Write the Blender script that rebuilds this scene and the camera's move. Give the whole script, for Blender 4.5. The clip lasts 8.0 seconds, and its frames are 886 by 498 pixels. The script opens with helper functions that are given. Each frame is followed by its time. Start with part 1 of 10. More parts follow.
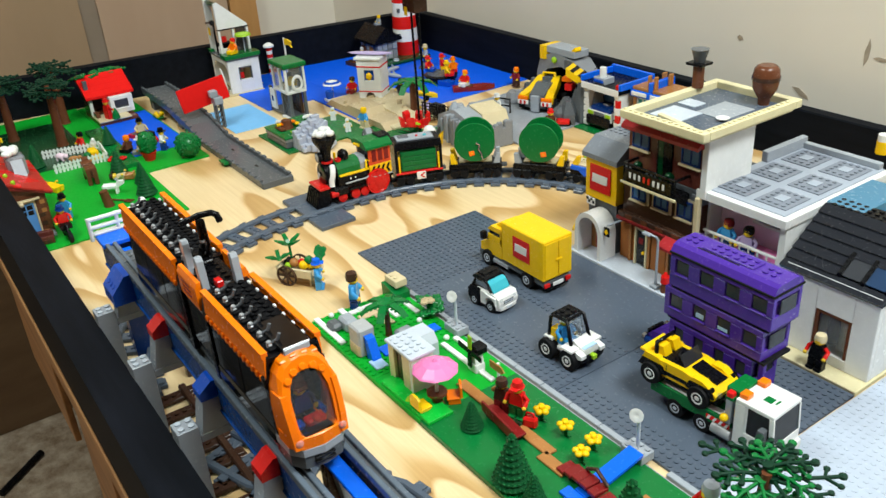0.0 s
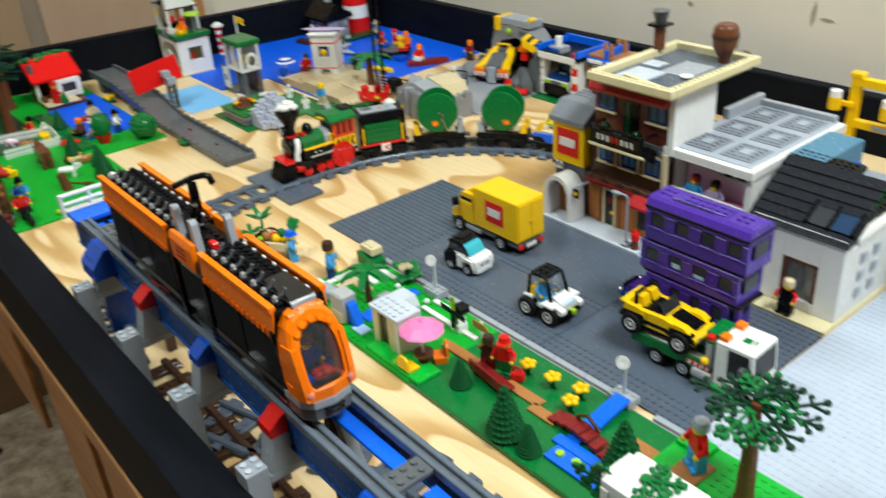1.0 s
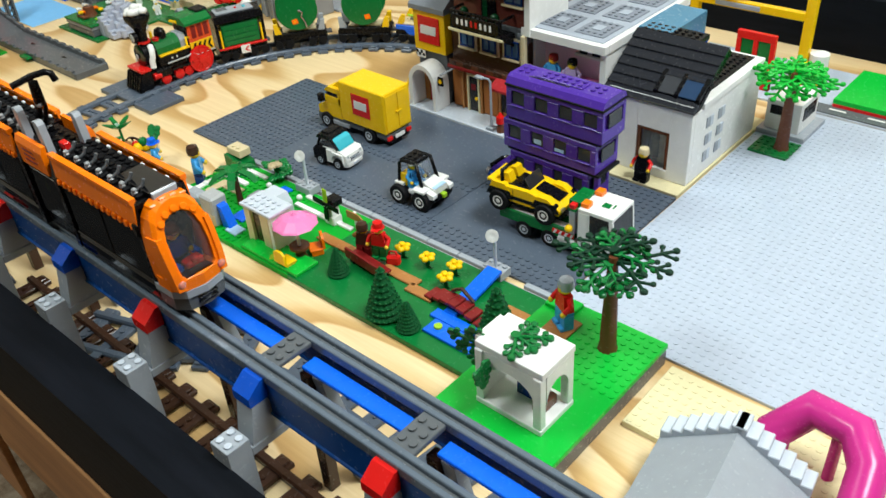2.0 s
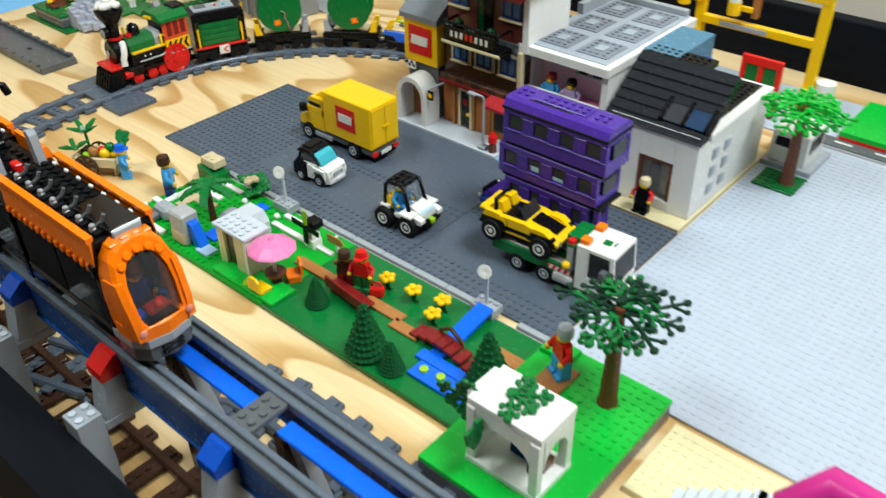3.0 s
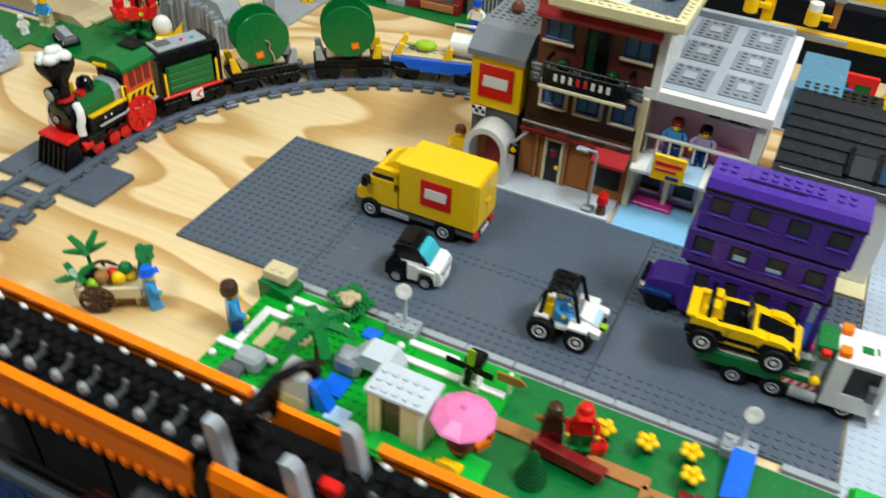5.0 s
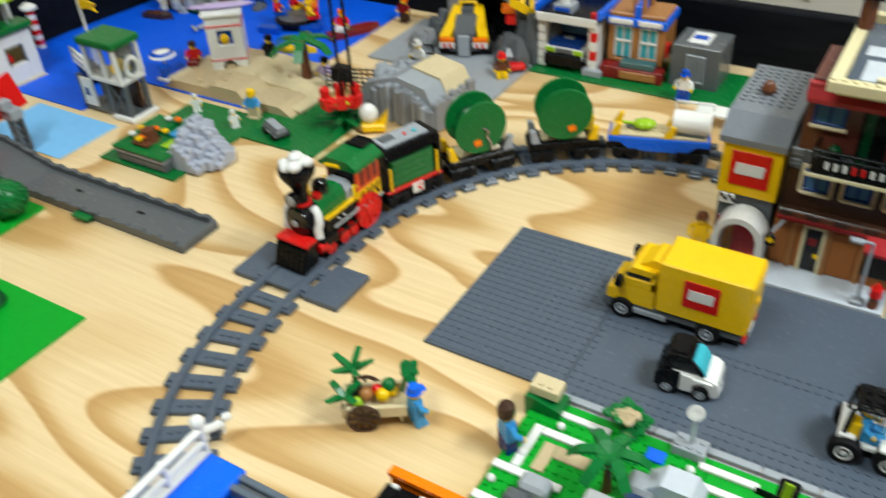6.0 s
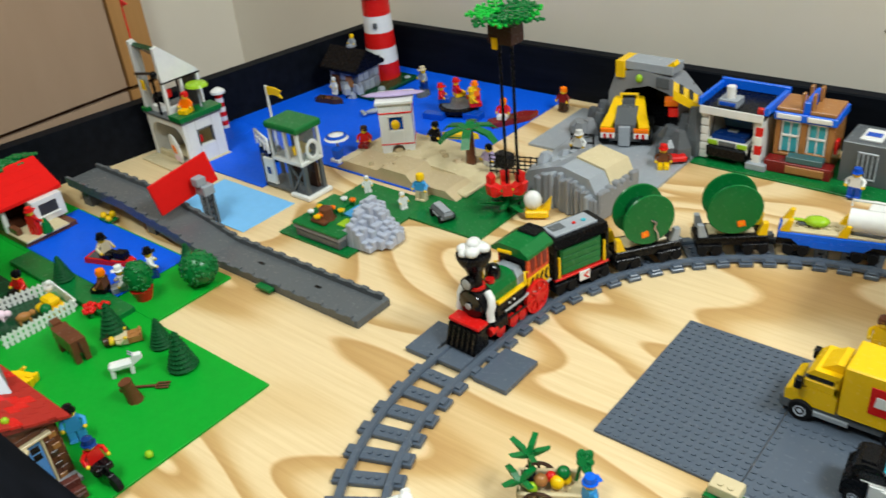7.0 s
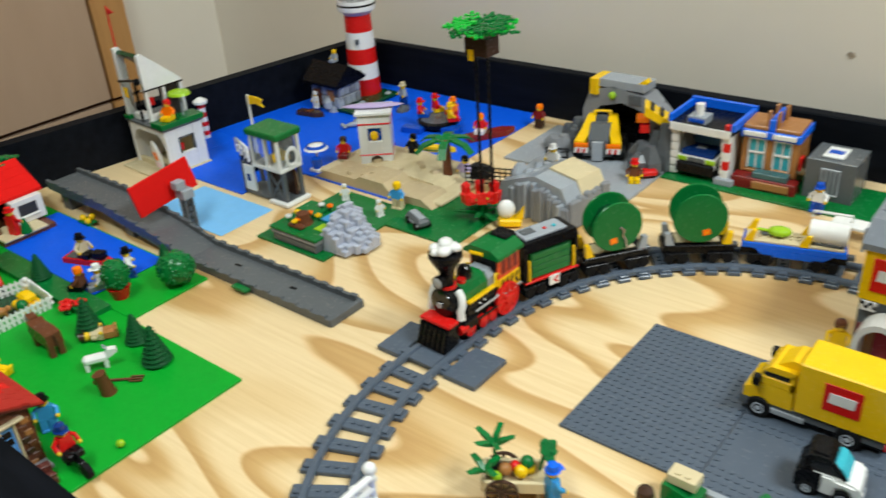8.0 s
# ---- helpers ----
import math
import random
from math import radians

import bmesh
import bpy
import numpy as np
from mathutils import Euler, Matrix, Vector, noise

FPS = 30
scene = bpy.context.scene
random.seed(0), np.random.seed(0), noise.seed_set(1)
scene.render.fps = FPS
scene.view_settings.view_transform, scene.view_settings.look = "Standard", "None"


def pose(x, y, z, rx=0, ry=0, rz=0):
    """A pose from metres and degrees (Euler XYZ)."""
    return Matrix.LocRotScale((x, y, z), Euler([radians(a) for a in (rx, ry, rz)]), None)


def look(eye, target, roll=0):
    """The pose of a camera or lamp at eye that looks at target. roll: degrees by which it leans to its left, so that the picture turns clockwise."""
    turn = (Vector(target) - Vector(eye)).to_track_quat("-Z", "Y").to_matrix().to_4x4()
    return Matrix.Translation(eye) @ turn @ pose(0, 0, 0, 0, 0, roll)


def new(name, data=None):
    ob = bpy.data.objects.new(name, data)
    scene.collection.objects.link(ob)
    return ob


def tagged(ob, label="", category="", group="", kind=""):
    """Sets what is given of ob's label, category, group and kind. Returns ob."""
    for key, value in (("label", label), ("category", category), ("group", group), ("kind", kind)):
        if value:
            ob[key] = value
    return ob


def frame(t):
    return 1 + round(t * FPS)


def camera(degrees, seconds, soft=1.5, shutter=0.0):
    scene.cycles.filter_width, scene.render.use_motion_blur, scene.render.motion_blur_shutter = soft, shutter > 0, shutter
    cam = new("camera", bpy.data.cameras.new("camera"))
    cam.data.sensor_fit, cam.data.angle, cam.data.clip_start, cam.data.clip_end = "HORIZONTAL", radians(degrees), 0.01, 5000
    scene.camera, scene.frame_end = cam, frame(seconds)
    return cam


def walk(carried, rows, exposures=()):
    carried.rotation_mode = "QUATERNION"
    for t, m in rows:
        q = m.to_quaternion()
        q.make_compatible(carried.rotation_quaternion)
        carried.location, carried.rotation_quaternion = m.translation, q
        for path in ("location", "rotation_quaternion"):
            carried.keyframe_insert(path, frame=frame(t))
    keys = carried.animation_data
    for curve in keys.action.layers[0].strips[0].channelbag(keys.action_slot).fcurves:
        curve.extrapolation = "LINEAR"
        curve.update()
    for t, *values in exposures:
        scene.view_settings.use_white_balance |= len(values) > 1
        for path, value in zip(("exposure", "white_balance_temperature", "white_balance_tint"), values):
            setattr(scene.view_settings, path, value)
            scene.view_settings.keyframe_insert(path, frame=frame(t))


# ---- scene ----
cam = camera(55.0, 8.0, 1.5, 0.5)
PATH = [
    (0, (0.8865, -0.4504, 0.5133), (0.1455, 0.0375, 0.0519), -3.92),
    (0.5, (0.8771, -0.4654, 0.5140), (0.1448, 0.0309, 0.0477), -3.51),
    (1, (0.8791, -0.4915, 0.5004), (0.1841, 0.0430, 0.0194), -4.22),
    (1.5, (0.8974, -0.5026, 0.4897), (0.3059, 0.1169, -0.0264), -2.94),
    (1.7, (0.9049, -0.5008, 0.4860), (0.3295, 0.0925, -0.0770), -4.29),
    (2.8, (0.8735, -0.4790, 0.4846), (0.3388, 0.1213, -0.1101), -2.37),
    (3, (0.8505, -0.4599, 0.4808), (0.3104, 0.1478, -0.1014), -0.96),
    (3.5, (0.7992, -0.4427, 0.4750), (0.2167, 0.0971, -0.1328), -3.19),
    (4, (0.6918, -0.4399, 0.4697), (0.1986, 0.1416, -0.1773), 0.14),
    (4.2, (0.6407, -0.4468, 0.4725), (0.1917, 0.1641, -0.1795), 1.07),
    (5.3, (0.3982, -0.4374, 0.4831), (0.0959, 0.2821, -0.1422), 3.25),
    (5.5, (0.3583, -0.4333, 0.4865), (0.0371, 0.2663, -0.1518), 1.24),
    (6, (0.3195, -0.4480, 0.5069), (-0.1204, 0.2246, -0.0881), -3.78),
    (6.5, (0.3003, -0.4719, 0.5263), (-0.2167, 0.1886, -0.0182), -5.39),
    (7, (0.2870, -0.4881, 0.5336), (-0.2897, 0.1480, 0.0209), -6.00),
    (7.5, (0.2808, -0.4935, 0.5310), (-0.3202, 0.1263, 0.0263), -6.07),
    (8, (0.3140, -0.5088, 0.5177), (-0.2552, 0.1558, 0.0336), -4.17),
]
walk(cam, [(t, look(eye, target, roll)) for t, eye, target, roll in PATH],
     [(0, 0.05), (1.5, -0.03), (3.0, -0.07), (4.0, -0.16), (5.3, -0.14), (6.0, -0.12), (6.5, -0.09), (8, -0.11)])

# ---- room light: ceiling lamps and a weak warm surround ----
K = 0.1          # plans below are in decimetres; K turns them into metres
S, P, B = 0.08, 0.032, 0.096      # stud pitch, plate height, brick height (dm)
world = bpy.data.worlds.new("room_air")
scene.world = world
world.use_nodes = True
world.node_tree.nodes["Background"].inputs[0].default_value = (0.9, 0.95, 0.9, 1)
world.node_tree.nodes["Background"].inputs[1].default_value = 0.012
scene.view_settings.exposure = 0.0


def area_lamp(name, x, y, z, sx, sy, watts, color, target):
    data = bpy.data.lights.new(name, "AREA")
    data.shape, data.size, data.size_y, data.energy, data.color = "RECTANGLE", sx, sy, watts, color
    ob = new(name, data)
    ob.matrix_world = look((x, y, z), target)
    return ob


area_lamp("ceiling_lamp", 1.30, 0.15, 1.82, 0.7, 0.5, 50, (0.92, 1.0, 1.0), (0.2, 0.22, 0))
area_lamp("ceiling_lamp", -0.28, -0.80, 1.85, 0.9, 0.3, 28, (0.90, 1.0, 0.96), (0.0, 0.1, 0))

# ---- materials ----
MATS = {}


def nodes_of(name):
    m = bpy.data.materials.new(name)
    m.use_nodes = True
    nt = m.node_tree
    return m, nt, nt.nodes["Principled BSDF"]


def ramp(nt, fac, stops):
    r = nt.nodes.new("ShaderNodeValToRGB")
    el = r.color_ramp.elements
    while len(el) < len(stops):
        el.new(0.5)
    for e, (p, c) in zip(el, stops):
        e.position, e.color = p, (*c, 1)
    nt.links.new(fac, r.inputs[0])
    return r.outputs[0]


def noise_tex(nt, scale, detail=3.0, rough=0.55, stretch=(1, 1, 1), distort=0.0, coord="Object"):
    tc = nt.nodes.new("ShaderNodeTexCoord")
    mp = nt.nodes.new("ShaderNodeMapping")
    mp.inputs["Scale"].default_value = stretch
    n = nt.nodes.new("ShaderNodeTexNoise")
    n.inputs["Scale"].default_value, n.inputs["Detail"].default_value = scale, detail
    n.inputs["Roughness"].default_value, n.inputs["Distortion"].default_value = rough, distort
    nt.links.new(tc.outputs[coord], mp.inputs[0])
    nt.links.new(mp.outputs[0], n.inputs["Vector"])
    return n.outputs["Fac"]


def bump(nt, bsdf, height, strength, distance=0.001):
    b = nt.nodes.new("ShaderNodeBump")
    b.inputs["Strength"].default_value, b.inputs["Distance"].default_value = strength, distance
    nt.links.new(height, b.inputs["Height"])
    nt.links.new(b.outputs[0], bsdf.inputs["Normal"])


def plastic(name, rgb, rough=0.22, clear=0.0, gloss=0.33):
    """Moulded ABS: slight tone drift, fingerprints in the gloss, faint waviness."""
    m, nt, b = nodes_of(name)
    n = noise_tex(nt, 90, 3)
    dark = tuple(c * 0.965 for c in rgb)
    light = tuple(min(1, c * 1.025) for c in rgb)
    b.inputs["Specular IOR Level"].default_value = gloss
    nt.links.new(ramp(nt, n, [(0.3, dark), (0.72, light)]), b.inputs["Base Color"])
    smear = noise_tex(nt, 260, 4, 0.6)
    rr = nt.nodes.new("ShaderNodeMapRange")
    rr.inputs[3].default_value, rr.inputs[4].default_value = rough * 0.65, rough * 1.6
    nt.links.new(smear, rr.inputs[0])
    nt.links.new(rr.outputs[0], b.inputs["Roughness"])
    bump(nt, b, noise_tex(nt, 420, 2), 0.06, 0.0004)
    if clear:
        b.inputs["Transmission Weight"].default_value = clear
        b.inputs["IOR"].default_value = 1.25
    MATS[name] = m
    return m


for nm, rgb in dict(
    red=(0.68, 0.012, 0.010), dark_red=(0.20, 0.012, 0.012), blue=(0.004, 0.075, 0.50), navy=(0.005, 0.036, 0.19),
    bright_blue=(0.004, 0.13, 0.80), light_blue=(0.25, 0.53, 0.80), azure=(0.05, 0.33, 0.70), sky=(0.42, 0.62, 0.82),
    yellow=(0.92, 0.56, 0.004), flesh=(0.85, 0.55, 0.03), green=(0.003, 0.155, 0.032), bright_green=(0.004, 0.45, 0.04),
    lawn=(0.002, 0.33, 0.024), dark_green=(0.003, 0.055, 0.018), lime=(0.32, 0.55, 0.02), black=(0.006, 0.006, 0.007),
    white=(0.80, 0.80, 0.78), light_grey=(0.34, 0.37, 0.41), pale_grey=(0.54, 0.59, 0.66), dark_grey=(0.105, 0.115, 0.125),
    road_grey=(0.089, 0.113, 0.152), rail_grey=(0.110, 0.138, 0.175), girder_blue=(0.004, 0.06, 0.27), teal_dark=(0.05, 0.12, 0.125), rock_lilac=(0.42, 0.45, 0.54), plate_grey=(0.45, 0.51, 0.61), slate_black=(0.016, 0.018, 0.024), steel_blue=(0.07, 0.21, 0.33), brick_brown=(0.115, 0.030, 0.022), roof_grey=(0.19, 0.21, 0.24), faded_red=(0.40, 0.028, 0.032), stone_grey=(0.24, 0.25, 0.27), tan=(0.66, 0.55, 0.34), cream=(0.74, 0.66, 0.40), orange=(1.0, 0.20, 0.002),
    brown=(0.135, 0.045, 0.020), dark_brown=(0.055, 0.025, 0.015), nougat=(0.40, 0.17, 0.05), purple=(0.072, 0.027, 0.31), pink=(0.85, 0.22, 0.48),
    pale_pink=(0.92, 0.68, 0.79), lavender=(0.50, 0.40, 0.66), magenta=(0.60, 0.03, 0.25), sand_tan=(0.55, 0.43, 0.26),
    pine_green=(0.003, 0.10, 0.028), teal_glass=(0.05, 0.45, 0.55), flat_silver=(0.40, 0.41, 0.42),
).items():
    plastic(nm, rgb)
plastic("clear", (0.80, 0.85, 0.88), 0.06, 0.9)
plastic("smoke", (0.07, 0.07, 0.075), 0.05, 0.6, 0.5)
plastic("window_blue", (0.10, 0.25, 0.50), 0.08, 0.3)
plastic("rubber", (0.007, 0.007, 0.008), 0.6, 0, 0.15)
plastic("black", (0.004, 0.004, 0.005), 0.24, 0, 0.16)
plastic("clip_silver", (0.30, 0.31, 0.32), 0.25, 0, 0.4)
plastic("cab_red", (0.72, 0.075, 0.018), 0.25, 0, 0.3)
plastic("roof_pale", (0.36, 0.40, 0.47), 0.4, 0, 0.2)
plastic("roof_mid", (0.22, 0.245, 0.29), 0.45, 0, 0.2)
plastic("door_blue", (0.10, 0.30, 0.66), 0.4, 0, 0.2)
plastic("roof_red", (0.42, 0.026, 0.018), 0.45, 0, 0.2)
plastic("matte_black", (0.004, 0.004, 0.005), 0.55, 0, 0.08)
plastic("orange_brown", (0.36, 0.125, 0.03), 0.4, 0, 0.2)
plastic("sky_glass", (0.035, 0.075, 0.16), 0.07, 0.3, 0.5)
plastic("gloss_black", (0.004, 0.004, 0.005), 0.08, 0, 0.5)
plastic("tram_glass", (0.028, 0.027, 0.026), 0.06, 0.25, 0.5)
plastic("screen_glass", (0.45, 0.46, 0.47), 0.04, 0.93, 0.5)
plastic("lamp_rose", (0.95, 0.45, 0.36), 0.08, 0.5, 0.5)
plastic("bus_glass", (0.07, 0.075, 0.085), 0.07, 0.35, 0.5)
plastic("sea_blue", (0.002, 0.105, 0.80), 0.42, 0, 0.18)
plastic("pale_water", (0.20, 0.52, 0.90), 0.42, 0, 0.2)
plastic("sign_red", (0.74, 0.010, 0.008), 0.5, 0, 0.12)
plastic("lawn", (0.002, 0.34, 0.024), 0.42, 0, 0.18)
plastic("leaf_dark", (0.003, 0.032, 0.015), 0.5, 0, 0.2)
plastic("pine_green", (0.003, 0.085, 0.022), 0.5, 0, 0.2)
plastic("chrome", (0.5, 0.5, 0.52), 0.15).node_tree.nodes["Principled BSDF"].inputs["Metallic"].default_value = 0.9


def make_plywood():
    """Rotary-cut pine: broad flame figure along the sheet, fine pores, satin."""
    m, nt, b = nodes_of("plywood")
    tc = nt.nodes.new("ShaderNodeTexCoord")
    mp = nt.nodes.new("ShaderNodeMapping")
    mp.inputs["Scale"].default_value = (1.25, 4.0, 1)
    mp.inputs["Rotation"].default_value = (0, 0, 0.16)
    nt.links.new(tc.outputs["Object"], mp.inputs[0])
    n = nt.nodes.new("ShaderNodeTexNoise")
    n.inputs["Scale"].default_value, n.inputs["Detail"].default_value = 1.35, 1.0
    n.inputs["Distortion"].default_value = 0.55
    nt.links.new(mp.outputs[0], n.inputs["Vector"])
    mul = nt.nodes.new("ShaderNodeMath")
    mul.operation = "MULTIPLY"
    mul.inputs[1].default_value = 9.5
    nt.links.new(n.outputs["Fac"], mul.inputs[0])
    fr = nt.nodes.new("ShaderNodeMath")
    fr.operation = "FRACT"
    nt.links.new(mul.outputs[0], fr.inputs[0])
    col = ramp(nt, fr.outputs[0], [(0.0, (0.70, 0.48, 0.235)), (0.04, (0.55, 0.33, 0.125)), (0.24, (0.62, 0.395, 0.165)), (0.40, (0.745, 0.54, 0.28)), (0.60, (0.825, 0.635, 0.37)), (0.96, (0.835, 0.645, 0.38)), (1.0, (0.76, 0.52, 0.265))])
    fine = ramp(nt, noise_tex(nt, 34, 5, 0.7, (0.16, 5, 1)), [(0.32, (0.90, 0.86, 0.79)), (0.62, (1, 1, 1))])
    mix = nt.nodes.new("ShaderNodeMix")
    mix.data_type, mix.blend_type = "RGBA", "MULTIPLY"
    mix.inputs[0].default_value = 1.0
    nt.links.new(col, mix.inputs[6])
    nt.links.new(fine, mix.inputs[7])
    nt.links.new(mix.outputs[2], b.inputs["Base Color"])
    b.inputs["Roughness"].default_value = 0.42
    bump(nt, b, noise_tex(nt, 90, 4, 0.6, (0.3, 6, 1)), 0.12, 0.0006)
    MATS["plywood"] = m


make_plywood()


def rough_mat(name, c0, c1, scale, rough, stretch=(1, 1, 1), bmp=0.2, dist=0.001, detail=4.0, gloss=0.4):
    m, nt, b = nodes_of(name)
    n = noise_tex(nt, scale, detail, 0.6, stretch)
    nt.links.new(ramp(nt, n, [(0.3, c0), (0.7, c1)]), b.inputs["Base Color"])
    b.inputs["Roughness"].default_value = rough
    b.inputs["Specular IOR Level"].default_value = gloss
    bump(nt, b, noise_tex(nt, scale * 3, detail, 0.6, stretch), bmp, dist)
    MATS[name] = m


rough_mat("black_paint", (0.003, 0.004, 0.006), (0.007, 0.0085, 0.013), 22, 0.55, (0.4, 3, 3), 0.25, gloss=0.06)
rough_mat("bare_wood", (0.30, 0.130, 0.046), (0.50, 0.245, 0.092), 9, 0.55, (0.5, 5, 5), 0.25)
rough_mat("dark_wood", (0.07, 0.03, 0.012), (0.13, 0.06, 0.025), 9, 0.6, (5, 5, 0.5), 0.25)
rough_mat("wall_paint", (0.73, 0.67, 0.575), (0.77, 0.71, 0.615), 3, 0.75, (1, 1, 1), 0.12, 0.001)
rough_mat("ceiling_paint", (0.40, 0.38, 0.35), (0.44, 0.42, 0.39), 4, 0.8)
rough_mat("cardboard", (0.40, 0.27, 0.18), (0.46, 0.32, 0.22), 5, 0.75, (1, 1, 0.3), 0.1)
rough_mat("panel_brown", (0.30, 0.20, 0.115), (0.35, 0.235, 0.14), 5, 0.75, (1, 1, 0.3), 0.1)
rough_mat("panel_shade", (0.22, 0.17, 0.12), (0.26, 0.20, 0.15), 5, 0.75)
rough_mat("orange_wood", (0.40, 0.19, 0.06), (0.50, 0.26, 0.09), 6, 0.5, (5, 5, 0.5), 0.15)
rough_mat("carpet", (0.20, 0.13, 0.075), (0.55, 0.45, 0.34), 26, 0.95, (1, 1, 1), 1.0, 0.01, 8.0)
rough_mat("scuff", (0.30, 0.24, 0.17), (0.42, 0.35, 0.27), 40, 0.8)
rough_mat("brown_board", (0.16, 0.095, 0.05), (0.21, 0.13, 0.07), 5, 0.6, (1, 1, 4), 0.1)


# ---- mesh building ----
def turn(rx=0, ry=0, rz=0):
    return Euler([radians(a) for a in (rx, ry, rz)]).to_matrix().to_4x4()


class Build:
    """Gathers shapes in decimetres, each with a material, and links them as one mesh."""

    def __init__(self, mat="white"):
        self.v, self.f, self.mi, self.sm, self.names = [], [], [], [], []
        self.at = Matrix.Identity(4)
        self.mat = mat

    def use(self, mat):
        self.mat = mat
        return self

    def move(self, x=0, y=0, z=0, rx=0, ry=0, rz=0):
        self.at = Matrix.Translation((x, y, z)) @ turn(rx, ry, rz)
        return self

    def add(self, verts, faces, smooth=()):
        if self.mat not in self.names:
            self.names.append(self.mat)
        i, n = self.names.index(self.mat), len(self.v)
        for p in verts:
            self.v.append(tuple((self.at @ Vector(p)) * K))
        for k, f in enumerate(faces):
            self.f.append([n + a for a in f])
            self.mi.append(i)
            self.sm.append(smooth is True or k in smooth)
        return self

    def box(self, x0, x1, y0, y1, z0, z1, c=0.006):
        """A block with chamfered edges."""
        lo, hi = (min(x0, x1), min(y0, y1), min(z0, z1)), (max(x0, x1), max(y0, y1), max(z0, z1))
        c = min(c, *(0.3 * (h - l) for l, h in zip(lo, hi)))
        if c <= 0:
            return self
        vs, idx = [], {}
        for sx in (0, 1):
            for sy in (0, 1):
                for sz in (0, 1):
                    s = (sx, sy, sz)
                    for a in range(3):
                        p = [(hi[k] if s[k] else lo[k]) + (0 if k == a else (-c if s[k] else c)) for k in range(3)]
                        idx[(s, a)] = len(vs)
                        vs.append(p)
        fs = []
        for a in range(3):
            b, d = (a + 1) % 3, (a + 2) % 3
            for sa in (0, 1):
                ring = []
                for sb, sd in ((0, 0), (1, 0), (1, 1), (0, 1)):
                    s = [0, 0, 0]
                    s[a], s[b], s[d] = sa, sb, sd
                    ring.append(idx[(tuple(s), a)])
                fs.append(ring if sa else ring[::-1])
            for sb in (0, 1):
                for sd in (0, 1):
                    s0, s1 = [0, 0, 0], [0, 0, 0]
                    s1[a] = 1
                    s0[b] = s1[b] = sb
                    s0[d] = s1[d] = sd
                    s0, s1 = tuple(s0), tuple(s1)
                    q = [idx[(s0, b)], idx[(s1, b)], idx[(s1, d)], idx[(s0, d)]]
                    fs.append(q if sb == sd else q[::-1])
        for sx in (0, 1):
            for sy in (0, 1):
                for sz in (0, 1):
                    s = (sx, sy, sz)
                    q = [idx[(s, 0)], idx[(s, 1)], idx[(s, 2)]]
                    fs.append(q if (sx + sy + sz) % 2 else q[::-1])
        return self.add(vs, fs)

    def lathe(self, prof, n=14, cx=0, cy=0, axis="z", cap=True):
        """Turns a profile of (radius, height) about an axis."""
        vs, fs = [], []
        axes = {"z": lambda p: p, "x": lambda p: (p[2], p[0], p[1]), "y": lambda p: (p[1], p[2], p[0])}[axis]

        def ring(r, z):
            at = len(vs)
            for k in range(n):
                a = 2 * math.pi * k / n
                vs.append(axes((cx + r * math.cos(a), cy + r * math.sin(a), z)))
            return at

        last, way = ring(*prof[0]), None
        for j in range(len(prof) - 1):
            (r0, z0), (r1, z1) = prof[j], prof[j + 1]
            d = math.atan2(z1 - z0, r1 - r0)
            if way is not None and abs((d - way + math.pi) % (2 * math.pi) - math.pi) > 0.7:
                last = ring(r0, z0)          # a crisp edge where the profile turns sharply
            way, nxt = d, ring(r1, z1)
            for k in range(n):
                k2 = (k + 1) % n
                fs.append([last + k, last + k2, nxt + k2, nxt + k])
            last = nxt
        smooth = set(range(len(fs)))
        if cap:
            a, b = ring(*prof[0]), ring(*prof[-1])
            fs.append([a + k for k in range(n)][::-1])
            fs.append([b + k for k in range(n)])
        return self.add(vs, fs, smooth)

    def cyl(self, cx, cy, z0, z1, r, r2=None, n=14, axis="z"):
        return self.lathe([(r, z0), (r if r2 is None else r2, z1)], n, cx, cy, axis)

    def ball(self, x, y, z, r, sx=1, sy=1, sz=1, n=10):
        keep = self.at
        self.at = keep @ Matrix.Translation((x, y, z)) @ Matrix.Diagonal((sx, sy, sz, 1))
        self.lathe([(max(0.004 * r, r * math.sin(math.pi * k / 6)), -r * math.cos(math.pi * k / 6)) for k in range(7)], n)
        self.at = keep
        return self

    def prism(self, pts, lo, hi, axis="y"):
        """A polygon pushed along an axis; pts are (x, z) for y, (y, z) for x, (x, y) for z."""
        n = len(pts)
        area = sum(pts[i][0] * pts[(i + 1) % n][1] - pts[(i + 1) % n][0] * pts[i][1] for i in range(n))
        if area < 0:
            pts = pts[::-1]
        put = {"y": lambda p, h: (p[0], h, p[1]), "x": lambda p, h: (h, p[0], p[1]), "z": lambda p, h: (p[0], p[1], h)}[axis]
        vs = [put(p, lo) for p in pts] + [put(p, hi) for p in pts]
        fs = [list(range(n))[::-1], [n + k for k in range(n)]] + [[k, (k + 1) % n, n + (k + 1) % n, n + k] for k in range(n)]
        if axis == "y":
            fs = [f[::-1] for f in fs]
        return self.add(vs, fs)

    def studs(self, x0, y0, nx, ny, z, n=8, skip=None, h=0.014):
        for i in range(nx):
            for j in range(ny):
                if not (skip and skip(i, j)):
                    self.lathe([(0.024, z - 0.001), (0.024, z + h)], n, x0 + (i + 0.5) * S, y0 + (j + 0.5) * S)
        return self

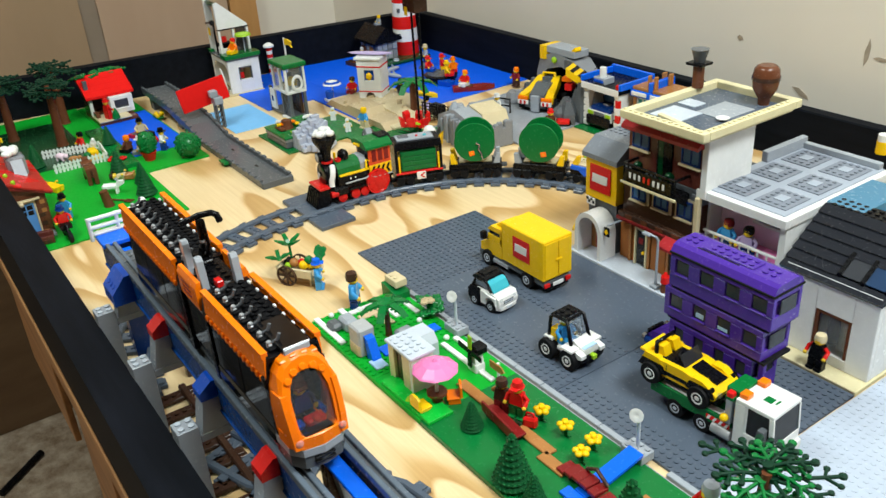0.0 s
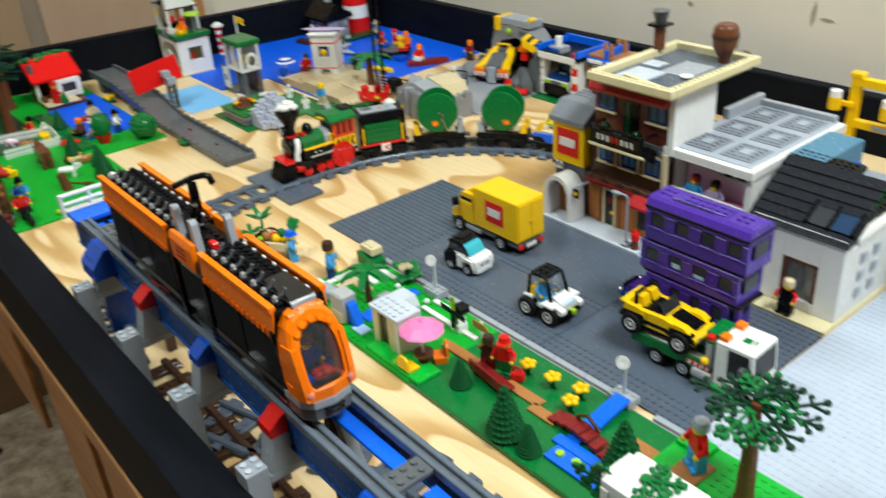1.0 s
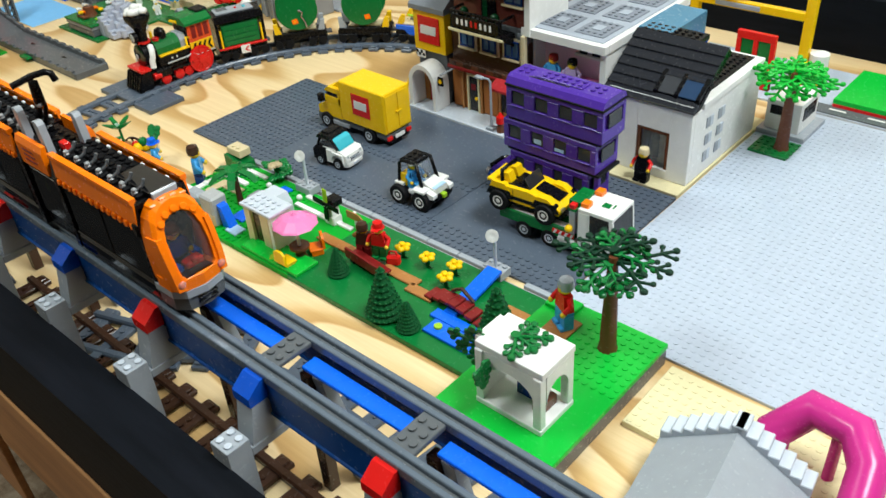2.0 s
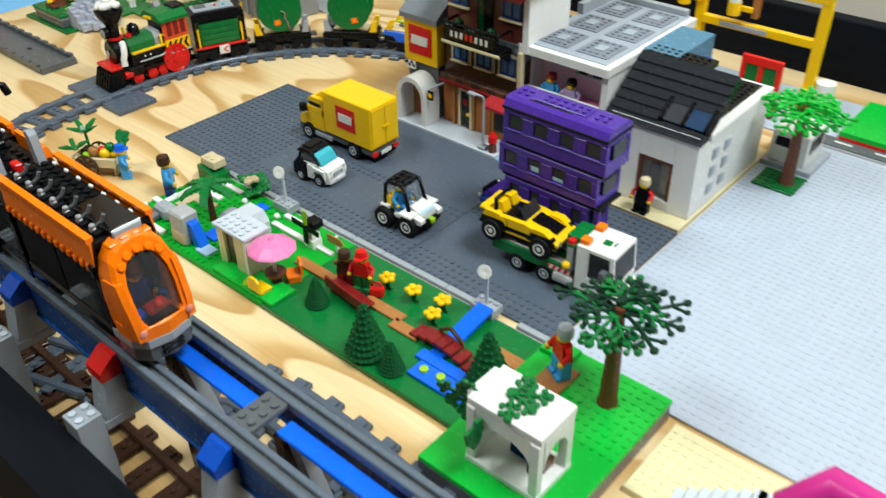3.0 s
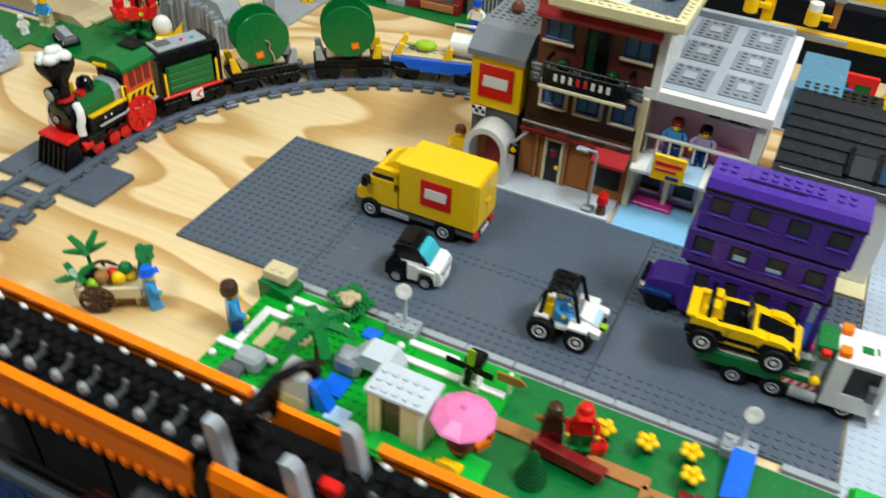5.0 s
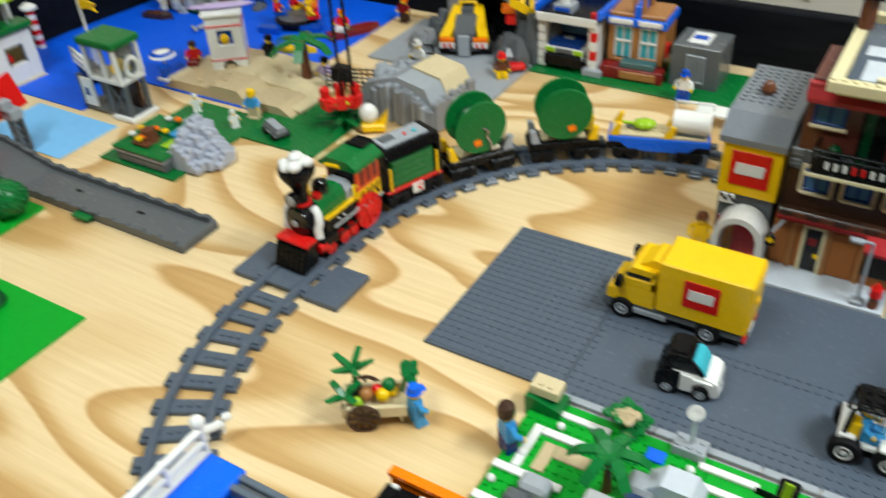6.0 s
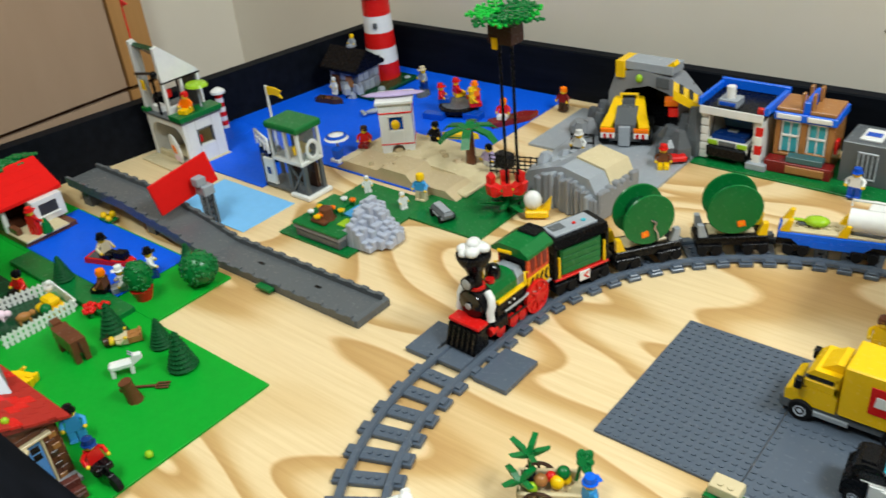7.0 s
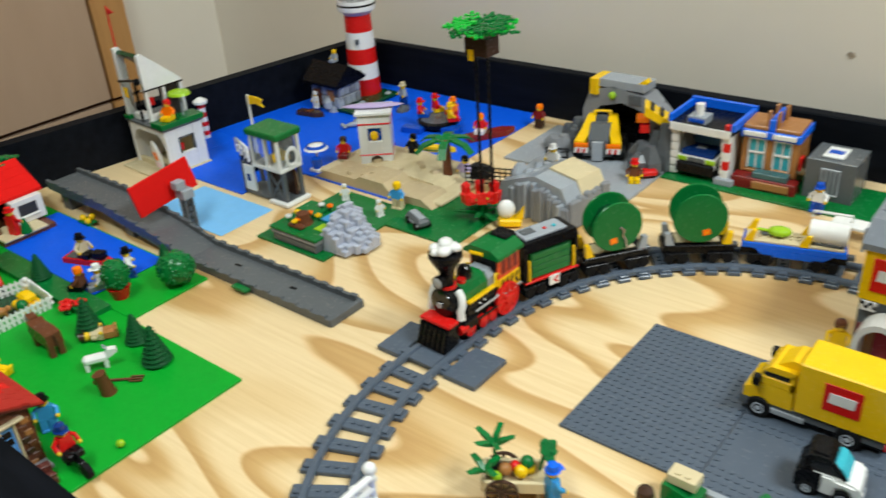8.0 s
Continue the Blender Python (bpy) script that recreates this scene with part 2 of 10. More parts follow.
    def tube(self, pts, r, n=7, r2=None):
        """A round rod through points, tapering to r2."""
        pts = [Vector(p) for p in pts]
        vs, fs, m = [], [], len(pts)
        for i, p in enumerate(pts):
            d = (pts[min(i + 1, m - 1)] - pts[max(i - 1, 0)]).normalized()
            u = d.orthogonal().normalized()
            if i and u.dot(last) < 0:
                u = -u
            if i:
                u = (last - d * last.dot(d)).normalized()
            last = u
            w = d.cross(u)
            rr = r if r2 is None else r + (r2 - r) * i / (m - 1)
            for k in range(n):
                a = 2 * math.pi * k / n
                vs.append(tuple(p + rr * (math.cos(a) * u + math.sin(a) * w)))
        for i in range(m - 1):
            for k in range(n):
                fs.append([i * n + k, i * n + (k + 1) % n, (i + 1) * n + (k + 1) % n, (i + 1) * n + k])
        smooth = set(range(len(fs)))
        for q in (0, (m - 1) * n):
            at = len(vs)
            vs += vs[q:q + n]
            fs.append([at + k for k in range(n)][::-1 if q == 0 else 1])
        return self.add(vs, fs, smooth)

    def mesh(self, name):
        me = bpy.data.meshes.new(name)
        me.from_pydata(self.v, [], self.f)
        for nm in self.names:
            me.materials.append(MATS[nm])
        me.polygons.foreach_set("material_index", self.mi)
        me.polygons.foreach_set("use_smooth", self.sm)
        me.update()
        return me


def thing(name, x, y, z=0.0, rz=0.0, label="", category="", group="", kind="", rx=0, ry=0):
    """An Empty at the base of a thing; its parts are built round it."""
    ob = new(name)
    ob.empty_display_size = 0.01
    ob.matrix_world = pose(x * K, y * K, z * K, rx, ry, rz)
    return tagged(ob, label, category, group, kind)


def solid(name, b, x=0.0, y=0.0, z=0.0, rz=0.0, label="", category="", group="", kind="", rx=0, ry=0):
    """A thing that is one mesh."""
    ob = new(name, b.mesh(name))
    ob.matrix_world = pose(x * K, y * K, z * K, rx, ry, rz)
    return tagged(ob, label, category, group, kind)


def part(name, b, parent, label="", m=None, kind=""):
    ob = new(name, b.mesh(name) if isinstance(b, Build) else b)
    ob.parent = parent
    if m is not None:
        ob.matrix_basis = m
    if label:
        ob["label"] = label
    if kind:
        ob["kind"] = kind
    return ob


def parts(name, mat, boxes, parent, label=""):
    """Several alike blocks, each a part of its own."""
    return [part(name, Build(mat).box(*b), parent, label) for b in boxes]


def put(x, y, z=0.0, rz=0.0):
    return pose(x * K, y * K, z * K, 0, 0, rz)


# ---- the room and the table ----
def room():
    solid("floor", Build("carpet").box(-30, 32, -32, 14, -7.7, -7.5), label="speckled beige carpet floor under the table", category="floor", kind="structure")
    solid("wall_north", Build("wall_paint").box(-14, 30, 7.3, 8.0, -7.5, 19), label="plain beige painted wall behind the table", category="wall", kind="structure")
    solid("wall_west", Build("wall_paint").box(-15, -14, -30, 8.0, -7.5, 19), label="plain beige painted wall", category="wall", kind="structure")
    # south and east walls and ceiling are unseen, darkened to lower the bounce light
    solid("wall_south", Build("panel_brown").box(-14, 30, -31, -30, -7.5, 19), label="plain unseen wall, dark brown to cut bounce light", category="wall", kind="structure")
    solid("wall_east", Build("panel_brown").box(30, 31, -30, 8.0, -7.5, 19), label="plain unseen wall, dark brown to cut bounce light", category="wall", kind="structure")
    solid("ceiling", Build("ceiling_paint").box(-15, 31, -31, 8.0, 19, 19.5), label="plain unseen ceiling, greyed to cut bounce light", category="ceiling", kind="structure")
    w = bpy.data.objects["wall_north"]
    for x, z, sx, sz, a in ((1.38, 0.82, 0.17, 0.05, 24), (0.17, 1.48, 0.06, 0.05, 0), (2.34, 1.62, 0.04, 0.2, 8), (2.56, 1.56, 0.12, 0.03, 0), (3.4, 2.3, 0.2, 0.02, -30)):
        part("scuff_mark", Build("scuff").move(x, 7.298, z, 0, a, 0).prism([(-sx, 0.0), (-sx * 0.4, sz), (sx * 0.7, sz * 0.5), (sx, -sz * 0.4), (0.0, -sz)], -0.006, 0.004), w, "faint brown scuff on the paint")
    d = thing("wall_cabinet", -13.9, 0, -7.5, label="tan cabinet front with an orange-brown edge strip", category="cabinet")
    part("panel", Build("cardboard").box(0, 0.25, 0.62, 3.95, 7.1, 26), d, "plain tan upper panel")
    part("panel", Build("panel_brown").box(0, 0.27, -9, 0.2, 7.1, 26), d, "browner upper panel")
    # shade edge beside the browner panel, put in as a grey-brown strip
    part("shade_strip", Build("panel_shade").box(0, 0.2, 0.204, 0.616, 7.1, 26), d, "grey-brown strip coloured as the shade between the panels")
    part("edge_strip", Build("orange_wood").box(0, 0.3, 4.0, 4.75, 7.1, 26), d, "orange-brown edge strip")
    part("lower_panel", Build("cardboard").box(0, 0.22, -9, 3.95, 0, 7.0), d)
    part("lower_strip", Build("orange_wood").box(0, 0.26, 4.0, 4.75, 0, 7.0), d)
    part("gap_trim", Build("dark_brown").box(0, 0.12, -9, 4.75, 7.0, 7.1), d)


room()


def table():
    t = thing("layout_table", 0, 0, 0, label="plywood display table with a raised black-painted rim", category="table")
    part("tabletop", Build("plywood").box(-10.1, 14, -3.56, 6.7, -0.18, 0), t, "pale pine plywood sheet with flame grain")
    part("front_board", Build("black_paint").prism([(-3.81, 0.95), (-3.45, 0.95), (-3.45, 0.0), (-3.56, 0.0), (-3.56, -0.1), (-3.81, -0.1)], -10.24, 14, "x"), t, "black-painted rim board")
    part("front_lip", Build("bare_wood").box(-10.24, 14, -3.84, -3.812, -0.12, 0.12, 0.008), t, "bare brown wood edge")
    for x0, x1, z0 in ((-4.6, -1.9, -2.4), (-0.6, 0.9, -3.0), (1.3, 9.0, -1.6)):
        part("apron", Build("bare_wood").box(x0, x1, -3.72, -3.64, z0, -0.19, 0.01), t, "bare orange-brown apron board")
    part("back_board", Build("black_paint").box(-8.83, 14, 6.62, 6.84, -0.2, 0.82, 0.02), t, "black-painted rim board")
    side = Build("black_paint").prism([(-8.57, 6.62), (-8.81, 6.62), (-10.22, -3.45), (-9.98, -3.45)], -0.2, 0.815, "z")
    part("side_board", side, t, "black-painted rim board")
    for x in (-8.6, 2.2, 13.2):
        for y in (-2.4, 5.4):
            part("table_leg", Build("dark_wood").box(x - 0.4, x + 0.4, y - 0.2, y + 0.4, -7.5, -0.2, 0.02), t)
    k = thing("floor_board", -10.75, -6.5, -7.5, label="plain brown board standing behind the table", category="board")
    part("panel", Build("brown_board").box(0, 0.12, -3.0, 9.5, 0, 6.6, 0.02), k)
    m = thing("marker_pen", -8.77, -4.51, -7.43, 131, label="black marker pen lying on the carpet", category="pen")
    part("barrel", Build("black").cyl(0, 0, -0.6, 0.35, 0.075, axis="x"), m)
    part("cap", Build("black").cyl(0, 0, 0.36, 0.75, 0.08, axis="x"), m)
    part("band", Build("white").cyl(0, 0, -0.2, 0.2, 0.073, axis="x"), m, "white label band")


table()


# ---- ground plates, road and tracks ----
def plate(name, colour, x0, x1, y0, y1, z0, z1, label, studded=None, category="baseplate", kind=""):
    t = thing(name, x0, y0, 0, label=label, category=category, kind=kind)
    part("sheet", Build(colour).box(0, x1 - x0, 0, y1 - y0, z0, z1, 0.004), t)
    if studded is not None:
        nx, ny = int(round((x1 - x0) / S)), int(round((y1 - y0) / S))
        part("studs", Build(colour).studs(0, 0, nx, ny, z1, 8, studded, 0.004 if colour in ("plate_grey", "cream") else 0.009), t, kind="stuff")
    return t


whole = lambda i, j: False
plate("baseplate", "road_grey", 0, 1.276, 0, 1.92, 0, 0.03, "dark grey studded square baseplate lying on the plywood", whole)
lane = lambda i, j: j >= 4 and i > 0 and j not in (11, 12)
plate("baseplate", "road_grey", 1.284, 3.836, 0, 2.08, 0, 0.03, "dark grey road baseplate with a smooth lane", lane)
plate("baseplate", "road_grey", 3.844, 5.66, 0, 2.08, 0, 0.03, "dark grey road baseplate under the parked purple bus", lambda i, j: 4 <= j < 13)
plate("baseplate", "plate_grey", 5.68, 10.4, -0.12, 4.7, 0, 0.03, "large empty pale grey studded baseplate", whole)
plate("baseplate", "plate_grey", 7.25, 12.2, -3.5, -0.95, 0, 0.03, "pale grey baseplate along the front rim", lambda i, j: i > 40)
plate("baseplate", "cream", 6.88, 9.6, -0.95, -0.20, 0, 0.055, "pale yellow plate path beside the lawn", whole)
plate("baseplate", "plate_grey", 4.0, 10.4, 4.75, 6.05, 0, 0.03, "pale grey baseplate along the back rim", lambda i, j: True)
kb = thing("kerb", 1.3, -0.10, 0, label="light grey kerb strip between road and garden", category="kerb", kind="structure")
for k in range(11):
    if k != 9:
        part("kerb_stone", Build("light_grey").box(k * 0.4 + 0.004, k * 0.4 + 0.396, 0.02, 0.085, 0.0, 0.055), kb)


CX, CY, RAD = 1.60, 0.72, 3.2


def tie_mesh(colour):
    b = Build(colour).box(-0.075, 0.075, -0.32, 0.32, 0, 0.05, 0.008)
    for y in (-0.25, 0.25):
        b.box(-0.05, 0.05, y - 0.045, y + 0.045, 0.05, 0.075)
    b.studs(-0.04, -0.12, 1, 3, 0.05, 8)
    return b.mesh("tie")


def rail_run(pts, off, colour):
    """A rail head along a centre line, off to one side."""
    b = Build(colour)
    side = []
    for i, p in enumerate(pts):
        a, c = Vector(pts[max(i - 1, 0)]), Vector(pts[min(i + 1, len(pts) - 1)])
        d = (c - a).normalized()
        side.append(Vector((-d.y, d.x)))
    vs, fs = [], []
    prof = [(-0.04, 0.03), (0.04, 0.03), (0.038, 0.07), (0.024, 0.09), (-0.024, 0.09), (-0.038, 0.07)]
    for p, s in zip(pts, side):
        for o, z in prof:
            q = Vector(p) + s * (off + o)
            vs.append((q.x, q.y, z))
    m = len(prof)
    for i in range(len(pts) - 1):
        for k in range(m):
            fs.append([i * m + k, i * m + (k + 1) % m, (i + 1) * m + (k + 1) % m, (i + 1) * m + k])
    fs.append(list(range(m)))
    fs.append([(len(pts) - 1) * m + k for k in range(m)][::-1])
    return b.add(vs, [f[::-1] for f in fs])


def arc(cx, cy, r, a0, a1, n):
    return [(cx + r * math.cos(radians(a0 + (a1 - a0) * k / n)), cy + r * math.sin(radians(a0 + (a1 - a0) * k / n))) for k in range(n + 1)]


def track(pts, colour, label, pitch=0.305, due=0.1):
    t = thing("train_track", 0, 0, 0.002, label=label, category="train track", group="train tracks")
    me = tie_mesh(colour)
    part("rail", rail_run(pts, 0.2, colour), t)
    part("rail", rail_run(pts, -0.2, colour), t)
    for (x0, y0), (x1, y1) in zip(pts, pts[1:]):
        d = math.hypot(x1 - x0, y1 - y0)
        while due < d:
            f = due / d
            part("tie", me, t, m=put(x0 + (x1 - x0) * f, y0 + (y1 - y0) * f, 0, math.degrees(math.atan2(y1 - y0, x1 - x0))))
            due += pitch
        due -= d


track(arc(CX, CY - 0.84, RAD, 266, 180, 30) + arc(CX, CY, RAD, 180, 84, 32), "road_grey", "dark grey plastic toy railway curve on plywood", 0.279, 0.236)
track([(CX - 0.2, -3.08), (3.2, -3.08), (6.2, -3.08), (10.5, -3.08)], "dark_brown", "dark toy railway straight under the viaduct beside the rim")
track([(2.5, -2.95), (3.1, -2.75), (3.6, -2.35), (4.1, -2.05), (4.6, -1.97)] + [(4.6 + 0.4 * k, -1.97 - 0.006 * k * k) for k in range(1, 9)], "road_grey", "dark grey toy railway siding beside the garden lawn")
xg = thing("crossing_plate", -1.6, 0.23, 0, label="dark grey smooth crossing plates either side of the rails", category="level crossing")
part("plate", Build("road_grey").box(-0.58, -0.29, -0.27, 0.27, 0, 0.06), xg)
part("plate", Build("road_grey").box(0.29, 0.68, -0.27, 0.27, 0, 0.06), xg)
part("plate", Build("road_grey").box(-0.15, 0.15, -0.27, 0.27, 0.05, 0.085), xg)


# ---- plants, figures, wheels ----
def figure(x, y, z, rz, torso, legs, hair="dark_brown", hat=False, arms=None, label="", sit=False, rx=0):
    """A toy figure as one plain shape, four centimetres tall."""
    b = Build(legs)
    if sit:
        b.box(-0.078, -0.006, -0.15, 0.04, 0.0, 0.07).box(0.006, 0.078, -0.15, 0.04, 0.0, 0.07)
        h = 0.07
    else:
        b.box(-0.078, -0.006, -0.04, 0.04, 0, 0.12).box(0.006, 0.078, -0.04, 0.04, 0, 0.12)
        b.box(-0.078, -0.006, -0.065, -0.03, 0, 0.03).box(0.006, 0.078, -0.065, -0.03, 0, 0.03)
        b.box(-0.078, 0.078, -0.04, 0.04, 0.12, 0.15)
        h = 0.15
    b.use(torso).add([(-0.078, -0.04, h), (0.078, -0.04, h), (0.078, 0.04, h), (-0.078, 0.04, h), (-0.055, -0.035, h + 0.13), (0.055, -0.035, h + 0.13), (0.055, 0.035, h + 0.13), (-0.055, 0.035, h + 0.13)],
                      [[3, 2, 1, 0], [4, 5, 6, 7], [0, 1, 5, 4], [1, 2, 6, 5], [2, 3, 7, 6], [3, 0, 4, 7]])
    for s in (-1, 1):
        b.use(arms or torso).tube([(s * 0.06, 0, h + 0.11), (s * 0.10, 0, h + 0.075), (s * 0.10, -0.05, h + 0.03)], 0.022, 6)
        b.use("flesh").ball(s * 0.10, -0.062, h + 0.02, 0.022, n=6)
    b.use("flesh").lathe([(0.03, h + 0.13), (0.03, h + 0.14), (0.05, h + 0.15), (0.051, h + 0.205), (0.035, h + 0.22)], 12)
    if hat:
        b.use(hair).lathe([(0.068, h + 0.19), (0.066, h + 0.198), (0.052, h + 0.2), (0.046, h + 0.25), (0.01, h + 0.262)], 12)
        b.box(-0.04, 0.04, -0.09, -0.03, h + 0.19, h + 0.2)
    elif hair:
        b.use(hair).lathe([(0.057, h + 0.165), (0.06, h + 0.2), (0.05, h + 0.235), (0.012, h + 0.25)], 12, 0, 0.008)
    return solid("toy_figure", b, x, y, z, rz, label or "small %s and %s toy figure standing" % (torso.replace("_", " "), legs.replace("_", " ")), "toy figure", "toy figures", rx=rx)


def pine(x, y, z, h, label, r=None):
    t = thing("pine_tree", x, y, z, random.uniform(0, 90), label=label, category="tree", group="toy pines")
    r = r or h * 0.31
    part("trunk", Build("brown").cyl(0, 0, 0, h * 0.1, 0.05, 0.04), t)
    b = Build("pine_green")
    tiers = 9
    for k in range(tiers):
        z0, z1 = h * (0.06 + 0.94 * k / tiers), h * (0.06 + 0.94 * (k + 1.25) / tiers)
        ra, rb = r * (1 - k / tiers) + 0.015, r * (1 - (k + 1.25) / tiers) + 0.005
        b.lathe([(max(ra, 0.02), z0), (max(ra * 0.96, 0.018), z0 + h * 0.03), (max(rb * 0.8, 0.008), min(z1, h))], 14)
        n = max(6, int(22 * ra / r))
        for j in range(n):
            a = 2 * math.pi * (j + 0.5 * (k % 2)) / n
            b.ball(ra * 0.97 * math.cos(a), ra * 0.97 * math.sin(a), z0 + h * 0.02, 0.014 * h / 0.5, 1, 1, 0.8, 6)
    part("crown", b, t, "dark green moulded plastic needles")
    return t


def sprig(b, x, y, z, r, rz=0, tilt=0, n=4):
    """A flat moulded leaf spray: stalks with round tips."""
    keep = b.at
    b.at = keep @ Matrix.Translation((x, y, z)) @ turn(tilt, 0, rz)
    b.cyl(0, 0, -0.012, 0.02, 0.04, n=8)
    for k in range(n):
        a = radians(-72 + 144 * k / (n - 1))
        ln = r * (1.0 if k % 2 == 0 else 0.8)
        ex, ey = ln * math.cos(a), ln * math.sin(a) * 0.9
        b.tube([(0, 0, 0), (ex * 0.55, ey * 0.45, 0.008), (ex, ey, 0)], 0.015, 5)
        b.lathe([(0.030, -0.012), (0.031, 0.010), (0.020, 0.020)], 8, ex, ey)
        for f in (0.42, 0.74):
            mx, my = ex * f, ey * f * 0.92
            for s in (-1, 1):
                qx, qy = mx + 0.24 * r * math.cos(a + s * 1.0), my + 0.24 * r * math.sin(a + s * 1.0)
                b.tube([(mx, my, 0.004), (qx, qy, -0.004)], 0.013, 5)
                b.lathe([(0.023, -0.010), (0.024, 0.008), (0.015, 0.015)], 7, qx, qy)
    b.at = keep


def leafy(x, y, z, h, r, colour, second, label, trunk="brown", n=9, rz=0, tr=0.075):
    t = thing("leaf_tree", x, y, z, rz, label=label, category="tree", group="toy leaf trees")
    part("trunk", Build(trunk).lathe([(tr * 1.25, 0), (tr * 1.05, 0.05), (tr * 0.85, h * 0.5), (tr * 0.65, h * 0.9), (tr * 0.4, h)], 12), t)
    b, c = Build(colour), Build(second)
    for k in range(n):
        a = 360 * k / n * 1.62
        zz = h * (0.90 + 0.12 * (k % 3) / 2)
        sprig(b if k % 3 else c, 0.05 * math.cos(radians(a)), 0.05 * math.sin(radians(a)), zz, r * (1.0 - 0.12 * (k % 3)), a, random.uniform(-16, 8))
    part("crown", b, t, "bright plastic leaf sprays")
    part("crown", c, t, "darker plastic leaf sprays")
    return t


def wheel(parent, x, y, z, r, w, rim="white", side=-1):
    """A wheel on an axle along y; the rim shows on the outer side."""
    ty = part("wheel", Build("rubber").move(x, y, z).lathe([(r * 0.50, -w / 2), (r * 0.92, -w / 2), (r, -w * 0.3), (r, w * 0.3), (r * 0.92, w / 2), (r * 0.55, w / 2)], 18, axis="y"), parent)
    b = Build(rim).move(x, y, z)
    b.lathe([(r * 0.52, side * w * 0.46), (r * 0.52, side * w * 0.55), (r * 0.45, side * w * 0.55), (r * 0.38, side * w * 0.49), (r * 0.24, side * w * 0.49), (r * 0.18, side * w * 0.54), (0.002, side * w * 0.54)], 14, axis="y")
    part("rim", b, ty, "pale moulded wheel rim" if rim != "black" else "")
    return ty


def flower(x, y, z, colour, h=0.13, label="", size=1.0):
    t = thing("flower", x, y, z, label=label or "%s plastic flower on a green stalk" % colour, category="flower", group="toy flowers")
    part("stem", Build("green").cyl(0, 0, 0, h, 0.02, 0.016, 8).box(-0.06, 0.06, -0.015, 0.015, 0.02, 0.035), t)
    b = Build(colour)
    for k in range(5):
        a = 2 * math.pi * k / 5
        b.ball(0.05 * math.cos(a), 0.05 * math.sin(a), h + 0.015, 0.035, 1, 1, 0.7, 8)
    b.cyl(0, 0, h, h + 0.05, 0.028, 0.02, 8)
    part("bloom", b, t)
    t.scale = (size, size, 1)


def lamp_post(x, y, z, rz=0):
    t = thing("street_lamp", x, y, z, rz, label="white toy street lamp with a dish head on a grey foot", category="street lamp", group="street lamps")
    part("foot", Build("light_grey").box(-0.12, 0.12, -0.08, 0.08, 0, 0.09).studs(-0.12, -0.08, 3, 2, 0.09), t)
    part("post", Build("pale_grey").cyl(0, 0, 0.09, 0.42, 0.018, 0.016, 8), t)
    part("dish", Build("white").move(0, -0.03, 0.45, 70, 0, 20).lathe([(0.02, -0.02), (0.06, 0.0), (0.064, 0.015), (0.04, 0.018), (0.01, 0.01)], 14), t)


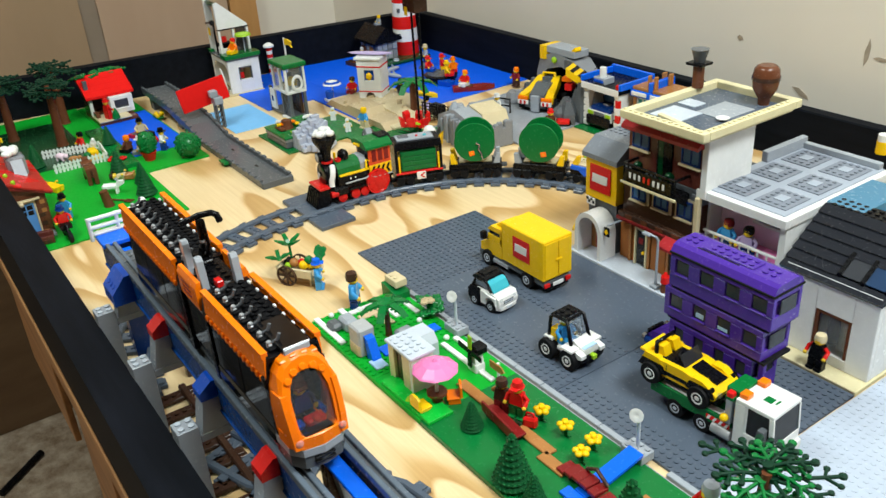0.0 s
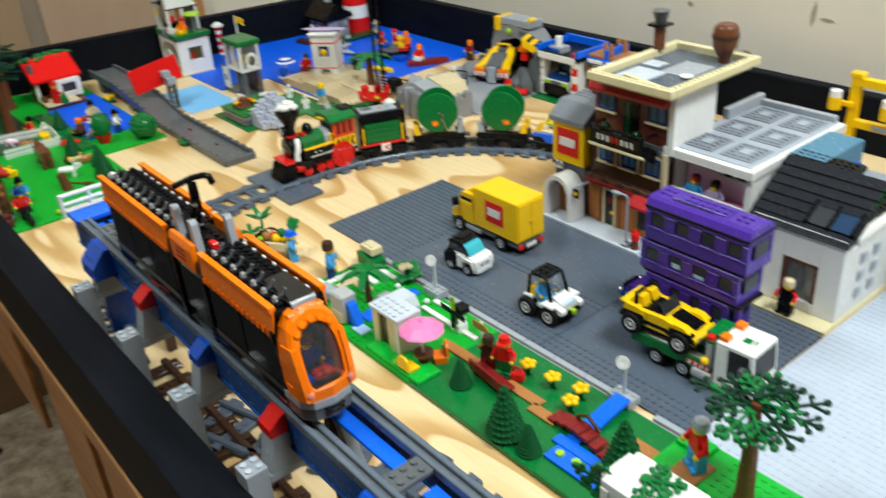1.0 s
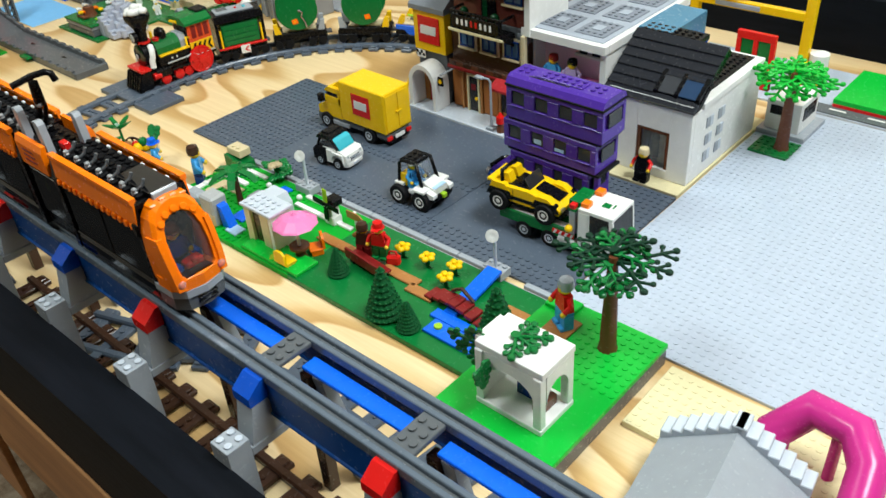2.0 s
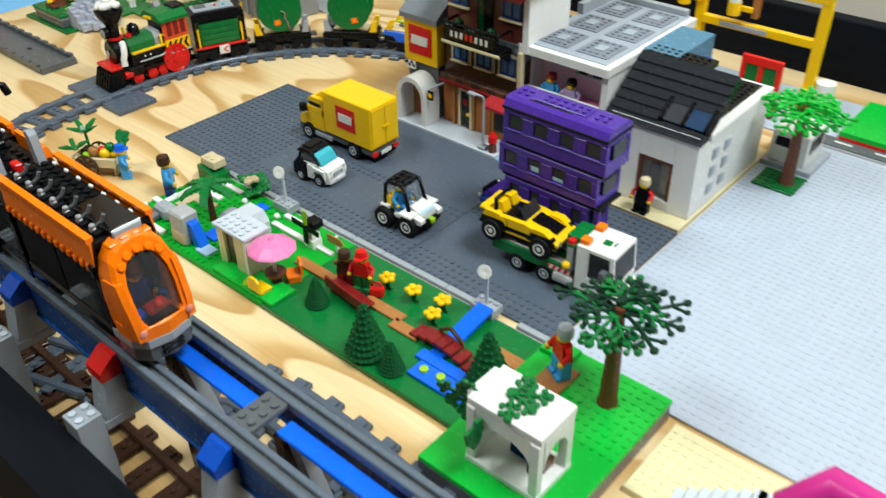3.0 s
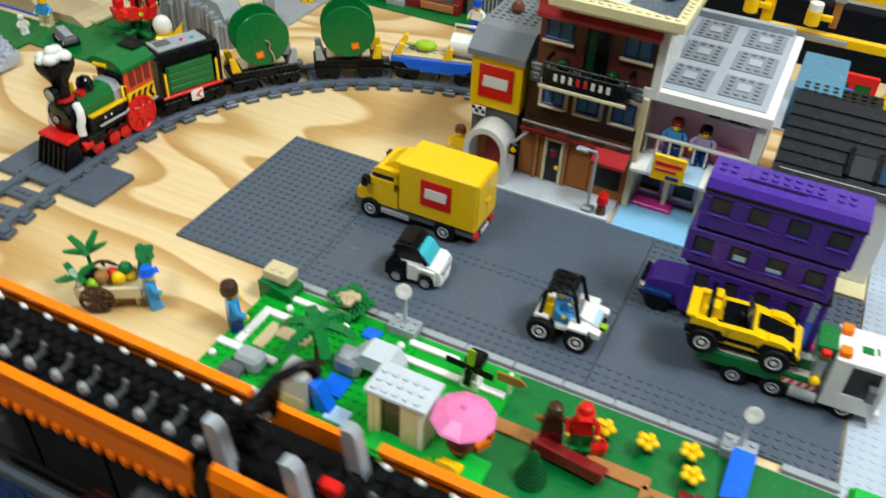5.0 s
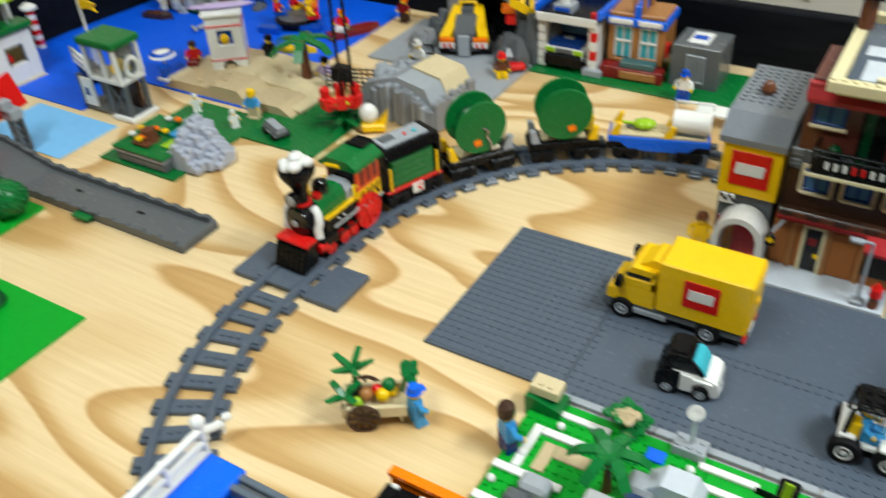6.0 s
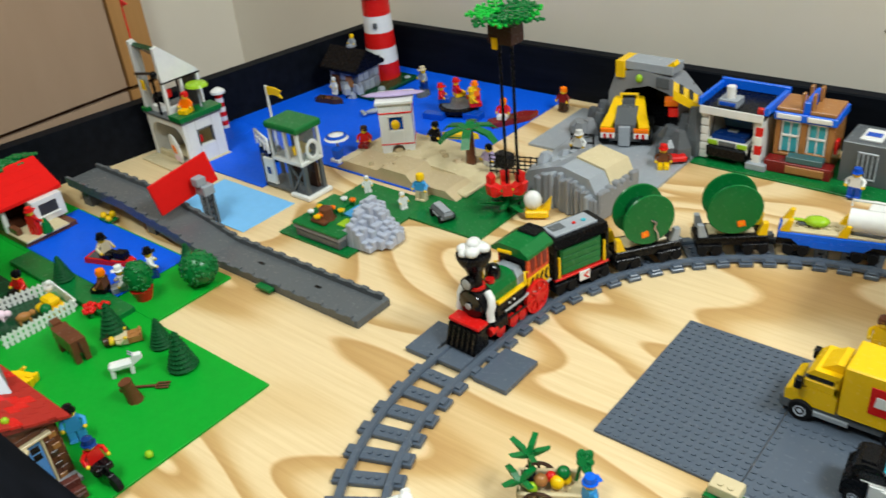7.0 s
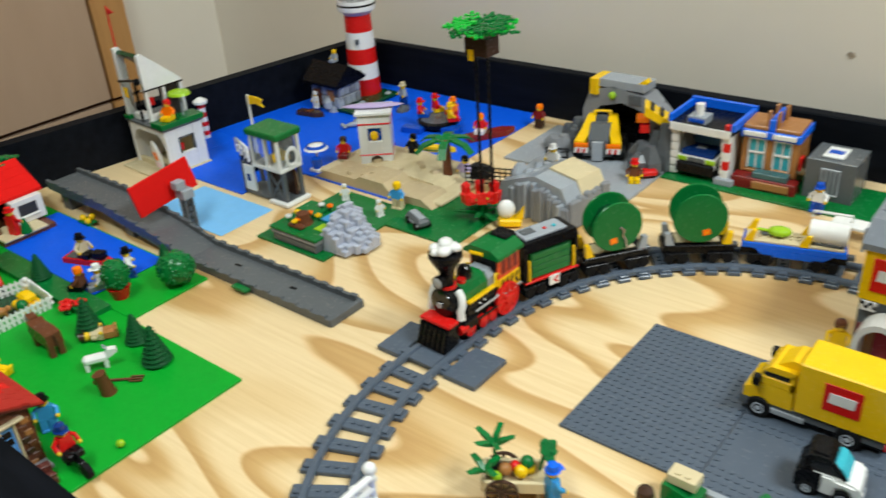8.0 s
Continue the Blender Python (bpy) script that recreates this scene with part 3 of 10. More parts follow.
# ---- vehicles on the road ----
def truck():
    t = thing("delivery_truck", 1.22, 1.29, 0.03, 0, label="yellow toy delivery truck with a boxy cargo body", category="truck")
    part("chassis", Build("dark_grey").box(0.08, 1.2, -0.19, 0.19, 0.10, 0.17).use("black").box(0.75, 1.22, -0.17, 0.17, 0.06, 0.12), t)
    part("bumper", Build("dark_grey").box(-0.02, 0.09, -0.2, 0.2, 0.06, 0.19, 0.02), t)
    cab = part("cab", Build("yellow").prism([(0.02, 0.17), (0.44, 0.17), (0.44, 0.36), (0.20, 0.36), (0.02, 0.27)], -0.2, 0.2).box(0.16, 0.44, -0.2, -0.165, 0.36, 0.44)
               .box(0.16, 0.44, 0.165, 0.2, 0.36, 0.44).box(0.40, 0.44, -0.2, 0.2, 0.34, 0.53).prism([(0.17, 0.5), (0.44, 0.5), (0.44, 0.56), (0.23, 0.56)], -0.2, 0.2), t, "yellow cab with a raked nose")
    part("window", Build("smoke").prism([(0.09, 0.32), (0.15, 0.32), (0.21, 0.5), (0.19, 0.5)], -0.165, 0.165), cab, "dark windscreen")
    part("side_window", Build("smoke").box(0.18, 0.39, -0.185, -0.17, 0.36, 0.5), cab)
    part("side_window", Build("smoke").box(0.18, 0.39, 0.17, 0.185, 0.36, 0.5), cab)
    part("air_deflector", Build("yellow").prism([(0.26, 0.56), (0.44, 0.56), (0.44, 0.64), (0.38, 0.64)], -0.14, 0.14), t)
    part("mirror", Build("black").box(0.10, 0.16, -0.27, -0.2, 0.36, 0.46), t)
    part("mirror", Build("black").box(0.10, 0.16, 0.2, 0.27, 0.36, 0.46), t)
    parts("step", "light_grey", ((0.26, 0.56, -0.21, -0.17, 0.08, 0.13), (0.26, 0.56, 0.17, 0.21, 0.08, 0.13)), t)
    part("fuel_tank", Build("chrome").cyl(0.14, -0.18, 0.46, 0.7, 0.05, axis="x"), t, "grey side tank")
    box = part("cargo_box", Build("yellow").box(0.46, 1.22, -0.22, 0.22, 0.19, 0.70, 0.012), t, "tall glossy yellow cargo box")
    part("sign_panel", Build("red").box(0.68, 0.98, -0.228, -0.221, 0.33, 0.60, 0.002), box, "square red sign panel with a plain white bar")
    part("sign_bar", Build("white").prism([(0.72, 0.42), (0.93, 0.42), (0.94, 0.52), (0.73, 0.52)], -0.234, -0.229), box)
    part("rear_door", Build("yellow").box(1.221, 1.232, -0.2, -0.005, 0.22, 0.67), box)
    part("rear_door", Build("yellow").box(1.221, 1.232, 0.005, 0.2, 0.22, 0.67), box)
    part("door_handle", Build("yellow").box(1.232, 1.25, -0.05, 0.05, 0.42, 0.45), box)
    part("number_plate", Build("white").box(1.222, 1.23, -0.08, 0.08, 0.10, 0.15), t, "small white plate with a dark bar")
    part("tail_light", Build("red").box(1.2, 1.228, -0.2, -0.12, 0.10, 0.15), t)
    part("tail_light", Build("red").box(1.2, 1.228, 0.12, 0.2, 0.10, 0.15), t)
    for x in (0.17, 0.92):
        for s in (-1, 1):
            wheel(t, x, s * 0.185, 0.105, 0.105, 0.09, "pale_grey", s)


truck()


def smart_car():
    t = thing("small_car", 1.92, 0.53, 0.03, 6, label="small white toy car with a black roof and turquoise windscreen", category="car")
    part("body", Build("white").prism([(0.13, 0.06), (0.44, 0.06), (0.485, 0.085), (0.492, 0.14), (0.475, 0.19), (0.43, 0.215), (0.33, 0.235), (0.13, 0.235)], -0.145, 0.145)
         .prism([(0.20, 0.07), (0.30, 0.07), (0.30, 0.225), (0.20, 0.225)], -0.162, 0.162), t, "rounded white front body")
    for s in (-1, 1):
        part("wheel_arch", Build("white").prism([(0.27, 0.10), (0.30, 0.165), (0.36, 0.19), (0.42, 0.165), (0.45, 0.10), (0.44, 0.20), (0.28, 0.215)], s * 0.146, s * 0.170), t, "white wheel arch")
        part("side_panel", Build("black").prism([(0.0, 0.07), (0.19, 0.07), (0.19, 0.235), (0.04, 0.24), (0.0, 0.19)], s * 0.14, s * 0.165), t, "black rear side")
        part("pillar", Build("black").tube([(0.06, s * 0.145, 0.235), (0.10, s * 0.125, 0.34), (0.27, s * 0.125, 0.355), (0.36, s * 0.14, 0.24)], 0.017, 6), t)
        part("headlight", Build("clear").ball(0.475, s * 0.105, 0.165, 0.026, 0.6, 1, 1), t)
        part("side_window", Build("smoke").prism([(0.09, 0.24), (0.12, 0.335), (0.255, 0.335), (0.33, 0.24)], s * 0.120, s * 0.130), t)
    part("rear_body", Build("black").prism([(0.0, 0.07), (0.13, 0.07), (0.13, 0.24), (0.05, 0.25), (0.0, 0.19)], -0.14, 0.14), t)
    rf = part("roof", Build("black").prism([(0.05, 0.335), (0.07, 0.375), (0.13, 0.395), (0.22, 0.39), (0.265, 0.365), (0.27, 0.335)], -0.135, 0.135), t, "black domed roof")
    part("roof_rib", Build("black").box(0.10, 0.22, -0.10, 0.10, 0.39, 0.408, 0.01), rf)
    part("windscreen", Build("teal_glass").prism([(0.268, 0.345), (0.285, 0.35), (0.33, 0.32), (0.375, 0.255), (0.385, 0.232), (0.36, 0.232)], -0.125, 0.125), t, "turquoise curved windscreen")
    part("seat", Build("dark_grey").box(0.14, 0.20, -0.10, 0.10, 0.235, 0.30), t)
    part("grille", Build("dark_grey").box(0.484, 0.496, -0.075, 0.075, 0.115, 0.16, 0.004), t, "dark grille")
    for k in range(3):
        part("grille_bar", Build("pale_grey").box(0.494, 0.499, -0.07, 0.07, 0.12 + k * 0.014, 0.125 + k * 0.014, 0.001), t)
    part("bumper", Build("white").prism([(0.44, -0.15), (0.49, -0.12), (0.502, 0.0), (0.49, 0.12), (0.44, 0.15)], 0.045, 0.085, "z"), t)
    part("number_plate", Build("pale_grey").box(0.497, 0.505, -0.045, 0.045, 0.052, 0.078, 0.002), t, "small pale plate with a plain bar")
    for x in (0.10, 0.36):
        for s in (-1, 1):
            wheel(t, x, s * 0.14, 0.07, 0.072, 0.06, "pale_grey", s)


smart_car()


def jeep():
    t = thing("police_buggy", 3.28, 0.50, 0.03, 3, label="white toy buggy with a black roll cage and big tyres", category="car")
    part("chassis", Build("dark_grey").box(0.0, 0.48, -0.10, 0.10, 0.08, 0.14), t)
    part("body", Build("white").box(0.0, 0.12, -0.17, 0.17, 0.19, 0.24).box(0.28, 0.50, -0.16, 0.16, 0.17, 0.22).prism([(0.30, 0.22), (0.50, 0.22), (0.50, 0.24), (0.34, 0.29)], -0.1, 0.1)
         .box(0.12, 0.3, -0.15, 0.15, 0.13, 0.17), t)
    part("mudguard", Build("white").box(0.28, 0.44, -0.22, -0.10, 0.22, 0.25), t)
    part("mudguard", Build("white").box(0.28, 0.44, 0.10, 0.22, 0.22, 0.25), t)
    cage = Build("black")
    for y in (-0.13, 0.13):
        cage.tube([(0.04, y, 0.22), (0.06, y * 0.95, 0.46), (0.10, y * 0.9, 0.49), (0.28, y * 0.9, 0.49), (0.35, y, 0.24)], 0.02, 6)
    for x in (0.08, 0.16, 0.26):
        cage.tube([(x, -0.12, 0.49), (x, 0.12, 0.49)], 0.02, 6)
    part("roll_cage", cage, t, "black open roll cage")
    part("roof_plate", Build("black").box(0.09, 0.24, -0.09, 0.09, 0.495, 0.515, 0.006).studs(0.095, -0.08, 2, 2, 0.515, 8), t, "black roof plate")
    for s in (-1, 1):
        part("side_pod", Build("white").prism([(0.44, 0.15), (0.53, 0.17), (0.53, 0.21), (0.44, 0.23)], s * 0.10, s * 0.17), t)
    part("windscreen", Build("clear").prism([(0.29, 0.26), (0.30, 0.26), (0.265, 0.46), (0.255, 0.46)], -0.1, 0.1), t)
    part("bonnet_plate", Build("sky").box(0.37, 0.5, -0.09, 0.09, 0.245, 0.256), t, "pale blue sticker plate with a bar")
    part("winch", Build("lime").box(0.5, 0.56, -0.03, 0.03, 0.13, 0.18).use("black").box(0.48, 0.53, -0.12, 0.12, 0.12, 0.17), t)
    part("seat", Build("yellow").box(0.06, 0.14, -0.13, -0.03, 0.2, 0.34), t)
    for x in (0.07, 0.37):
        for s in (-1, 1):
            wheel(t, x, s * 0.165, 0.11, 0.115, 0.10, "white", s)
    figure(3.45, 0.47, 0.205, 90, "azure", "azure", "white", True, label="blue-suited toy driver seated in the buggy", sit=True)


jeep()


def bus():
    t = thing("triple_decker_bus", 4.28, 1.29, 0.03, 0, label="purple triple-decker toy bus with many windows", category="bus")
    L = 1.04
    levels = ((0.10, 0.58, -0.02, 0.92), (0.61, 0.92, -0.10, 1.0), (0.95, 1.30, -0.06, L + 0.02))
    for k, (z0, z1, x0, x1) in enumerate(levels):
        sill = z1 - 0.215
        d = part("deck", Build("purple").box(x0, x1, -0.2, 0.2, z0, sill).box(x0, x1, -0.2, 0.2, z1 - 0.06, z1)
                 .box(x0 + 0.03, x1 - 0.03, -0.16, 0.16, sill - 0.02, z1 - 0.05), t, "deep purple deck with window band")
        n = 4
        w = (x1 - x0) / n
        for i in range(n + 1):
            xx = x0 + i * w
            for s in (-1, 1):
                part("pillar", Build("purple").box(max(x0, xx - 0.065), min(x1, xx + 0.065), s * 0.2, s * 0.155, sill, z1 - 0.06), d)
        for i in range(n):
            for s in (-1, 1):
                xa, xb = x0 + i * w + 0.066, x0 + (i + 1) * w - 0.066
                wn = part("window", Build("bus_glass").box(xa, xb, s * 0.185, s * 0.165, sill + 0.01, z1 - 0.065), d, "grey glazed window")
                fr = Build("purple")
                fr.box(xa - 0.005, xb + 0.005, s * 0.216, s * 0.186, sill - 0.004, sill + 0.014)
                part("frame", fr, wn)
        part("end_window", Build("bus_glass").box(x1 - 0.005, x1 + 0.008, -0.1, 0.12, sill - 0.0, z1 - 0.07), d, "pale glazed end window")
        part("end_window", Build("bus_glass").box(x0 - 0.008, x0 + 0.005, -0.12, 0.12, sill, z1 - 0.07), d)
    part("blind", Build("sky").box(0.27, 0.36, -0.189, -0.186, 0.735, 0.785), t)
    part("blind", Build("sky").box(0.52, 0.63, -0.189, -0.186, 0.725, 0.76), t)
    part("belt", Build("rubber").box(-0.06, L, -0.19, 0.19, 0.58, 0.61), t)
    part("belt", Build("rubber").box(-0.04, L, -0.19, 0.19, 0.92, 0.95), t)
    part("gutter", Build("rubber").box(-0.07, L + 0.03, -0.214, 0.214, 1.285, 1.31), t, "black gutter strip under the roof")
    rf = part("roof", Build("purple").prism([(-0.21, 1.30), (-0.17, 1.37), (-0.12, 1.39), (0.12, 1.39), (0.17, 1.37), (0.21, 1.30)], -0.06, L + 0.02, "x"), t, "rounded purple roof")
    part("roof_plate", Build("purple").box(0.2, 0.75, -0.085, 0.085, 1.388, 1.405).studs(0.26, -0.08, 6, 2, 1.405).studs(-0.03, -0.08, 2, 2, 1.39).studs(0.8, -0.08, 2, 2, 1.39), rf)
    part("roof_slot", Build("black").box(0.16, 0.62, -0.11, -0.095, 1.388, 1.396), rf)
    part("bonnet", Build("purple").prism([(-0.34, 0.08), (0.0, 0.08), (0.0, 0.32), (-0.28, 0.28), (-0.34, 0.22)], -0.14, 0.14), t)
    part("mudguard", Build("navy").box(-0.33, -0.08, -0.2, -0.14, 0.16, 0.21), t)
    part("mudguard", Build("navy").box(-0.33, -0.08, 0.14, 0.2, 0.16, 0.21), t)
    part("radiator", Build("black").box(-0.37, -0.34, -0.11, 0.11, 0.08, 0.26), t)
    part("headlight", Build("chrome").cyl(-0.16, 0.2, -0.36, -0.32, 0.04, axis="x"), t)
    part("headlight", Build("chrome").cyl(0.16, 0.2, -0.36, -0.32, 0.04, axis="x"), t)
    part("rear_step", Build("navy").box(0.92, 1.03, -0.18, 0.18, 0.06, 0.10).use("purple").box(0.98, 1.03, -0.18, -0.13, 0.1, 0.61).use("red").box(1.02, 1.05, -0.16, -0.1, 0.08, 0.13), t)
    for x in (-0.2, 0.72):
        for s in (-1, 1):
            wheel(t, x, s * 0.16, 0.10, 0.10, 0.07, "black", s)


bus()


def flatbed():
    t = thing("recovery_truck", 4.52, 0.74, 0.03, 3, label="white and green toy recovery truck with six dark wheels", category="truck")
    part("bed", Build("green").box(0.0, 0.86, -0.17, 0.17, 0.19, 0.24).box(0.0, 0.86, -0.18, -0.155, 0.15, 0.27), t, "dark green loading bed")
    part("bed_rail", Build("white").box(0.08, 0.8, -0.13, -0.06, 0.24, 0.256), t)
    part("bed_rail", Build("white").box(0.08, 0.8, 0.06, 0.13, 0.24, 0.256), t)
    part("chassis", Build("black").box(0.02, 1.25, -0.12, 0.12, 0.10, 0.18), t)
    part("fuel_tank", Build("flat_silver").cyl(-0.16, 0.125, 0.69, 0.88, 0.06, axis="x"), t, "silver fuel tank")
    part("warning_strip", Build("red").box(0.62, 0.86, -0.186, -0.181, 0.19, 0.235), t, "red and white chevron strip")
    for k in range(4):
        part("stripe", Build("white").prism([(0.63 + k * 0.06, 0.19), (0.655 + k * 0.06, 0.19), (0.675 + k * 0.06, 0.235), (0.65 + k * 0.06, 0.235)], -0.189, -0.187), t)
    part("headboard", Build("light_grey").box(0.80, 0.86, -0.19, 0.19, 0.24, 0.50).use("green").box(0.76, 0.90, -0.13, 0.13, 0.52, 0.58).box(0.79, 0.87, -0.19, 0.19, 0.49, 0.525), t)
    cab = part("cab", Build("white").box(0.90, 1.0, -0.2, 0.2, 0.10, 0.52).box(1.0, 1.28, -0.2, 0.2, 0.10, 0.26).box(0.9, 1.26, -0.2, 0.2, 0.52, 0.56).box(1.0, 1.02, -0.2, 0.2, 0.26, 0.52)
               .prism([(1.24, 0.26), (1.28, 0.26), (1.26, 0.52), (1.22, 0.52)], -0.2, -0.18).prism([(1.24, 0.26), (1.28, 0.26), (1.26, 0.52), (1.22, 0.52)], 0.18, 0.2), t, "white cab with big windows")
    part("windscreen", Build("smoke").prism([(1.262, 0.26), (1.275, 0.26), (1.25, 0.52), (1.238, 0.52)], -0.18, 0.18), cab, "smoky windscreen")
    part("side_window", Build("smoke").box(1.02, 1.23, -0.195, -0.185, 0.26, 0.52), cab)
    part("side_window", Build("smoke").box(1.02, 1.23, 0.185, 0.195, 0.26, 0.52), cab)
    part("logo", Build("green").box(1.06, 1.14, -0.06, 0.02, 0.56, 0.564).box(1.16, 1.18, -0.04, 0.03, 0.56, 0.564), cab, "plain green roof mark")
    part("beacon", Build("orange").box(0.91, 0.99, -0.17, -0.08, 0.56, 0.61), t)
    part("beacon", Build("orange").box(0.91, 0.99, 0.08, 0.17, 0.56, 0.61), t)
    part("beacon", Build("red").box(0.80, 0.86, -0.19, -0.13, 0.52, 0.57), t)
    part("mirror", Build("dark_grey").box(1.16, 1.22, -0.27, -0.2, 0.30, 0.42), t)
    part("bumper", Build("white").box(1.25, 1.31, -0.2, 0.2, 0.06, 0.16).use("pale_grey").box(1.31, 1.32, -0.1, 0.1, 0.09, 0.14), t)
    part("ladder", Build("chrome").tube([(0.885, -0.16, 0.2), (0.885, -0.16, 0.5)], 0.012, 6), t)
    part("lamp", Build("yellow").ball(0.82, -0.22, 0.32, 0.04), t)
    for x in (0.29, 0.58, 1.08):
        for s in (-1, 1):
            wheel(t, x, s * 0.15, 0.095, 0.095, 0.07, "pale_grey", s)
    c = thing("sports_car", 4.40, 0.74, 0.29, 4, label="yellow and black open toy sports car on the recovery truck", category="car")
    part("chassis", Build("black").box(0.0, 0.80, -0.15, 0.15, 0.04, 0.10), c)
    part("body", Build("yellow").prism([(0.0, 0.10), (0.78, 0.10), (0.80, 0.16), (0.74, 0.2), (0.45, 0.26), (0.02, 0.25)], -0.18, 0.18), c)
    part("bonnet_stripe", Build("black").prism([(0.47, 0.262), (0.74, 0.206), (0.74, 0.214), (0.47, 0.27)], -0.08, 0.08), c, "black bonnet stripe")
    for x in (0.12, 0.64):
        for q in (-1, 1):
            part("wheel_arch", Build("black").prism([(x - 0.15, 0.13), (x - 0.11, 0.21), (x + 0.11, 0.21), (x + 0.15, 0.13)], q * 0.135, q * 0.20), c, "black wheel arch")
    part("side_stripe", Build("black").box(0.14, 0.5, -0.184, -0.181, 0.13, 0.17), c)
    for q in (-1, 1):
        part("wing", Build("yellow").prism([(0.50, 0.20), (0.56, 0.255), (0.66, 0.25), (0.76, 0.19), (0.76, 0.15), (0.50, 0.15)], q * 0.10, q * 0.185), c, "raised yellow front wing")
        part("rear_wing", Build("yellow").prism([(0.0, 0.20), (0.03, 0.275), (0.18, 0.27), (0.24, 0.20)], q * 0.12, q * 0.185), c, "raised yellow rear wing")
        part("door_line", Build("black").box(0.27, 0.276, q * 0.181, q * 0.1835, 0.12, 0.24, 0.001), c)
    part("cockpit", Build("black").box(0.16, 0.44, -0.13, 0.13, 0.245, 0.266), c)
    part("seat", Build("yellow").prism([(0.14, 0.25), (0.22, 0.25), (0.18, 0.36), (0.13, 0.36)], -0.12, -0.02), c)
    part("seat", Build("yellow").prism([(0.14, 0.25), (0.22, 0.25), (0.18, 0.36), (0.13, 0.36)], 0.02, 0.12), c)
    part("steering_wheel", Build("black").move(0.36, -0.06, 0.31, 0, 60, 0).lathe([(0.05, -0.01), (0.06, 0), (0.05, 0.01), (0.035, 0)], 12, cap=False), c)
    part("windscreen", Build("smoke").prism([(0.42, 0.26), (0.44, 0.26), (0.38, 0.36), (0.37, 0.36)], -0.13, 0.13), c)
    part("roll_hoop", Build("black").tube([(0.12, -0.13, 0.25), (0.11, -0.12, 0.38), (0.11, 0.12, 0.38), (0.12, 0.13, 0.25)], 0.02, 6), c)
    part("headlight", Build("clear").box(0.76, 0.81, -0.16, -0.09, 0.13, 0.17), c)
    part("headlight", Build("clear").box(0.76, 0.81, 0.09, 0.16, 0.13, 0.17), c)
    part("spoiler", Build("yellow").box(-0.04, 0.05, -0.17, 0.17, 0.25, 0.28), c)
    for x in (0.12, 0.64):
        for s in (-1, 1):
            wheel(c, x, s * 0.175, 0.085, 0.112, 0.09, "white", s)


flatbed()


# ---- the elevated blue railway and the orange tram ----
def viaduct():
    t = thing("elevated_railway", 0, -2.85, 0, label="blue elevated toy railway on light grey pylons above the rim track", category="railway viaduct")
    x0, x1 = 0.36, 10.2
    for s in (-1, 1):
        y = s * 0.19
        part("girder", Build("girder_blue").box(x0, x1, y + s * 0.05, y + s * 0.02, 1.14, 1.40, 0.004), t, "dark blue side girder")
        part("girder_foot", Build("girder_blue").box(x0, x1, y + s * 0.062, y + s * 0.01, 1.12, 1.142, 0.004), t)
        for d in (-0.036, 0.036):
            part("rail", Build("rail_grey").box(x0, x1, y + d - 0.020, y + d + 0.020, 1.38, 1.45, 0.006), t, "grey running rail")
        part("rail_groove", Build("dark_grey").box(x0, x1, y - 0.015, y + 0.015, 1.37, 1.42, 0.002), t)
    n = 9
    for k in range(n):
        xa = 1.2 + 1.1 * k
        part("cross_plate", Build("dark_grey").box(xa - 0.085, xa + 0.085, -0.15, 0.15, 1.40, 1.435).studs(xa - 0.08, -0.12, 2, 3, 1.435), t, "studded dark grey cross plate")
        part("channel", Build("bright_blue").box(xa + 0.125, xa + 0.975, 0.0, 0.115, 1.33, 1.36), t, "bright blue channel strip")
        part("channel", Build("bright_blue").box(xa + 0.125, xa + 0.975, -0.125, -0.10, 1.33, 1.36), t)
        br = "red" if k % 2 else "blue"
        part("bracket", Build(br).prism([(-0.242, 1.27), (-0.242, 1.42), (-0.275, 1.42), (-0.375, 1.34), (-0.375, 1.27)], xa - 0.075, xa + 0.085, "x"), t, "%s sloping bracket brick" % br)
        # inner brackets repeat the outer red and blue, darkened as the shaded side
        part("bracket", Build("dark_red" if k % 2 else "navy").box(xa - 0.07, xa + 0.07, 0.242, 0.285, 1.30, 1.38, 0.01), t, "inner bracket coloured darker for the shaded side")
        part("pylon_leg", Build("light_grey").prism([(-0.365, 1.268), (-0.25, 1.268), (-0.15, 0.99), (-0.42, 0.99)], xa - 0.065, xa + 0.085, "x"), t, "light grey flared leg")
        part("pylon_arm", Build("light_grey").box(xa - 0.07, xa + 0.09, -0.438, -0.13, 0.92, 0.988, 0.006), t, "light grey arm")
        part("post", Build("light_grey").box(xa - 0.075, xa + 0.095, -0.605, -0.440, 0.0, 1.08, 0.004).use("pale_grey").studs(xa - 0.07, -0.60, 2, 2, 1.08, 12), t, "light grey square post with studs")
        part("pylon_leg", Build("dark_brown").box(xa - 0.07, xa + 0.02, 0.10, 0.19, 0.0, 1.12), t, "dark brown inner leg")
        part("pylon_leg", Build("light_grey").prism([(0.12, 1.12), (0.20, 1.12), (0.42, 0.0), (0.30, 0.0)], xa + 0.03, xa + 0.13, "x"), t, "light grey slanting leg")
    end = part("end_brick", Build("blue").prism([(-0.22, 1.16), (-0.22, 1.44), (-0.30, 1.44), (-0.44, 1.28), (-0.44, 1.16)], 1.08, 1.40, "x"), t, "large blue sloping end brick")
    part("brick_studs", Build("blue").move(1.12, -0.42, 1.30, 40, 0, 0).studs(0, 0, 3, 2, 0.0, 8), end, kind="stuff")


viaduct()


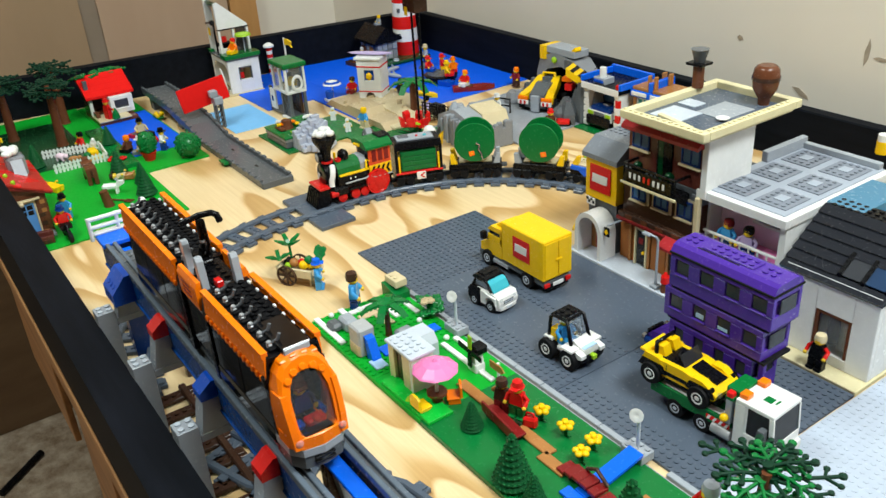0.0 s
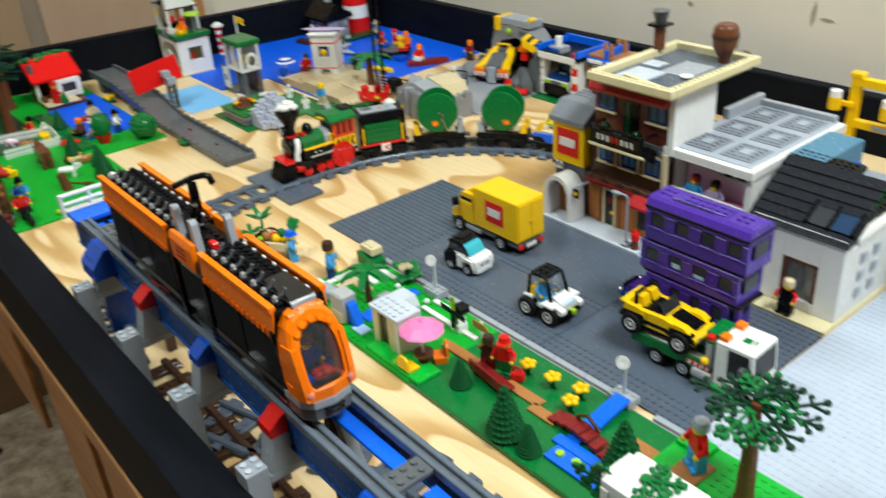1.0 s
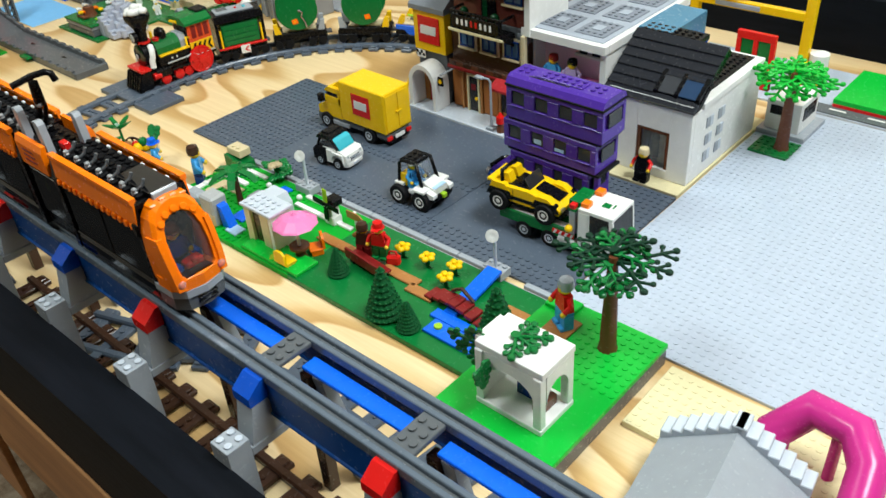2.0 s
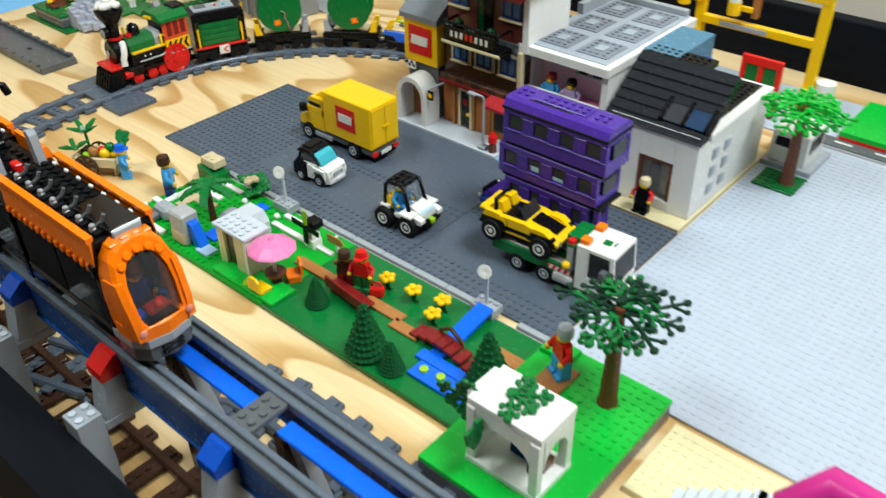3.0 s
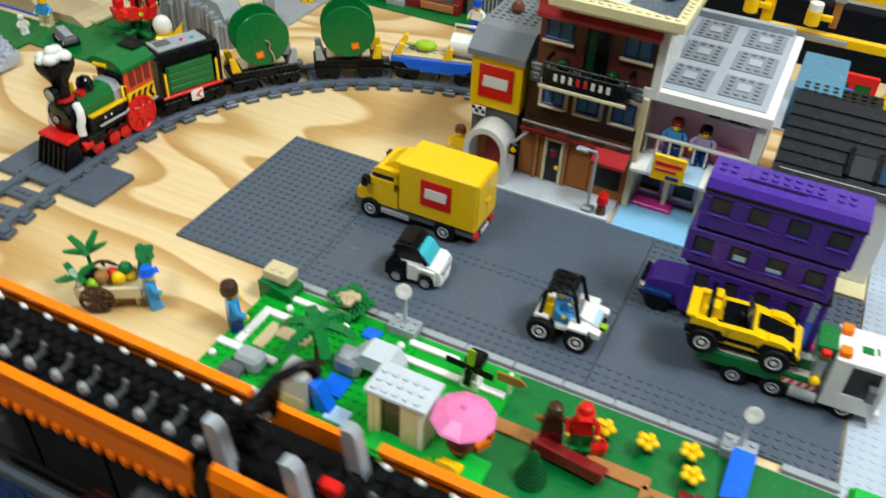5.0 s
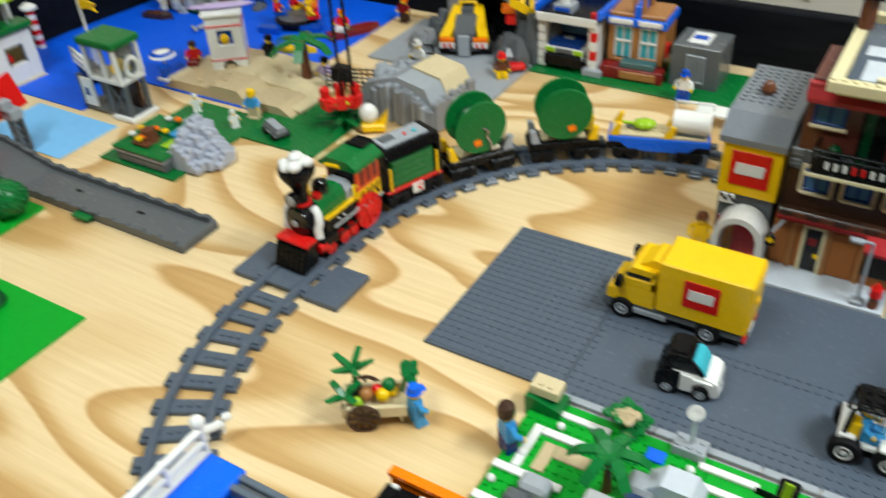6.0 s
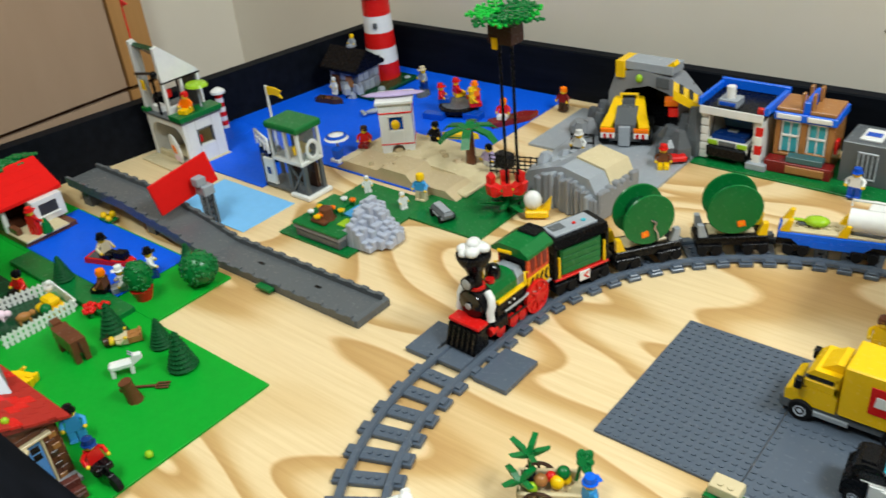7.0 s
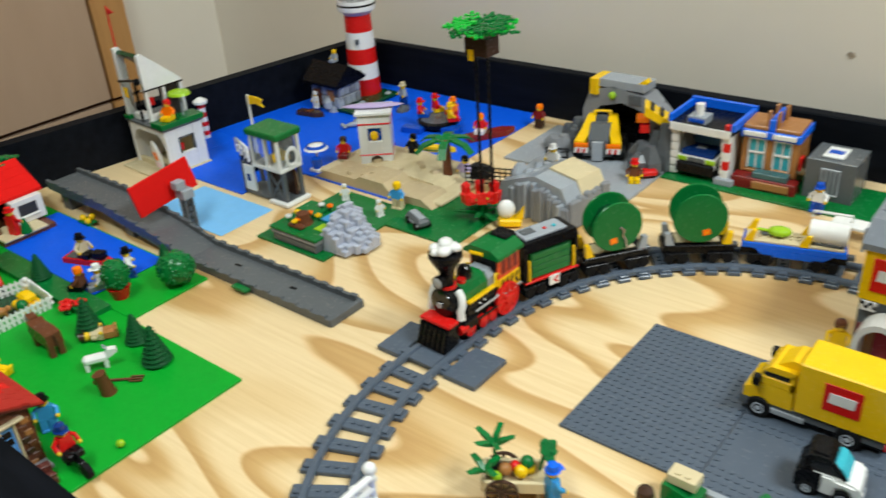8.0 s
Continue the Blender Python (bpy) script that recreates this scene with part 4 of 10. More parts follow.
def tram():
    t = thing("orange_tram", 0, -2.895, 0, label="orange and black toy tram with a clear curved nose", category="train")
    secs = ((1.70, 3.06), (3.63, 4.66))
    bump_me = Build("orange").lathe([(0.025, 0.0), (0.025, 0.012), (0.019, 0.017)], 10).mesh("bump")
    for xa, xb in secs:
        prof = [(-0.15, 1.50), (-0.172, 1.54), (-0.178, 2.04), (-0.165, 2.19), (0.165, 2.19), (0.178, 2.04), (0.172, 1.54), (0.15, 1.50)]
        b = part("body", Build("black").prism(prof, xa, xb, "x"), t, "glossy black tram body")
        for s in (-1, 1):
            n = 3 if xb - xa > 1.2 else 2
            w = (xb - xa - 0.08) / n
            for k in range(n):
                xs = xa + 0.04 + k * w
                part("window", Build("tram_glass").prism([(s * 0.176, 1.66), (s * 0.184, 1.66), (s * 0.186, 2.03), (s * 0.176, 2.03)], xs + 0.012, xs + w - 0.012, "x"), b, "dark glossy side window")
            part("skirt", Build("gloss_black").prism([(s * 0.15, 1.47), (s * 0.182, 1.49), (s * 0.188, 1.545), (s * 0.186, 1.60), (s * 0.172, 1.62)], xa + 0.02, xb - 0.02, "x"), b, "glossy black lower skirt")
            part("sill_rail", Build("gloss_black").tube([(xa + 0.03, s * 0.182, 1.64), (xb - 0.03, s * 0.182, 1.64)], 0.011, 8), b)
            p = part("roof_panel", Build("orange").prism([(s * 0.180, 2.085), (s * 0.198, 2.085), (s * 0.192, 2.225), (s * 0.204, 2.235), (s * 0.204, 2.268), (s * 0.160, 2.268), (s * 0.160, 2.245), (s * 0.176, 2.235)], xa + 0.01, xb - 0.005, "x")
                     .box(xa + 0.01, xb - 0.005, s * 0.178, s * 0.194, 2.04, 2.083, 0.004), t, "orange roof-edge panel with a top lip")
            k = xa + 0.05
            while k < xb - 0.03:
                part("panel_stud", bump_me, p, m=pose(k * K, s * 0.194 * K, 2.058 * K, 90 if s < 0 else -90, 0, 0))
                k += 0.07
        rf = part("roof", Build("matte_black").box(xa + 0.02, xb - 0.02, -0.155, 0.155, 2.19, 2.215, 0.004), t, "black roof crowded with clips and ribs")
        k = xa + 0.07
        while k < xb - 0.02:
            part("clip", Build("clip_silver").box(k - 0.022, k + 0.018, -0.116, -0.078, 2.215, 2.250, 0.010).ball(k + 0.002, -0.10, 2.256, 0.019, 1, 1, 0.8, 8)
                 .use("dark_grey").tube([(k + 0.01, -0.08, 2.25), (k + 0.03, -0.05, 2.275), (k + 0.035, -0.035, 2.315)], 0.012, 6), rf, "silver clip with a dark claw")
            part("edge_clip", Build("white").box(k - 0.03, k + 0.005, 0.130, 0.150, 2.215, 2.238, 0.006), rf, "white edge clip")
            part("joint_plate", Build("matte_black").box(k + 0.03, k + 0.065, -0.13, -0.06, 2.215, 2.245, 0.008), rf)
            k += 0.14
        rib_end = xb - 0.02 if xa < 3 else 4.28
        k = xa + 0.05
        while k < rib_end:
            part("roof_rib", Build("matte_black").box(k, k + 0.045, -0.045, 0.115, 2.215, 2.25, 0.010).studs(k - 0.0175, -0.045, 1, 2, 2.25, 8), rf)
            k += 0.07
    part("roof_tile", Build("gloss_black").box(4.30, 4.69, -0.075, 0.115, 2.20, 2.268, 0.006), t, "smooth black roof tile")
    part("tile_edge", Build("light_grey").box(4.692, 4.71, -0.075, 0.10, 2.225, 2.27, 0.005), t, "light grey tile edge")
    # the jointed middle between the two cars
    gw = part("gangway", Build("black").prism([(-0.15, 1.52), (-0.168, 1.95), (-0.15, 2.16), (0.15, 2.16), (0.168, 1.95), (0.15, 1.52)], 3.10, 3.60, "x"), t, "black joint between the cars")
    for xx in (3.09, 3.60):
        part("gangway_hoop", Build("black").prism([(-0.19, 1.50), (-0.198, 2.06), (-0.17, 2.215), (0.17, 2.215), (0.198, 2.06), (0.19, 1.50)], xx - 0.028, xx + 0.028, "x"), t)
    for s in (-1, 1):
        h = part("side_hatch", Build("orange").prism([(s * 0.17, 2.05), (s * 0.198, 2.05), (s * 0.204, 2.22), (s * 0.185, 2.268), (s * 0.155, 2.268)], 3.15, 3.53, "x"), t, "orange slotted hatch")
        for z in (2.10, 2.14, 2.18):
            part("slot", Build("dark_red").box(3.24, 3.40, s * 0.198, s * 0.206, z, z + 0.012, 0.002), h)
        part("warning_mark", Build("lime").move(3.36, s * 0.170, 1.90, 0, 45, 0).box(-0.035, 0.035, -0.004, 0.004, -0.035, 0.035), t, "yellow-green diamond mark")
        part("window", Build("tram_glass").box(3.16, 3.54, s * 0.16, s * 0.176, 1.64, 2.0, 0.004), gw, "dark glossy side window")
    for xx, yy in ((3.16, -0.10), (3.50, -0.12), (3.60, 0.10)):
        part("grab_post", Build("light_grey").move(xx, yy, 2.16, 0, -8, 0).prism([(-0.035, 0), (0.035, 0), (0.03, 0.24), (0.015, 0.27), (-0.03, 0.27)], -0.026, 0.026), t, "light grey upright prong")
    part("joint_cover", Build("black").box(3.14, 3.56, -0.09, 0.13, 2.16, 2.215, 0.01).studs(3.2, -0.06, 4, 2, 2.215, 8), t)
    part("coupling", Build("red").box(3.52, 3.60, -0.06, -0.01, 2.18, 2.262), t, "small red coupling block")
    pg = part("pantograph", Build("black").box(3.02, 3.24, -0.04, 0.06, 2.21, 2.262, 0.01).tube([(3.10, 0.02, 2.26), (3.26, 0.0, 2.44), (3.34, -0.02, 2.64)], 0.026, 8)
              .tube([(3.14, 0.05, 2.26), (3.29, 0.03, 2.42), (3.35, 0.0, 2.64)], 0.016, 6), t, "black pantograph mast")
    part("collector", Build("black").tube([(3.34, -0.16, 2.655), (3.36, -0.02, 2.685), (3.41, 0.055, 2.70), (3.43, 0.085, 2.685), (3.435, 0.10, 2.63)], 0.024, 8), pg, "hooked collector bar")
    part("joint_ring", Build("flat_silver").ball(3.27, 0.0, 2.45, 0.028, n=8).ball(3.12, 0.02, 2.28, 0.026, n=8), pg)

    # the nose: a faceted orange surround with two heavy pillars
    def ring(pts):
        return [(-y, z) for y, z in pts] + [(y, z) for y, z in pts[-2::-1]]

    outer = ring([(0.16, 1.66), (0.19, 1.69), (0.198, 1.90), (0.192, 2.04), (0.165, 2.14), (0.12, 2.205), (0.06, 2.235), (0, 2.245)])
    front = ring([(0.15, 1.665), (0.178, 1.70), (0.184, 1.90), (0.176, 2.03), (0.15, 2.115), (0.11, 2.175), (0.055, 2.205), (0, 2.215)])
    inner = ring([(0.10, 1.735), (0.125, 1.755), (0.132, 1.90), (0.128, 2.00), (0.108, 2.07), (0.08, 2.11), (0.04, 2.13), (0, 2.135)])
    sh = lambda z: 4.90 - 0.16 * (max(z - 1.66, 0) / 0.55) ** 1.5
    n = len(outer)
    vs = [(4.66, y, z) for y, z in outer] + [(sh(z) - 0.02, y * 0.99, z) for y, z in outer] + [(sh(z) + 0.008, y, z) for y, z in front] + [(sh(z) + 0.006, y, z) for y, z in inner] + [(sh(z) - 0.07, y * 0.98, z) for y, z in inner]
    fs = []
    for k in range(n):
        k2 = (k + 1) % n
        for a in range(4):
            fs.append([a * n + k, (a + 1) * n + k, (a + 1) * n + k2, a * n + k2])
    nf = part("nose_frame", Build("orange").add(vs, fs), t, "thick orange nose surround")
    for s in (-1, 1):
        rows = [(1.675, 0.125, 0.196), (1.80, 0.138, 0.203), (1.95, 0.143, 0.207), (2.035, 0.142, 0.205)]
        pv, pf = [], []
        for z, yi, yo in rows:
            pv += [(sh(z) - 0.10, s * yo, z), (sh(z) + 0.016, s * (yo - 0.012), z), (sh(z) + 0.022, s * (yi + 0.012), z), (sh(z) - 0.02, s * yi, z)]
        for r in range(3):
            for c in range(4):
                q = [r * 4 + c, r * 4 + (c + 1) % 4, r * 4 + 4 + (c + 1) % 4, r * 4 + 4 + c]
                pf.append(q if s < 0 else q[::-1])
        pf += [[0, 1, 2, 3][::-1 if s < 0 else 1], [12, 13, 14, 15][::1 if s < 0 else -1]]
        part("pillar", Build("orange").add(pv, pf), nf, "raised orange side pillar")
        part("headlight", Build("lamp_rose").ball(sh(1.72) + 0.012, s * 0.150, 1.715, 0.03, 0.6, 1, 1, 10), nf, "clear rosy headlight")
    for k in range(5):
        a = radians(35 + 27.5 * k)
        y, z = -0.142 * math.cos(a), 2.03 + 0.125 * math.sin(a)
        part("arch_stud", bump_me, nf, m=pose((sh(z) + 0.004) * K, y * K, z * K, 0, 62, 0))
    for y in (-0.10, -0.03, 0.045, 0.11):
        part("arch_brick", Build("orange").move(4.70, y, 2.215 - abs(y) * 0.28).box(-0.03, 0.035, -0.026, 0.026, 0.0, 0.028, 0.008), nf)
    lip = Build("orange").prism([(4.70, -0.198), (4.84, -0.195), (4.905, -0.13), (4.93, 0.0), (4.905, 0.13), (4.84, 0.195), (4.70, 0.198)], 1.655, 1.735, "z")
    part("lower_lip", lip, nf, "orange lower lip")
    gv = [(sh(z) - 0.02 + 0.02 * (1 - (y / 0.14) ** 2), y, z) for y, z in inner] + [(sh(1.93) + 0.015, 0, 1.93)]
    part("windscreen", Build("screen_glass").add(gv, [[k, (k + 1) % n, n] for k in range(n)], True), nf, "clear smoky windscreen with reflections")
    part("cab_back", Build("black").box(4.655, 4.665, -0.15, 0.15, 1.66, 2.15), t)
    part("cab_floor", Build("dark_grey").box(4.67, 4.86, -0.15, 0.15, 1.66, 1.70), t)
    part("control_desk", Build("red").box(4.78, 4.85, -0.05, 0.09, 1.738, 1.79, 0.012).ball(4.84, 0.02, 1.79, 0.03).use("blue").box(4.77, 4.84, -0.13, -0.06, 1.738, 1.78, 0.01).box(4.72, 4.80, 0.09, 0.13, 1.738, 1.80, 0.01), t, "red and blue control desk")
    band = [(4.64, -0.198), (4.83, -0.196), (4.91, -0.135), (4.94, 0.0), (4.91, 0.135), (4.83, 0.196), (4.64, 0.198)]
    part("bumper", Build("light_grey").prism(band, 1.60, 1.653, "z"), t, "light grey rounded bumper band")
    part("bumper", Build("dark_grey").prism([(x - 0.012, y * 0.96) for x, y in band], 1.50, 1.598, "z"), t, "dark grey lower bumper")
    for z in (1.53, 1.565):
        part("bumper_slot", Build("black").box(4.90, 4.934, -0.07, 0.07, z, z + 0.014, 0.003), t)
    part("nose_hoop", Build("black").prism([(-0.19, 1.50), (-0.200, 2.06), (-0.175, 2.22), (0.175, 2.22), (0.200, 2.06), (0.19, 1.50)], 4.625, 4.66, "x").box(4.60, 4.65, -0.212, -0.19, 2.0, 2.09, 0.01).box(4.60, 4.65, 0.19, 0.212, 2.0, 2.09, 0.01), t, "black seam hoop behind the nose")
    for xx in (2.0, 2.6, 3.95, 4.45):
        for s in (-1, 1):
            part("bogie_wheel", Build("rubber").lathe([(0.06, s * 0.10), (0.06, s * 0.165)], 14, 1.51, xx, axis="y"), t)
    figure(4.70, -2.90, 1.70, 90, "navy", "black", "brown", True, label="dark-suited toy driver behind the tram windscreen", sit=True).scale = (0.9, 0.7, 1.0)


tram()


def end_platform():
    t = thing("end_platform", 0.30, -2.85, 0, label="bright blue toy platform with a white railing closing the elevated track", category="platform")
    part("deck", Build("bright_blue").box(0.0, 0.30, -0.27, 0.27, 1.40, 1.455, 0.01), t)
    part("support", Build("navy").box(0.04, 0.2, -0.2, 0.2, 0.0, 1.40), t)
    for s in (-1, 1):
        part("channel", Build("bright_blue").box(0.30, 0.78, s * 0.12, s * 0.02, 1.33, 1.36), t, "bright blue channel strip")
    part("channel_wall", Build("girder_blue").box(0.30, 1.5, 0.122, 0.14, 1.28, 1.40), t)
    part("cross_plate", Build("dark_grey").box(0.55, 0.78, -0.22, 0.22, 1.40, 1.435).studs(0.58, -0.16, 2, 4, 1.435), t, "studded dark grey cross plate")
    for z in (1.54, 1.63):
        part("rail", Build("white").tube([(0.02, -0.30, z), (0.02, 0.26, z)], 0.024, 8), t, "white end railing")
    for y in (-0.30, -0.02, 0.26):
        part("stanchion", Build("white").cyl(0.02, y, 1.40, 1.65, 0.022, n=8), t)
    part("knob", Build("white").ball(0.0, 0.27, 1.67, 0.045), t)
    part("ledge", Build("white").box(-0.03, 0.05, -0.28, 0.27, 1.456, 1.48), t)


end_platform()


# ---- steam train on the curve ----
def on_curve(a):
    return CX + RAD * math.cos(radians(a)), CY + RAD * math.sin(radians(a)), a - 90 + 180


def loco():
    t = thing("steam_locomotive", CX - RAD - 0.02, 0.55, 0.09, -93, label="green, black and red toy steam locomotive with a tall funnel", category="train")
    t.scale = (0.96, 0.96, 0.99)
    part("frame", Build("black").box(-0.95, 0.14, -0.13, 0.13, 0.06, 0.2), t)
    part("running_board", Build("black").box(-0.95, 0.14, -0.2, 0.2, 0.2, 0.245), t)
    part("boiler", Build("green").prism([(-0.15, 0.36), (-0.15, 0.50), (-0.11, 0.57), (-0.05, 0.60), (0.05, 0.60), (0.11, 0.57), (0.15, 0.50), (0.15, 0.36)], -0.42, -0.04, "x"), t, "rounded green boiler casing")
    part("boiler_band", Build("light_grey").prism([(-0.155, 0.36), (-0.155, 0.51), (-0.11, 0.59), (0.11, 0.59), (0.155, 0.51), (0.155, 0.36)], -0.53, -0.425, "x"), t, "light grey boiler band")
    part("smokebox", Build("black").cyl(0, 0.44, -0.04, 0.15, 0.162, axis="x", n=22), t, "black smokebox")
    part("smokebox_door", Build("gloss_black").lathe([(0.15, 0.15), (0.145, 0.165), (0.10, 0.175), (0.045, 0.18), (0.04, 0.195)], 18, 0, 0.44, axis="x"), t)
    part("door_boss", Build("flat_silver").cyl(0, 0.44, 0.195, 0.205, 0.035, axis="x", n=12), t, "silver door boss")
    for s in (-1, 1):
        sd = part("side_tank", Build("black").box(-0.52, -0.02, s * 0.145, s * 0.20, 0.245, 0.385, 0.012), t, "black side tank")
        part("tank_edge", Build("yellow").box(-0.54, -0.05, s * 0.150, s * 0.205, 0.387, 0.415, 0.006), sd, "yellow edge strip")
        for x in (-0.30, -0.22):
            part("rivet", Build("white").ball(x, s * 0.204, 0.335, 0.014, n=6), sd)
        part("hand_rail", Build("flat_silver").tube([(-0.92, s * 0.225, 0.262), (-0.62, s * 0.225, 0.262), (-0.54, s * 0.225, 0.31), (-0.46, s * 0.225, 0.285), (-0.12, s * 0.225, 0.285)], 0.013, 6), t, "silver hand rail")
        part("steam_pipe", Build("white").tube([(0.03, s * 0.13, 0.57), (0.05, s * 0.19, 0.53), (0.07, s * 0.215, 0.45), (0.09, s * 0.20, 0.38), (0.10, s * 0.215, 0.29)], 0.043, 10), t, "thick white curved steam pipe")
    part("funnel", Build("black").lathe([(0.095, 0.56), (0.07, 0.62), (0.075, 0.74), (0.09, 0.80), (0.155, 0.90), (0.180, 0.95), (0.182, 0.99), (0.15, 1.0)], 18, 0.05, 0), t, "flared black funnel")
    part("funnel_ring", Build("red").cyl(0.05, 0, 0.60, 0.63, 0.10), t)
    sm = Build("white")
    for dx, dy, dz, r in ((0, 0, 1.04, 0.10), (0.08, 0.05, 1.05, 0.075), (-0.07, -0.05, 1.06, 0.08), (0.05, -0.09, 1.04, 0.07), (-0.06, 0.09, 1.05, 0.07), (0.11, -0.03, 1.03, 0.06), (-0.11, 0.02, 1.03, 0.06), (0.0, 0.0, 1.10, 0.07)):
        sm.ball(0.05 + dx, dy, dz, r, 1, 1, 0.7)
    part("smoke_puff", sm, t, "white plastic smoke puff")
    hl = part("headlamp", Build("black").cyl(0, 0.70, 0.14, 0.20, 0.075, axis="x", n=16).tube([(0.12, 0, 0.58), (0.16, 0, 0.66)], 0.02, 6), t, "round black headlamp")
    part("lens", Build("flat_silver").lathe([(0.06, 0.20), (0.05, 0.207), (0.02, 0.209)], 14, 0, 0.70, axis="x"), hl, "pale grey lens")
    part("dome", Build("gloss_black").lathe([(0.085, 0.58), (0.085, 0.66), (0.065, 0.71), (0.01, 0.74)], 14, -0.22, 0), t, "black steam dome")
    part("whistle", Build("red").cyl(-0.11, 0.05, 0.59, 0.63, 0.05).use("yellow").cyl(-0.11, -0.06, 0.59, 0.69, 0.022), t)
    cab = part("cab", Build("black").box(-0.60, -0.545, -0.18, 0.18, 0.25, 0.70), t, "orange-red and yellow cab")
    part("cab_back", Build("black").box(-0.93, -0.89, -0.168, 0.168, 0.25, 0.5), cab)
    for s in (-1, 1):
        lo = part("cab_side", Build("yellow").box(-0.93, -0.55, s * 0.205, s * 0.17, 0.25, 0.44), cab, "yellow lower cab side with black chevrons")
        for k in range(4):
            part("chevron", Build("black").prism([(-0.905 + k * 0.085, 0.285), (-0.87 + k * 0.085, 0.285), (-0.83 + k * 0.085, 0.35), (-0.87 + k * 0.085, 0.42), (-0.905 + k * 0.085, 0.42), (-0.865 + k * 0.085, 0.35)], s * 0.207, s * 0.213), lo)
        hi = part("cab_side", Build("cab_red").box(-0.93, -0.55, s * 0.2, s * 0.17, 0.44, 0.71), cab, "orange-red upper cab side")
        for x in (-0.89, -0.785, -0.68):
            part("cab_window", Build("dark_red").box(x, x + 0.075, s * 0.2, s * 0.206, 0.49, 0.67), hi, "dark red slot window")
    for s in (-1, 1):
        part("grab_bar", Build("yellow").tube([(-0.56, s * 0.19, 0.52), (-0.50, s * 0.20, 0.56), (-0.50, s * 0.20, 0.40)], 0.016, 6), cab)
    part("cab_roof", Build("green").prism([(-0.25, 0.70), (-0.245, 0.735), (-0.14, 0.80), (0.14, 0.80), (0.245, 0.735), (0.25, 0.70)], -0.95, -0.50, "x"), t, "green cab roof with sloping sides")
    part("roof_end", Build("black").box(-0.96, -0.80, -0.12, 0.12, 0.80, 0.825, 0.01).prism([(-0.2, 0.70), (-0.1, 0.83), (0.1, 0.83), (0.2, 0.70)], -0.985, -0.952, "x"), t)
    part("roof_trim", Build("yellow").tube([(-0.49, -0.14, 0.715), (-0.49, 0.04, 0.735)], 0.022, 6), t)
    cc = part("cowcatcher", Build("black").prism([(0.15, 0.02), (0.38, 0.0), (0.30, 0.235), (0.15, 0.255)], -0.20, 0.20), t, "black cowcatcher with bars")
    for k in range(6):
        part("bar", Build("gloss_black").tube([(0.39, -0.17 + k * 0.068, 0.015), (0.31, -0.17 + k * 0.068, 0.235)], 0.015, 6), cc)
    part("front_deck", Build("red").box(0.13, 0.30, -0.205, 0.205, 0.257, 0.295), t, "bright red front deck")
    for s in (-1, 1):
        part("buffer", Build("red").cyl(s * 0.2, 0.16, 0.02, 0.13, 0.05, axis="x"), t)
        dw = part("drive_wheel", Build("red").lathe([(0.195, s * 0.20), (0.195, s * 0.245), (0.175, s * 0.25), (0.16, s * 0.235), (0.07, s * 0.235), (0.055, s * 0.26), (0.02, s * 0.265)], 24, 0.185, -0.66, axis="y"), t, "large red driving wheel")
        for k in range(4):
            part("spoke", Build("red").move(-0.66, s * 0.243, 0.185, 0, 45 * k, 0).box(-0.155, 0.155, -0.008, 0.008, -0.016, 0.016, 0.003), dw)
        for x in (-0.44, -0.28, -0.06):
            part("small_wheel", Build("red").lathe([(0.075, s * 0.15), (0.075, s * 0.205), (0.05, s * 0.21), (0.02, s * 0.22)], 14, 0.075, x, axis="y"), t)
        part("cylinder", Build("black").box(-0.16, 0.08, s * 0.16, s * 0.235, 0.12, 0.235, 0.015), t)
        part("drive_rod", Build("black").box(-0.72, -0.16, s * 0.232, s * 0.243, 0.165, 0.195), t)


loco()


def car_body(a, name, label, half, b):
    """A wagon set on the curve at an angle; local x runs along the track."""
    x, y, rz = on_curve(a)
    t = thing(name, x, y, 0.105, rz, label=label, category="train wagon", group="wagons behind the locomotive")
    part("underframe", Build("black").box(-half, half, -0.16, 0.16, 0.10, 0.18), t)
    for s in (-1, 1):
        bg = part("bogie", Build("black").box(s * half * 0.62 - 0.14, s * half * 0.62 + 0.14, -0.19, 0.19, 0.04, 0.12), t)
        for q in (-1, 1):
            for dx in (-0.08, 0.08):
                part("wheel", Build("rubber").lathe([(0.06, q * 0.17), (0.06, q * 0.21)], 12, 0.06, s * half * 0.62 + dx, axis="y"), bg)
    part("coupler", Build("dark_grey").box(-half - 0.08, -half, -0.04, 0.04, 0.1, 0.15), t)
    return t


